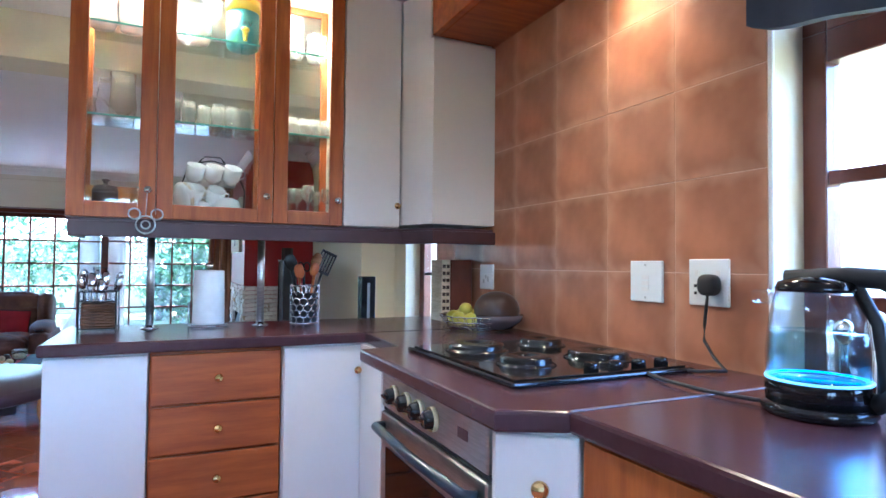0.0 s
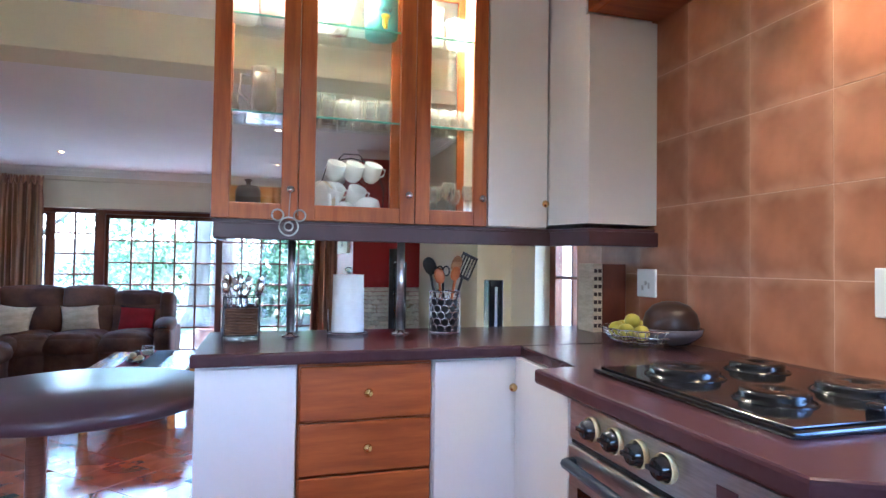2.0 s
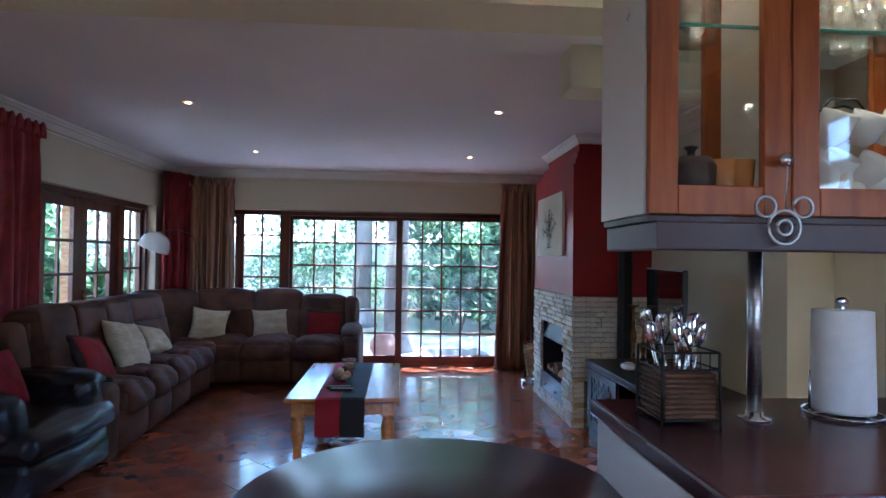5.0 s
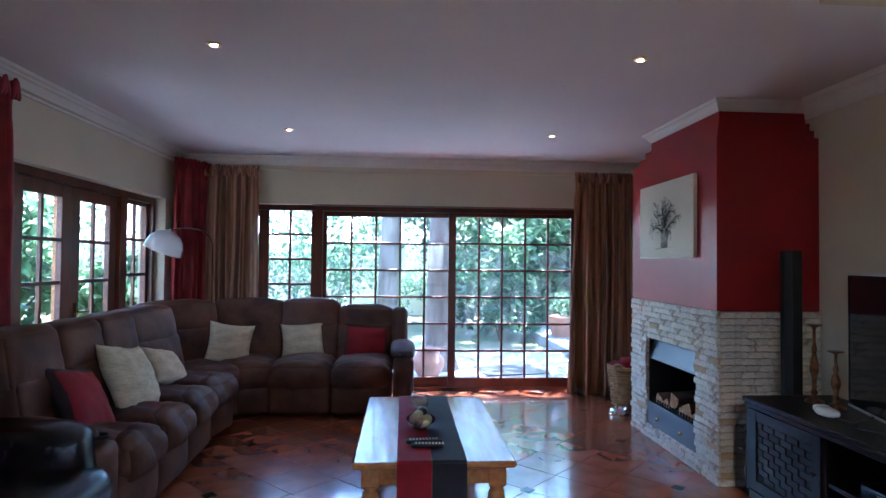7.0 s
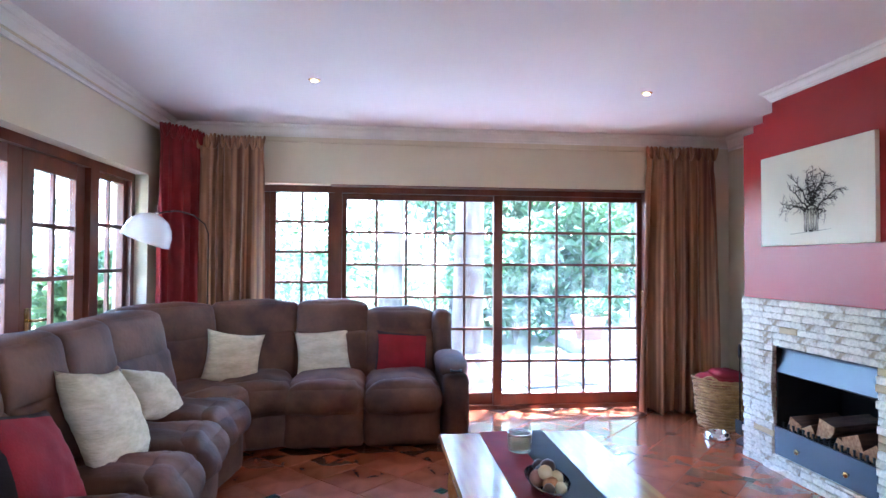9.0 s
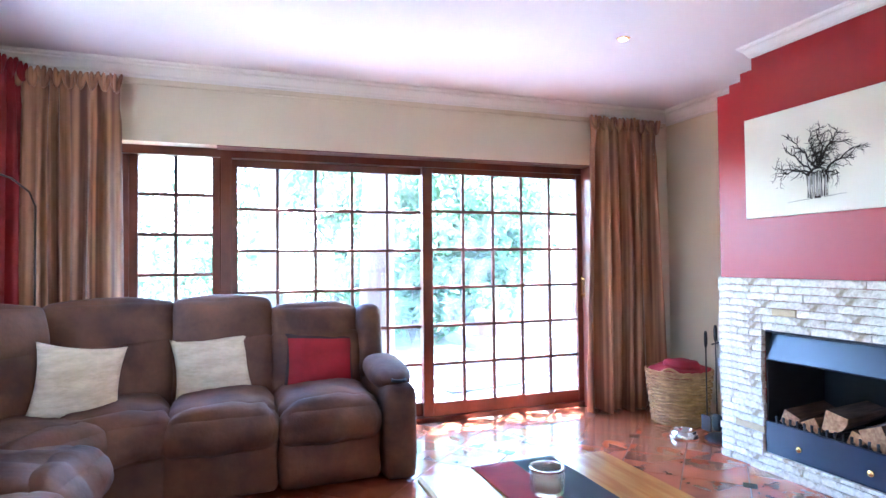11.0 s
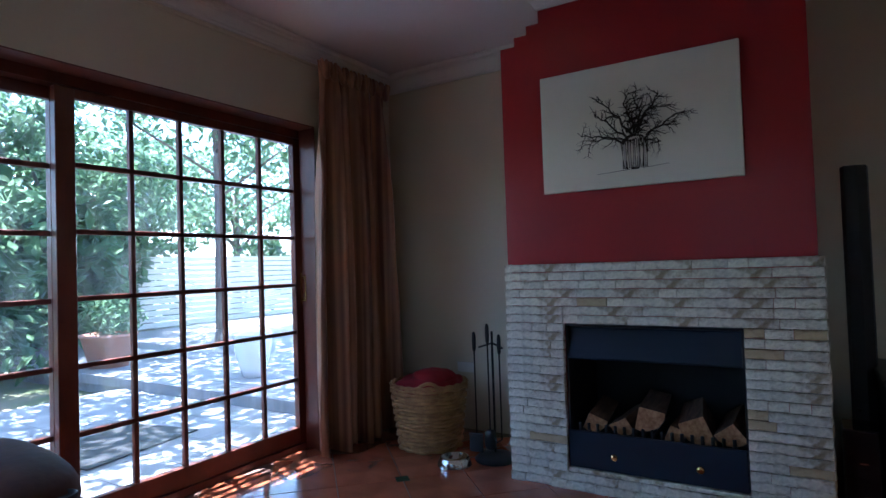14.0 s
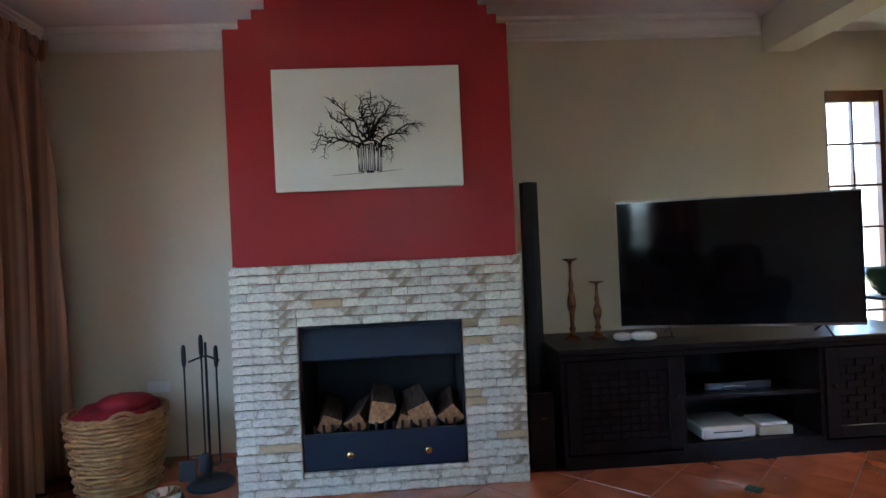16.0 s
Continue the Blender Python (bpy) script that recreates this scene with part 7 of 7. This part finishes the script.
    for x, s in ((0.6, 0.06), (0.51, 0.045)):
        q = thing("teapot", (x, 3.2, 1.58), "white porcelain sugar pot on the cabinet floor", "pot")
        part("pot", mk(lathe, [(0, 0), (s * 0.7, 0), (s, s * 0.6), (s * 0.85, s * 1.2), (s * 0.5, s * 1.35), (0, s * 1.4)], (x, 3.17, 1.58), 20), "porcelain", q)
    for k in range(3):
        q = thing("saucer", (0.44 - 0.006 * k, 3.2, 1.58), "pale saucer leaning in the rack", "saucer", "saucers in the rack")
        b = mk(lathe, [(0, 0), (0.05, 0.003), (0.068, 0.012), (0.066, 0.014), (0, 0.006)], (0, 0, 0), 22)
        bmesh.ops.transform(b, matrix=pose(0.425 + 0.014 * k, 3.18, 1.65, 0, 80, 25), verts=b.verts)
        part("plate", b, "cream" if k == 1 else "porcelain", q)
    q = thing("fondue_pot", (0.17, 3.2, 1.58), "dark lidded pot on the cabinet floor between amber cups", "pot")
    part("pot", mk(lathe, [(0, 0), (0.046, 0), (0.05, 0.085), (0.046, 0.09), (0.04, 0.102), (0.008, 0.108), (0.008, 0.118), (0.016, 0.126), (0, 0.132)], (0.17, 3.17, 1.58), 20), "clay", q)
    for x in (0.11, 0.235, 0.275):
        q = thing("amber_cup", (x, 3.18, 1.58), "amber glazed cup on the cabinet floor", "cup", "amber cups")
        part("cup", mk(lathe, [(0, 0), (0.024, 0), (0.032, 0.1), (0.028, 0.1), (0.02, 0.008), (0, 0.006)], (x, 3.17, 1.58), 18), "copper", q)
    # flat key ring hanging from the knob
    q = thing("key_ring", (0.312, 3.09, 1.66), "silver wire ring ornament of three loops hanging from the cabinet knob", "ornament")
    b = bmesh.new()
    for cx, cz, r in ((0.312, 1.535, 0.033), (0.274, 1.575, 0.02), (0.35, 1.575, 0.02), (0.312, 1.535, 0.015)):
        tube(b, [(cx + r * math.cos(a * math.pi / 10), 3.078, cz + r * math.sin(a * math.pi / 10)) for a in range(21)], 0.0035, 6, False)
    tube(b, [(0.316, 3.074, 1.66), (0.312, 3.076, 1.57)], 0.0015, 5)
    part("wire_loop", b, "steel", q)


glassware()


M["dark_wicker"] = mat("dark_wicker", (0.16, 0.075, 0.035), 0.6, second=(0.09, 0.04, 0.02), scale=18, bump=0.3, bscale=60)


def counter_things():
    # cutlery basket
    x, y = 0.157, 3.2
    t = thing("cutlery_basket", (x, y, CT), "square brown wicker cutlery basket in a black wire frame", "basket")
    b = bmesh.new()
    for j in range(9):
        z = CT + 0.018 + j * 0.0105
        s = 0.052
        o = 0.0015 * (j % 2)
        tube(b, [(x - s - o, y - s - o, z), (x + s + o, y - s - o, z), (x + s + o, y + s + o, z), (x - s - o, y + s + o, z), (x - s - o, y - s - o, z)], 0.0056, 5, False)
    part("weave", b, "dark_wicker", t)
    part("lining", boxes((x - 0.047, y - 0.047, CT + 0.014, x + 0.047, y + 0.047, CT + 0.105)), "dark_wicker", t)
    b = bmesh.new()
    for z in (CT + 0.012, CT + 0.115, CT + 0.15):
        s = 0.06
        tube(b, [(x - s, y - s, z), (x + s, y - s, z), (x + s, y + s, z), (x - s, y + s, z), (x - s, y - s, z)], 0.0025, 5, False)
    for sx in (-1, 1):
        for sy in (-1, 1):
            tube(b, [(x + sx * 0.062, y + sy * 0.062, CT), (x + sx * 0.06, y + sy * 0.06, CT + 0.15)], 0.003, 5)
    for k in range(7):
        tube(b, [(x - 0.06 + 0.02 * k, y - 0.06, CT + 0.115), (x - 0.06 + 0.02 * k, y - 0.06, CT + 0.15)], 0.0015, 4)
    tube(b, [(x, y - 0.06, CT + 0.15), (x - 0.02, y - 0.02, CT + 0.24), (x + 0.02, y + 0.02, CT + 0.24), (x, y + 0.06, CT + 0.15)], 0.0025, 5)
    part("wire_frame", b, "matt", t)
    rnd = random.Random(2)
    for k in range(12):
        q = thing("cutlery", (x, y, CT + 0.1), "steel fork or spoon standing in the cutlery basket", "cutlery", "cutlery in the basket")
        a = rnd.uniform(-0.045, 0.045), rnd.uniform(-0.04, 0.04)
        e = (x + a[0] * 1.4, y + a[1] * 1.4, CT + 0.17 + rnd.uniform(0, 0.05))
        b = bmesh.new()
        tube(b, [(x + a[0] * 0.6, y + a[1] * 0.6, CT + 0.03), e], 0.003, 5)
        blob(b, e, (0.03, 0.012, 0.055), 2.2, m=pose(0, 0, 0, a[1] * 300, a[0] * 300, 0), seg=10, rings=8)
        part("piece", b, "chrome", q)
    # paper towel
    x, y = 0.547, 3.22
    t = thing("paper_towel", (x, y, CT), "tall white paper towel roll on a wire stand on the worktop", "paper towel")
    part("roll", mk(lathe, [(0.02, 0.012), (0.062, 0.012), (0.063, 0.02), (0.061, 0.12), (0.059, 0.232), (0.02, 0.234), (0.02, 0.012)], (x, y, CT), 36), "paper", t)
    b = bmesh.new()
    tube(b, [(x + 0.078 * math.cos(a * math.pi / 12), y + 0.078 * math.sin(a * math.pi / 12), CT + 0.006) for a in range(25)], 0.003, 6, False)
    tube(b, [(x, y, CT + 0.006), (x, y, CT + 0.25)], 0.004, 6)
    tube(b, [(x - 0.076, y, CT + 0.006), (x - 0.076, y, CT + 0.1)], 0.003, 6)
    tube(b, [(x - 0.078, y, CT + 0.006), (x + 0.078, y, CT + 0.006)], 0.003, 6)
    blob(b, (x, y, CT + 0.252), (0.03, 0.015, 0.02), 2.4)
    part("stand", b, "chrome", t)
    # utensil holder
    x, y = 0.945, 3.23
    t = thing("utensil_holder", (x, y, CT), "chrome utensil holder made of wire rings on the worktop", "utensil holder")
    R = 0.062
    for j in range(6):
        for k in range(12):
            a0 = 2 * math.pi * (k + 0.5 * (j % 2)) / 12
            zc = CT + 0.018 + 0.0265 * j
            rr = 0.0155
            b = bmesh.new()
            tube(b, [(x + R * math.cos(a0 + rr / R * math.cos(s * math.pi / 5)), y + R * math.sin(a0 + rr / R * math.cos(s * math.pi / 5)), zc + rr * math.sin(s * math.pi / 5)) for s in range(11)], 0.0022, 4, False)
            part("ring", b, "chrome", t)
    for z in (0.003, 0.168):
        b = bmesh.new()
        tube(b, [(x + R * math.cos(a * math.pi / 12), y + R * math.sin(a * math.pi / 12), CT + z) for a in range(25)], 0.003, 6, False)
        part("rim", b, "chrome", t)
    part("liner", mk(lathe, [(0, 0), (0.055, 0), (0.055, 0.13), (0.053, 0.13), (0.053, 0.004), (0, 0.004)], (x, y, CT + 0.004), 24), "matt", t)
    for (dx, dy, L, mt, head, hw, hh, lab) in ((-0.06, 0.02, 0.27, "matt", "ladle", 0.055, 0.075, "black ladle"), (-0.03, -0.02, 0.23, "orange_wood", "spoon", 0.045, 0.065, "wooden spoon"), (0.0, 0.03, 0.25, "matt", "scissors", 0.035, 0.05, "black scissors"),
                                               (0.05, 0.0, 0.28, "log", "spoon", 0.045, 0.07, "pale wooden spoon"), (0.035, -0.03, 0.24, "orange_wood", "spoon", 0.04, 0.06, "wooden spoon")):
        q = thing("kitchen_utensil", (x, y, CT + 0.05), lab + " standing in the wire holder", "utensil", "utensils in the holder")
        e = Vector((x + dx, y + dy, CT + L))
        b = bmesh.new()
        tube(b, [(x + dx * 0.2, y + dy * 0.2, CT + 0.02), e - Vector((0, 0, 0.02))], 0.006, 7)
        part("handle", b, mt, q)
        b = bmesh.new()
        if head == "scissors":
            for s in (-1, 1):
                tube(b, [(e.x + s * 0.014 + 0.014 * math.cos(a * math.pi / 6), e.y, e.z + 0.02 * math.sin(a * math.pi / 6)) for a in range(13)], 0.0035, 5, False)
        else:
            blob(b, e, (hw, 0.016, hh), 2.3, m=pose(0, 0, 0, 0, dx * 400, 0), seg=16, rings=10)
        part("head", b, mt, q)
    q = thing("kitchen_utensil", (x, y, CT + 0.05), "black slotted spatula standing in the wire holder", "utensil", "utensils in the holder")
    e = (x + 0.09, y, CT + 0.27)
    b = bmesh.new()
    tube(b, [(x + 0.015, y, CT + 0.02), (x + 0.075, y, CT + 0.225)], 0.006, 7)
    part("handle", b, "matt", q)
    b = bmesh.new()
    for k in range(6):
        box(b, -0.036 + k * 0.0132, -0.002, -0.045, -0.0295 + k * 0.0132, 0.002, 0.045)
    for z in (-0.052, 0.04):
        box(b, -0.036, -0.0021, z, 0.0365, 0.0021, z + 0.012)
    bmesh.ops.transform(b, matrix=pose(*e, 0, 24, 0), verts=b.verts)
    part("blade", b, "matt", q)
    # fruit basket, dark bowl, wooden calendar block
    x, y = 1.56, 2.74
    t = thing("wire_fruit_basket", (x, y, CT), "silver wire fruit basket on the worktop corner", "fruit basket")
    b = bmesh.new()
    for R, z in ((0.09, 0.004), (0.125, 0.016), (0.15, 0.036), (0.16, 0.058)):
        tube(b, [(x + R * math.cos(a * math.pi / 16), y + R * math.sin(a * math.pi / 16), CT + z + 0.003 * (a % 2)) for a in range(33)], 0.0028, 5, False)
    for a in range(30):
        for d_ in (-0.09, 0.09):
            a0, a1 = a * math.pi / 15, a * math.pi / 15 + d_
            tube(b, [(x + 0.09 * math.cos(a0), y + 0.09 * math.sin(a0), CT + 0.004), (x + 0.128 * math.cos((a0 + a1) / 2), y + 0.128 * math.sin((a0 + a1) / 2), CT + 0.02), (x + 0.161 * math.cos(a1), y + 0.161 * math.sin(a1), CT + 0.06)], 0.0018, 4)
    part("wire", b, "chrome", t)
    for dx, dy, s, mt in ((-0.1, -0.02, 0.06, "fruit"), (-0.09, 0.05, 0.062, "fruit"), (-0.03, 0.1, 0.058, "yellowfruit"), (-0.045, 0.03, 0.06, "yellowfruit"), (-0.08, -0.08, 0.056, "yellowfruit"), (0.035, 0.09, 0.056, "yellowfruit"), (-0.06, 0.0, 0.055, "yellowfruit")):
        q = thing("fruit", (x + dx, y + dy, CT + 0.01), "green-yellow fruit in the wire basket", "fruit", "fruit in the basket")
        b = bmesh.new()
        blob(b, (x + dx, y + dy, CT + 0.05 + (0.035 if (dx, dy) == (-0.06, 0.0) else 0)), (s, s, s * 0.95), 2, wrinkle=0.05, wscale=30, seg=16, rings=10)
        part("flesh", b, mt, q)
    t = thing("covered_bowl", (1.6, 2.66, CT), "dark brown round ceramic casserole with a domed lid", "casserole")
    part("bowl", mk(lathe, [(0, 0), (0.06, 0), (0.1, 0.03), (0.108, 0.055), (0.1, 0.055), (0, 0.05)], (1.6, 2.66, CT + 0.012), 32), "ware_grey", t, "grey lower bowl")
    part("lid", mk(lathe, [(0.092, 0.056), (0.094, 0.075), (0.085, 0.105), (0.062, 0.132), (0.03, 0.146), (0, 0.149)], (1.6, 2.66, CT + 0.012), 32), "clay", t)
    t = thing("wooden_box", (1.6, 3.08, CT), "upright reddish wooden box with a mosaic edge behind the fruit basket", "box")
    part("box", boxes((1.605, 3.1, CT, 1.72, 3.22, CT + 0.29), r=0.003), "mahogany", t)
    part("mosaic_edge", boxes((1.558, 3.1, CT, 1.604, 3.22, CT + 0.29), r=0.002), "cream", t)
    b = bmesh.new()
    for k in range(8):
        for i in range(2):
            box(b, 1.563 + 0.02 * i, 3.098, CT + 0.02 + 0.033 * k, 1.578 + 0.02 * i, 3.0999, CT + 0.036 + 0.033 * k)
    part("mosaic_dots", b, "clay", t)


M["ware_grey"] = mat("grey_glaze", (0.12, 0.1, 0.11), 0.25, scale=9)
M["yellowfruit"] = mat("yellow_fruit", (0.48, 0.35, 0.03), 0.45, second=(0.45, 0.42, 0.05), scale=9)
counter_things()


def dining():
    t = thing("dining_speaker", (1.5, 4.08, 0.0), "tall narrow black tower loudspeaker by the dining window", "speaker")
    part("column", boxes((1.46, 4.05, 0.02, 1.55, 4.13, 1.32), r=0.004), "black", t)
    part("strip", boxes((1.497, 4.047, 1.02, 1.513, 4.0495, 1.28)), "steel", t)
    part("foot", boxes((1.42, 4.0, 0, 1.59, 4.18, 0.02), r=0.003), "matt", t)


# ---- wall tiles ----
def wall_tiles():
    host = bpy.data.objects["wall_east"]
    fixed("tile_bed", boxes((XE - 0.0115, 1.582, CT - 0.02, XE - 0.0005, 3.545, CEIL - 0.003)), "wgrout", "pale grout behind the orange wall tiles", "grout")
    fixed("tile_edge", boxes((XE - 0.013, 1.568, CT + 0.001, XE - 0.0005, 1.5815, CEIL - 0.003), r=0.003), "cornice", "white tile edge trim at the window", "trim")
    w, h = 0.29, 0.2655
    b = bmesh.new()
    box(b, -0.004, 0.0008, 0.0009, 0.0, w - 0.0008, h - 0.0009, r=0.0012)
    me = finish("tile", b, "wtile")
    for j in range(6):
        for i in range(7):
            y, z = 1.582 + w * i, 1.1135 + h * j
            if y + w > 3.6 or z + h > CEIL + 0.3:
                continue
            ob = new("tile", me)
            ob.location = (XE - 0.009, y, z)
            ob.parent = host



def side_table():
    t = thing("side_table", (1.93, 4.32, 0), "small dark wooden side table by the tall window", "side table")
    part("tabletop", boxes((1.8, 4.14, 0.72, 2.09, 4.42, 0.745), r=0.004), "darkwood", t)
    for x in (1.82, 2.05):
        for y in (4.16, 4.38):
            part("leg", boxes((x, y, 0, x + 0.025, y + 0.025, 0.72)), "darkwood", t)
    g = thing("green_bowl", (1.93, 4.3, 0.745), "dark green glazed bowl on the side table by the window", "bowl")
    part("bowl", mk(lathe, [(0, 0), (0.05, 0), (0.1, 0.05), (0.14, 0.13), (0.15, 0.19), (0.142, 0.19), (0.13, 0.13), (0.09, 0.055), (0, 0.012)], (1.93, 4.3, 0.746), 28), "inset", g)


side_table()
dining()
wall_tiles()
stones()

# ---- floor tiles ----
def floor_tiles():
    s = 0.3536 / 2 - 0.0019
    floor = bpy.data.objects["floor"]

    def tile(bm, x, y):
        q = math.sqrt(2)
        lo = [bm.verts.new((x + dx * s * q, y + dy * s * q, -0.004)) for dx, dy in ((1, 0), (0, 1), (-1, 0), (0, -1))]
        hi = [bm.verts.new((x + dx * (s - 0.002) * q, y + dy * (s - 0.002) * q, 0.0)) for dx, dy in ((1, 0), (0, 1), (-1, 0), (0, -1))]
        bm.faces.new(hi)
        for i in range(4):
            bm.faces.new((lo[i], lo[(i + 1) % 4], hi[(i + 1) % 4], hi[i]))
    near, rest = [], []
    for k in range(-18, 6):
        for l in range(-40, 8):
            if (k + l) % 2 == 0:
                continue
            x, y = 0.81 + 0.25 * k, 7.98 + 0.25 * l
            if XW - 0.1 < x < 2.1 and YS0 - 0.1 < y < YN + 0.12:
                (near if y > 4.4 and x > -3.2 else rest).append((x, y))
    near.sort(key=lambda p: abs(p[0] + 0.7) * 0.8 + abs(p[1] - 7.6))
    rest += near[300:]
    near = near[:300]
    bm = bmesh.new()
    tile(bm, 0, 0)
    me = finish("tile", bm, "tile")
    for x, y in near:
        ob = new("tile", me)
        ob.location = (x, y, 0)
        ob.parent = floor
    bm = bmesh.new()
    for x, y in rest:
        tile(bm, x, y)
    ob = fixed("floor_tiles_far", bm, "tile", "glazed terracotta floor tiles laid diagonally", "floor", "stuff")
    bm = bmesh.new()
    box(bm, -0.036, -0.036, 0.0, 0.036, 0.036, 0.002)
    me = finish("green_tile", bm, "inset")
    for k in range(-4, 2):
        for l in range(-8, 2):
            x, y = 0.81 + k, 7.98 + l
            if XW < x < 1.7 and y < 9.5 and y > YS0:
                ob = new("inset_tile", me)
                ob.location, ob.rotation_euler = (x, y, 0.0), (0, 0, radians(45))
                ob.parent = floor
                tagged(ob, "small dark green inset tile")


floor_tiles()
